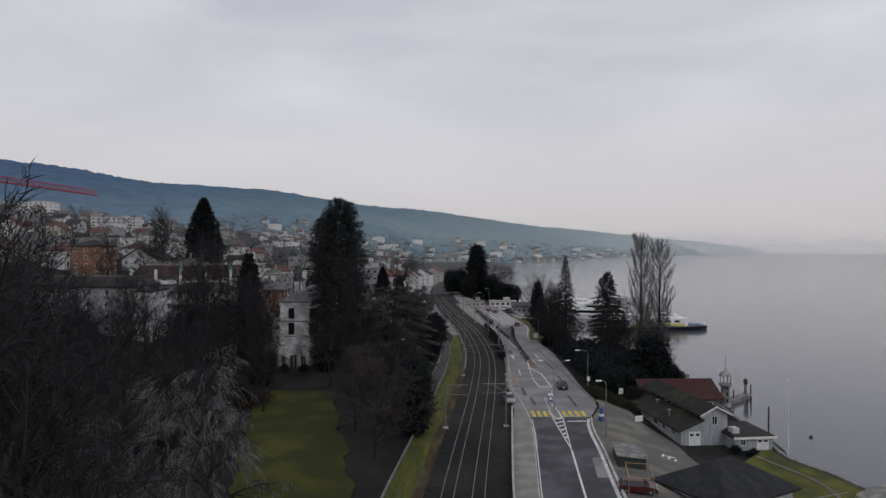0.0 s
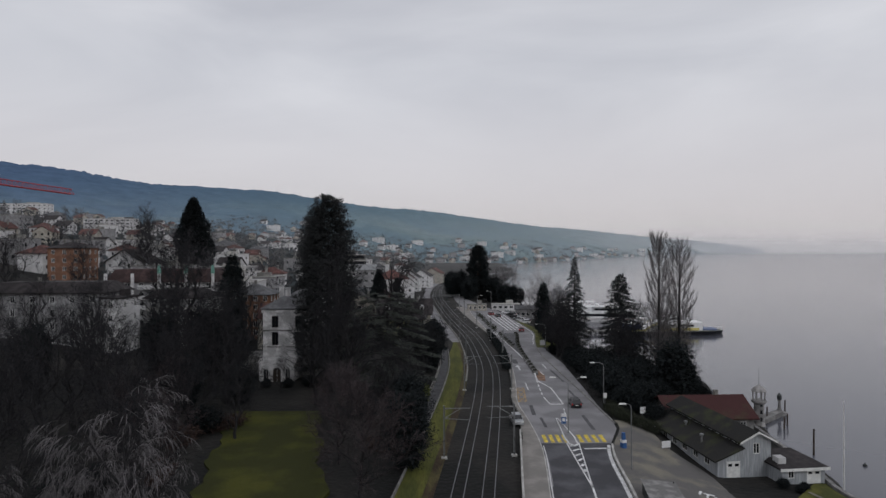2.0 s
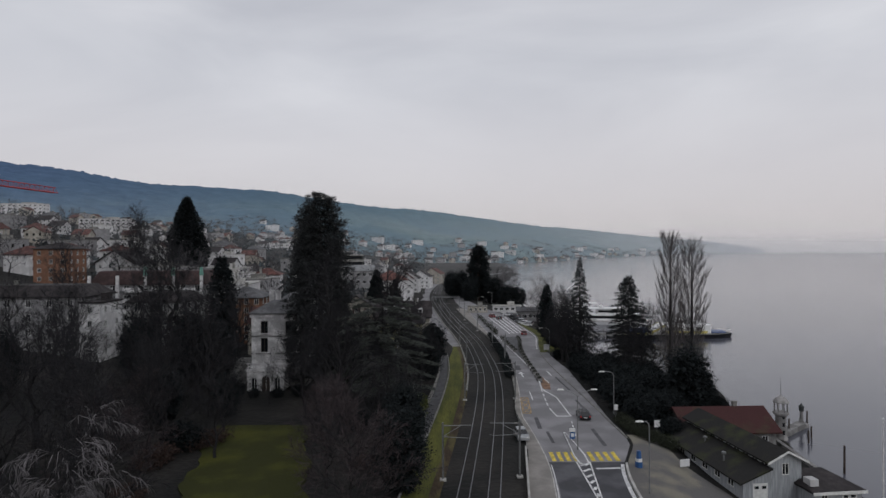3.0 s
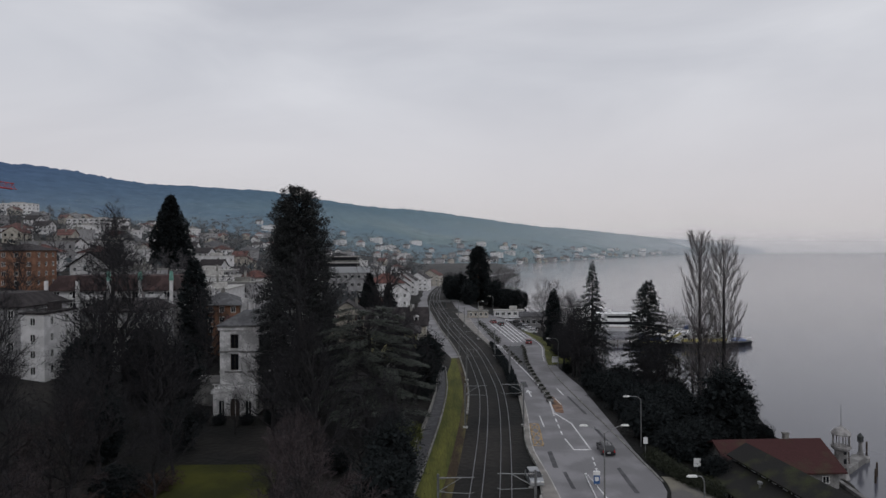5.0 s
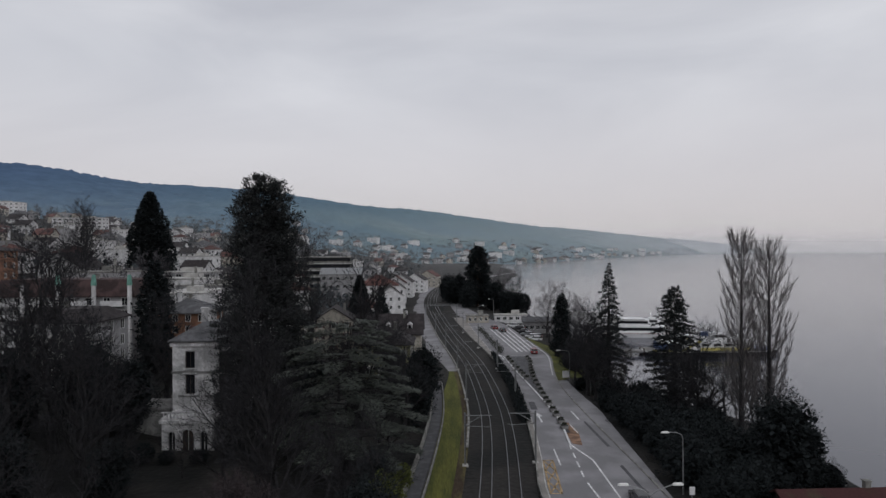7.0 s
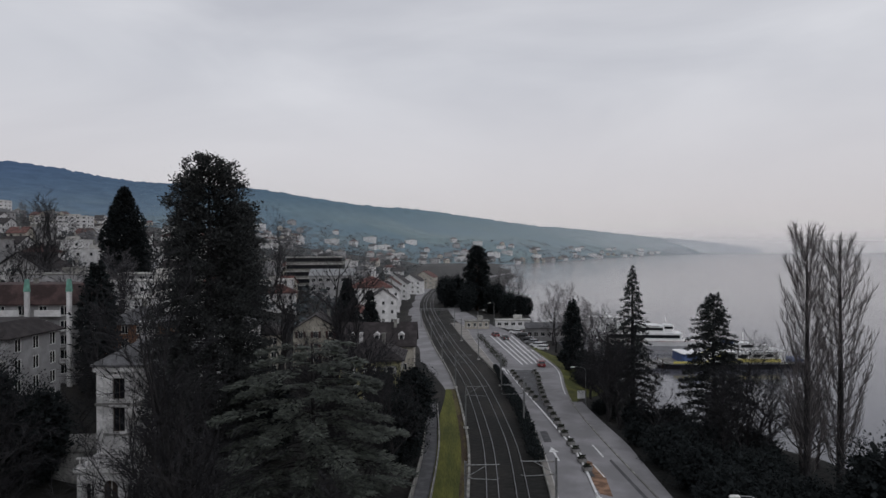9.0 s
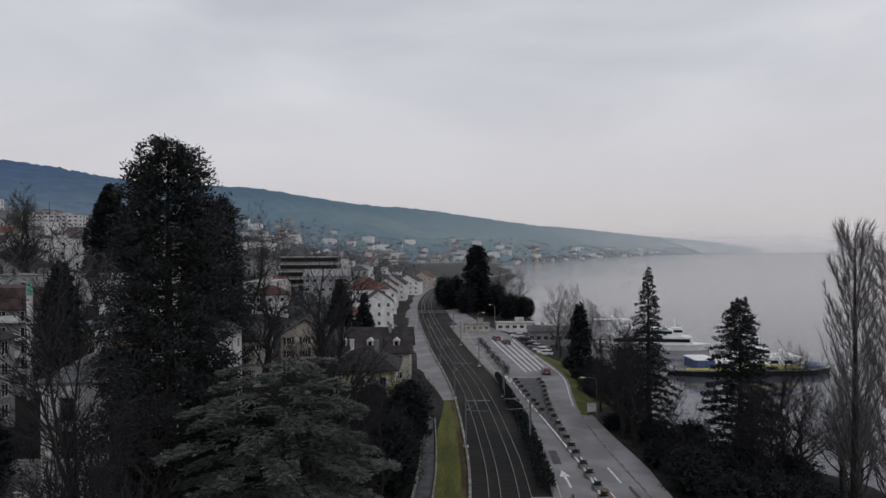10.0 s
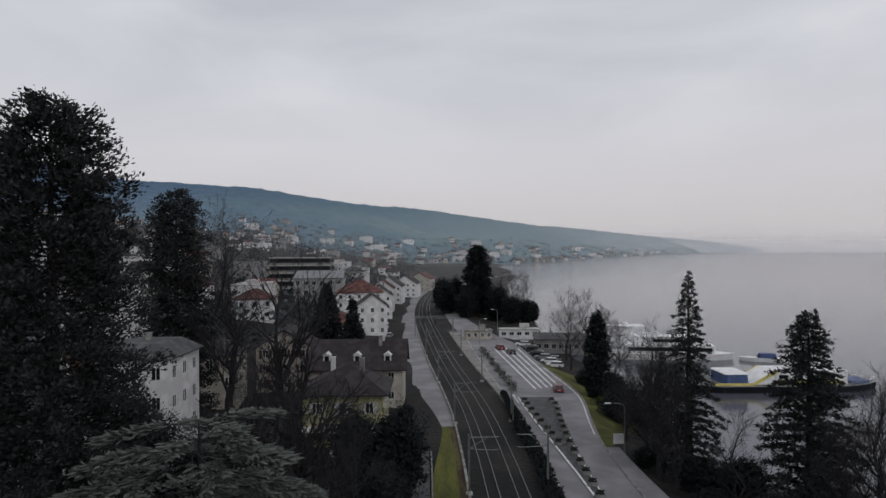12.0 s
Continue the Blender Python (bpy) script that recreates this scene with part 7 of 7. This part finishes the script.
for k in range(nseg):
    p0, p1, p2 = (u * (jib_d.length * q / nseg) for q in (k, k + 0.5, k + 1))
    for o in (-0.6, 0.6):
        lat.tube([tuple(p0 + v * o + Vector((0, 0, cz))), tuple(p1 + Vector((0, 0, cz + 1.5))), tuple(p2 + v * o + Vector((0, 0, cz)))], [0.06, 0.06, 0.06], 4, False)
part("lattice", lat, M_RED_M, t)
part("cab", Shape().box((1.2, 0, cz - 2.2), (1.4, 1.6, 2.0)), M_WHITE, t)


# ---- leafless trees ----
def scatter(first, places, group=""):
    """Copies of a tree at (x, y, scale, turn)."""
    for x, y, k, a in places:
        copy_thing(first, Matrix.LocRotScale(Vector((x, y, gz(x, y))), Euler((0, 0, radians(a))), Vector((k, k, k))))


poplar(g3(49.2, 157.6), 31.6 - gz(49.2, 157.6), 3.8, 21, "tall leafless poplar with steep upright branches on the shore")
poplar(g3(54.2, 158.7), 30.2 - gz(54.2, 158.7), 4.9, 22, "tall leafless poplar with steep upright branches on the shore")
bare_tree("bare_tree", g3(-15.2, 118.5), 25.5, 6.6, 61, "tall leafless tree with many fine upright branches before the sequoia", M_BARK, M_TWIG, up=0.62, fork=0.12, kids=(20, 8, 6, 5), thick=1.2, group="garden trees", twig_r=0.022)
big = bare_tree("bare_tree", g3(-39, 129), 20, 7.0, 31, "large leafless tree with dense dark twigs in the garden", M_BARK, M_TWIG, up=0.5, fork=0.18, kids=(11, 7, 6, 5), thick=1.3, group="garden trees", twig_r=0.024)
scatter(big, [(-31, 42, 1.46, 70), (-41, 47, 1.42, 170), (-24, 34, 1.36, 290), (-50, 141, 1.32, 30), (-57, 147, 1.3, 140), (-44, 136, 1.0, 75), (-27, 43, 1.15, 40), (-41, 56, 1.1, 200), (-39, 69, 0.95, 100), (-47, 78, 0.95, 310), (-34, 84, 0.85, 20), (-55, 88, 0.95, 150), (-44, 99, 0.85, 260), (-63, 99, 0.9, 75), (-74, 110, 0.9, 330), (-54, 114, 0.85, 180), (-40, 114, 0.8, 45), (-66, 133, 0.85, 120), (-50, 131, 0.85, 290), (-88, 128, 0.9, 15), (-62, 64, 1.0, 60), (-125, 284, 1.5, 10), (-131, 290, 1.3, 200), (-60, 150, 0.8, 222), (-33, 50, 1.05, 15), (-48, 64, 1.0, 111), (-58, 76, 0.95, 222), (-70, 92, 0.95, 333), (-46, 88, 0.9, 77), (-60, 121, 0.85, 12), (-38, 104, 0.75, 190), (-80, 140, 0.8, 66), (-29, 70, 0.72, 250), (-52, 103, 0.85, 99), (-95, 142, 0.9, 10), (-105, 165, 1.0, 200), (-100, 190, 1.0, 20), (-48, 171, 0.9, 300), (-90, 215, 1.0, 100), (-66, 214, 1.0, 0)])
bare_tree("bare_tree", g3(-11.6, 159), 26.5, 8.0, 51, "tall leafless tree with heavy dark limbs above the cedar", M_BARK, M_TWIG, up=0.5, fork=0.3, kids=(11, 7, 6, 5), thick=2.3, group="garden trees", twig_r=0.022)
bare_tree("bare_tree", g3(-29.0, 199), 31, 8.0, 52, "tall leafless tree with heavy dark limbs behind the sequoia", M_BARK, M_TWIG, up=0.55, fork=0.3, kids=(12, 8, 6, 5), thick=1.3, group="garden trees", twig_r=0.025)
mid = bare_tree("bare_tree", g3(-8.5, 112), 14, 5.0, 32, "leafless tree with fine grey-brown twigs", M_BARK, M_TWIG, up=0.45, fork=0.2, kids=(11, 7, 6, 4), group="garden trees")
scatter(mid, [(-22.5, 127, 1.3, 80), (46, 166, 1.3, 40), (50, 171, 1.25, 150), (43, 163, 1.1, 260), (54, 167, 1.15, 340), (34, 193, 1.3, 70), (31.8, 188, 1.05, 290), (-8, 152, 1.3, 12), (-12.5, 156, 1.25, 130), (-4.5, 158, 1.1, 230), (-42, 126, 0.7, 10), (-36, 131, 0.6, 99), (-48, 124, 0.8, 190), (-53, 130, 0.8, 280), (-31, 136, 0.5, 20), (-13.5, 97, 0.85, 160), (-5.5, 122, 0.9, 250), (-43, 141, 1.0, 10), (-33, 118, 0.85, 77), (-48, 110, 1.0, 120), (-57, 98, 1.0, 5), (-46, 120, 0.9, 240), (-64, 108, 1.0, 300), (-71, 121, 1.0, 55), (-21.5, 137, 1.2, 15), (-26.5, 141, 0.8, 200), (-7, 168, 1.0, 60), (-18, 176, 1.05, 190), (-22, 190, 1.0, 280), (-45, 160, 1.0, 350), (-52, 70, 1.0, 130), (-30, 106, 0.8, 300), (-6, 146, 0.8, 33), (34, 199, 1.05, 20), (31.8, 182, 1.0, 95), (33.2, 207, 0.95, 260), (38, 213, 0.9, 330), (60, 176, 0.7, 45), (42, 166, 1.0, 222), (57, 168, 0.85, 300), (40, 214, 0.6, 77), (35, 172, 0.9, 123), (40, 201, 1.0, 170), (51, 186, 0.85, 12), (33.4, 195, 1.35, 200), (36.5, 200, 1.25, 310), (58, 183, 1.15, 10), (62, 180, 1.0, 90), (56, 192, 0.95, 180), (31.5, 187, 1.1, 66)])
red_tree = bare_tree("bare_tree", g3(-9.2, 86), 14.2, 5.8, 33, "rounded leafless tree with reddish brown twigs beside the lawn", M_BARK, M_TWIG_R, up=0.42, fork=0.16, kids=(14, 9, 7, 5), group="garden trees", twig_r=0.022)
scatter(red_tree, [(-15, 108, 0.75, 140), (-37, 92, 0.8, 60), (-42, 108, 0.8, 220)])
pale = bare_tree("pale_tree", g3(44, 282), 19, 7.6, 34, "pale leafless lakeside tree with a wide crown", M_BARK, M_TWIG_P, up=0.45, fork=0.2, kids=(10, 7, 6, 4), group="lakeside trees", twig_r=0.02)
scatter(pale, [(40, 288, 1.0, 40), (51, 290, 1.0, 130), (38, 272, 0.8, 250), (44, 262, 0.8, 10), (37, 400, 1.1, 70), (41, 388, 1.1, 170), (34, 410, 1.0, 300), (41, 240, 0.8, 120)])
weep = bare_tree("weeping_tree", g3(-22.0, 59.6), 17.2, 5.6, 35, "leafless weeping tree with pale drooping branches", M_BARK, M_TWIG_P, up=0.55, fork=0.25, droop=0.75, kids=(12, 8, 7, 5), thick=1.2, group="garden trees", twig_r=0.02)
scatter(weep, [(-27, 62.5, 0.78, 120), (-33, 58, 0.72, 240)])
far_tree = bare_tree("town_tree", g3(-60, 300), 13, 5.0, 36, "leafless tree between the town houses", M_BARK, M_TWIG_HAZE, levels=3, up=0.45, fork=0.2, kids=(6, 5, 5, 0), group="town trees", twig_r=0.09)
rnd = random.Random(8)
spots = []
for k in range(190):
    y = 245 * (1000 / 250) ** rnd.random()
    u_ = -rnd.random() ** 0.8 * 0.85 - 0.075
    spots.append((u_ * y, y, rnd.uniform(0.7, 1.3), rnd.uniform(0, 360)))
scatter(far_tree, spots)
# dark evergreens
evergreen = bush("dark_evergreen", g3(-4.6, 97), (6.5, 6.5, 11.0), 41, M_DARKLEAF, "dark dense evergreen beside the railway verge", 1500, 0.38, "evergreen")
scatter(evergreen, [(-26, 167, 1.15, 20), (-21, 164, 1.05, 140), (-30, 173, 1.2, 260), (-4.9, 111, 0.95, 40), (-3.2, 162, 0.95, 110), (-2.4, 178, 1.08, 200), (-8.0, 183, 0.9, 20), (-51, 150, 1.35, 70), (-46, 152, 1.15, 160), (-56, 140, 1.2, 10), (-30, 168, 1.0, 300), (45.2, 137.3, 1.34, 60), (50.5, 136.5, 0.5, 150), (48.5, 139, 0.7, 200), (-44, 122, 0.9, 90), (-70, 122, 1.0, 10), (-36, 128, 0.7, 44), (28, 388, 1.45, 50), (11, 402, 1.6, 110), (16, 384, 1.35, 170), (31, 398, 1.5, 230), (36, 380, 1.15, 12), (24, 410, 1.7, 66), (5, 415, 1.5, 77), (33.5, 376, 1.1, 130), (41, 380, 1.05, 250), (14, 376, 1.1, 15), (45, 386, 0.95, 99), (-6.5, 130, 0.6, 33), (7, 395, 1.4, 15)])
low = bush("dark_shrub", g3(33.5, 128), (6.0, 6.0, 5.0), 42, M_DARKLEAF, "low dark evergreen shrub in the lakeside park", 760, 0.34)
scatter(low, [(36.5, 131, 1.2, 40), (40, 134, 1.3, 100), (33.2, 137, 1.3, 150), (34, 146, 1.3, 190), (38.5, 143, 1.5, 260), (43.5, 146, 1.4, 300), (34.3, 155, 1.3, 20), (39, 153, 1.5, 70), (44, 158, 1.3, 115), (33.5, 164, 1.2, 170), (38, 168, 1.3, 215), (32.5, 173, 0.8, 275), (43, 172, 1.3, 333), (50, 148, 1.0, 15), (54, 152, 0.9, 87), (53.5, 143, 0.6, 141), (36, 185, 1.0, 99), (42, 186, 1.1, 11), (48, 168, 1.2, 222), (36.5, 121.5, 0.8, 50), (35, 219, 1.0, 130), (38, 226, 1.2, 250), (40, 240, 1.2, 20), (36.5, 248, 0.9, 190), (40, 220, 0.8, 310), (31.3, 192, 0.6, 40), (44.9, 97.0, 0.28, 70), (47.3, 96.3, 0.22, 160), (46.2, 95.4, 0.2, 250), (-17, 190, 0.8, 10), (-6, 190, 0.7, 99), (-20, 214, 0.9, 200), (-3.2, 214, 0.55, 20), (-3.0, 206, 0.6, 120), (-36, 110, 0.9, 10), (-31, 141.5, 0.42, 0), (-35.5, 141.5, 0.4, 60), (-39, 142, 0.6, 100), (-27, 142.5, 0.5, 190), (-40, 80, 0.8, 210), (-12.5, 120, 0.7, 34), (-40, 88, 0.6, 311)])
hedge_b = bush("round_hedge_bush", g3(31.2, 119.6), (3.0, 3.0, 1.6), 43, M_HEDGE, "clipped low hedge bush beside the pavement", 260, 0.3)
scatter(hedge_b, [(30.6, 121.8, 1, 30), (30.3, 124.2, 1, 90), (30.3, 126.8, 1, 140), (32.6, 117.6, 1, 200), (34.2, 116.2, 1, 250)])
olive = bush("yellow_green_shrub", g3(-4.8, 126), (4.2, 4.2, 5.0), 44, M_OLIVE, "yellow-green shrub beside the railway verge", 500, 0.4)
scatter(olive, [(-3.6, 134, 0.7, 50), (-2.4, 170, 0.6, 100), (-13, 208, 0.6, 10), (33.5, 225, 0.4, 20)])
brown = bush("brown_hedge", g3(-37, 104), (4.5, 9.0, 2.6), 45, M_BROWNLEAF, "reddish brown winter hedge at the edge of the lawn", 420, 0.4)
scatter(brown, [(-34, 90, 0.9, 15), (-33, 112, 0.9, 340), (-9, 104, 0.7, 30)])


def long_hedge(y0, y1, label):
    """The dark clipped hedge between track and road."""
    r = random.Random(77)
    t = thing("hedge", (0, 0, 0), 0, label, "hedge")
    s = Shape()
    for k in range(int((y1 - y0) * 60)):
        y = r.uniform(y0, y1)
        x = float(road_l(y)) - 0.5 - 2.0 * r.random() * min(1.0, (232 - y) / 30 + 0.25)
        z = 1.35 * (1 - r.random() ** 2.2 * 0.8) * (0.85 + 0.25 * noise.noise((y * 0.4, 0, 0)))
        leafy(s, (x, y, z), (r.uniform(-1, 1), r.uniform(-0.3, 0.3), 0.6), 0.34, r, 4, 0.0)
    part("foliage", s, M_DARKLEAF, t)
    st = Shape()
    for k in range(int((y1 - y0) / 1.5)):
        y = y0 + k * 1.5 + 0.5
        st.tube([(float(road_l(y)) - 1.3, y, -0.2), (float(road_l(y)) - 1.3 + r.uniform(-0.2, 0.2), y, 1.0)], [0.05, 0.02], 5, False)
    part("stem_row", st, M_BARK, t)


long_hedge(163, 231, "dark clipped hedge between the railway and the road")
for y in (236, 242, 249, 257, 266, 275, 284):
    x = float(road_l(y)) + 2.2
    t = bush("slim_shrub", (x, y, -0.1), (1.4, 4.5, 2.0), int(y), M_HEDGE, "thin dark shrub on the strip beside the bus lane", 90, 0.35)
lawn_l = curve_of([(66, -22), (85, -27.5), (100, -31), (117, -34), (127, -36)])
lawn_r = curve_of([(66, -9.5), (85, -13.0), (100, -16.5), (117, -20.0), (127, -22)])
sheet("garden_lawn", lambda y: float(lawn_l(y)) + 0.5 * math.sin(y * 0.5) + 0.3 * math.sin(y * 1.3), lambda y: float(lawn_r(y)) + 0.5 * math.sin(y * 0.43 + 1) + 0.3 * math.sin(y * 1.1), 66, 121, 1.5, 0, M_LAWN, 0.7, 6, z_from_ground=0.40)


# ---- the town on the slope and along the far shore ----
def town_house(seed, wall, roof, w, d, h, kind, label):
    return house("town_house", (0, 0, -500), 0, w, d, h, wall, roof, label, kind, 3.4, (3, 2), 2, (1.3, 1.5), detail=False, chimney=1, group="town", foot=6, sides="fr", over=0.6)


kinds = [
    town_house(1, M_WHITE, M_ROOF_B, 12, 10, 6.2, "gable_x", "white town house with a brown pitched roof"),
    town_house(2, M_CREAM, M_ROOF_R, 11, 10, 6.4, "gable_y", "cream town house with a red gable roof"),
    town_house(3, M_GREYW, M_ROOF_G, 15, 11, 8.0, "hip", "grey town house with a slate hipped roof"),
    town_house(4, M_WHITE, M_ROOF_R, 13, 11, 7.0, "hip", "white town house with a red hipped roof"),
    town_house(5, M_GREYW, M_CONC_D, 20, 12, 9.5, "flat", "grey flat-roofed apartment house"),
    town_house(6, M_WHITE, M_CONC, 24, 12, 9.0, "flat", "white flat-roofed apartment house"),
]
rnd = random.Random(12)
placed = [(-87, 158), (-64, 170), (-78, 196), (-141, 252), (-138, 296), (-54, 197), (-44, 184), (-11, 201), (-12, 227), (-41, 224), (-29, 238), (-27, 346), (-20, 322), (-22, 378), (-23, 408), (-23, 452), (-16, 500), (-8, 560), (-66, 428), (-52, 400), (-105, 315), (-128, 340), (-330, 640), (-520, 800), (-38, 203), (-57, 186)]
count = 0
tries = 0
used = set()
while count < 150 and tries < 6000:
    tries += 1
    y = 235 * (1250 / 235) ** rnd.random()
    x = -y * (0.045 + 0.85 * rnd.random() ** 1.1)
    if y < 850 and x > float(track_x(min(y, 850))) - 28:
        continue
    if x > float(shore_x(y)) - 20:
        continue
    if any((x - a) ** 2 + (y - b) ** 2 < (16 + y * 0.010) ** 2 for a, b in placed):
        continue
    placed.append((x, y))
    k = rnd.choice([0, 0, 1, 2, 3, 0, 1, 4, 5])
    copy_thing(kinds[k], pose(x, y, gz(x, y) + 0.2, 0, 0, rnd.choice([0, 0, 90, -90]) + rnd.uniform(-14, 14)))
    count += 1
# houses and dark trees along the far shore
for count in range(120):
    u_ = rnd.uniform(-0.30, 0.36)
    x, y, z, z1, r = hill_point(u_, rnd.random() ** 2.2 * 0.32)
    k = rnd.choice([0, 0, 1, 2, 3, 5])
    q = 0.85 + 0.3 * rnd.random()
    copy_thing(kinds[k], Matrix.LocRotScale(Vector((x, y, z + 0.2)), Euler((0, 0, rnd.uniform(-0.5, 0.5))), Vector((q, q, q))))
for q in kinds:
    for o in q.children_recursive:
        bpy.data.objects.remove(o)
    bpy.data.objects.remove(q)
# woods on the slope: one joined mass of small crowns
woods = Shape()
for k in range(3600):
    u_ = rnd.uniform(-0.75, 0.33)
    if rnd.random() < 0.45:
        y = 260 + rnd.random() * 900
        x = -abs(u_) * y - 25
        z = gz(x, y)
        if any((x - a) ** 2 + (y - b) ** 2 < 130 for a, b in placed):
            continue
    else:
        x, y, z, z1, r = hill_point(rnd.uniform(-0.4, 0.40), rnd.random() ** 2.0 * 0.34)
    h = rnd.uniform(4, 10)
    r = h * rnd.uniform(0.28, 0.5)
    for j in range(10):
        a = rnd.uniform(0, 6.28)
        rr = r * math.sqrt(rnd.random())
        p = (x + math.cos(a) * rr, y + math.sin(a) * rr, z + h * (0.25 + 0.65 * rnd.random() * (1 - rr / r * 0.6)))
        leafy(woods, p, (math.cos(a), math.sin(a), 0.6), r * 0.8, rnd, 2, 0.0)
tagged(part("far_woods", woods, M_WOODS_HAZE), "dark winter trees scattered over the town slope", "trees", kind="stuff")
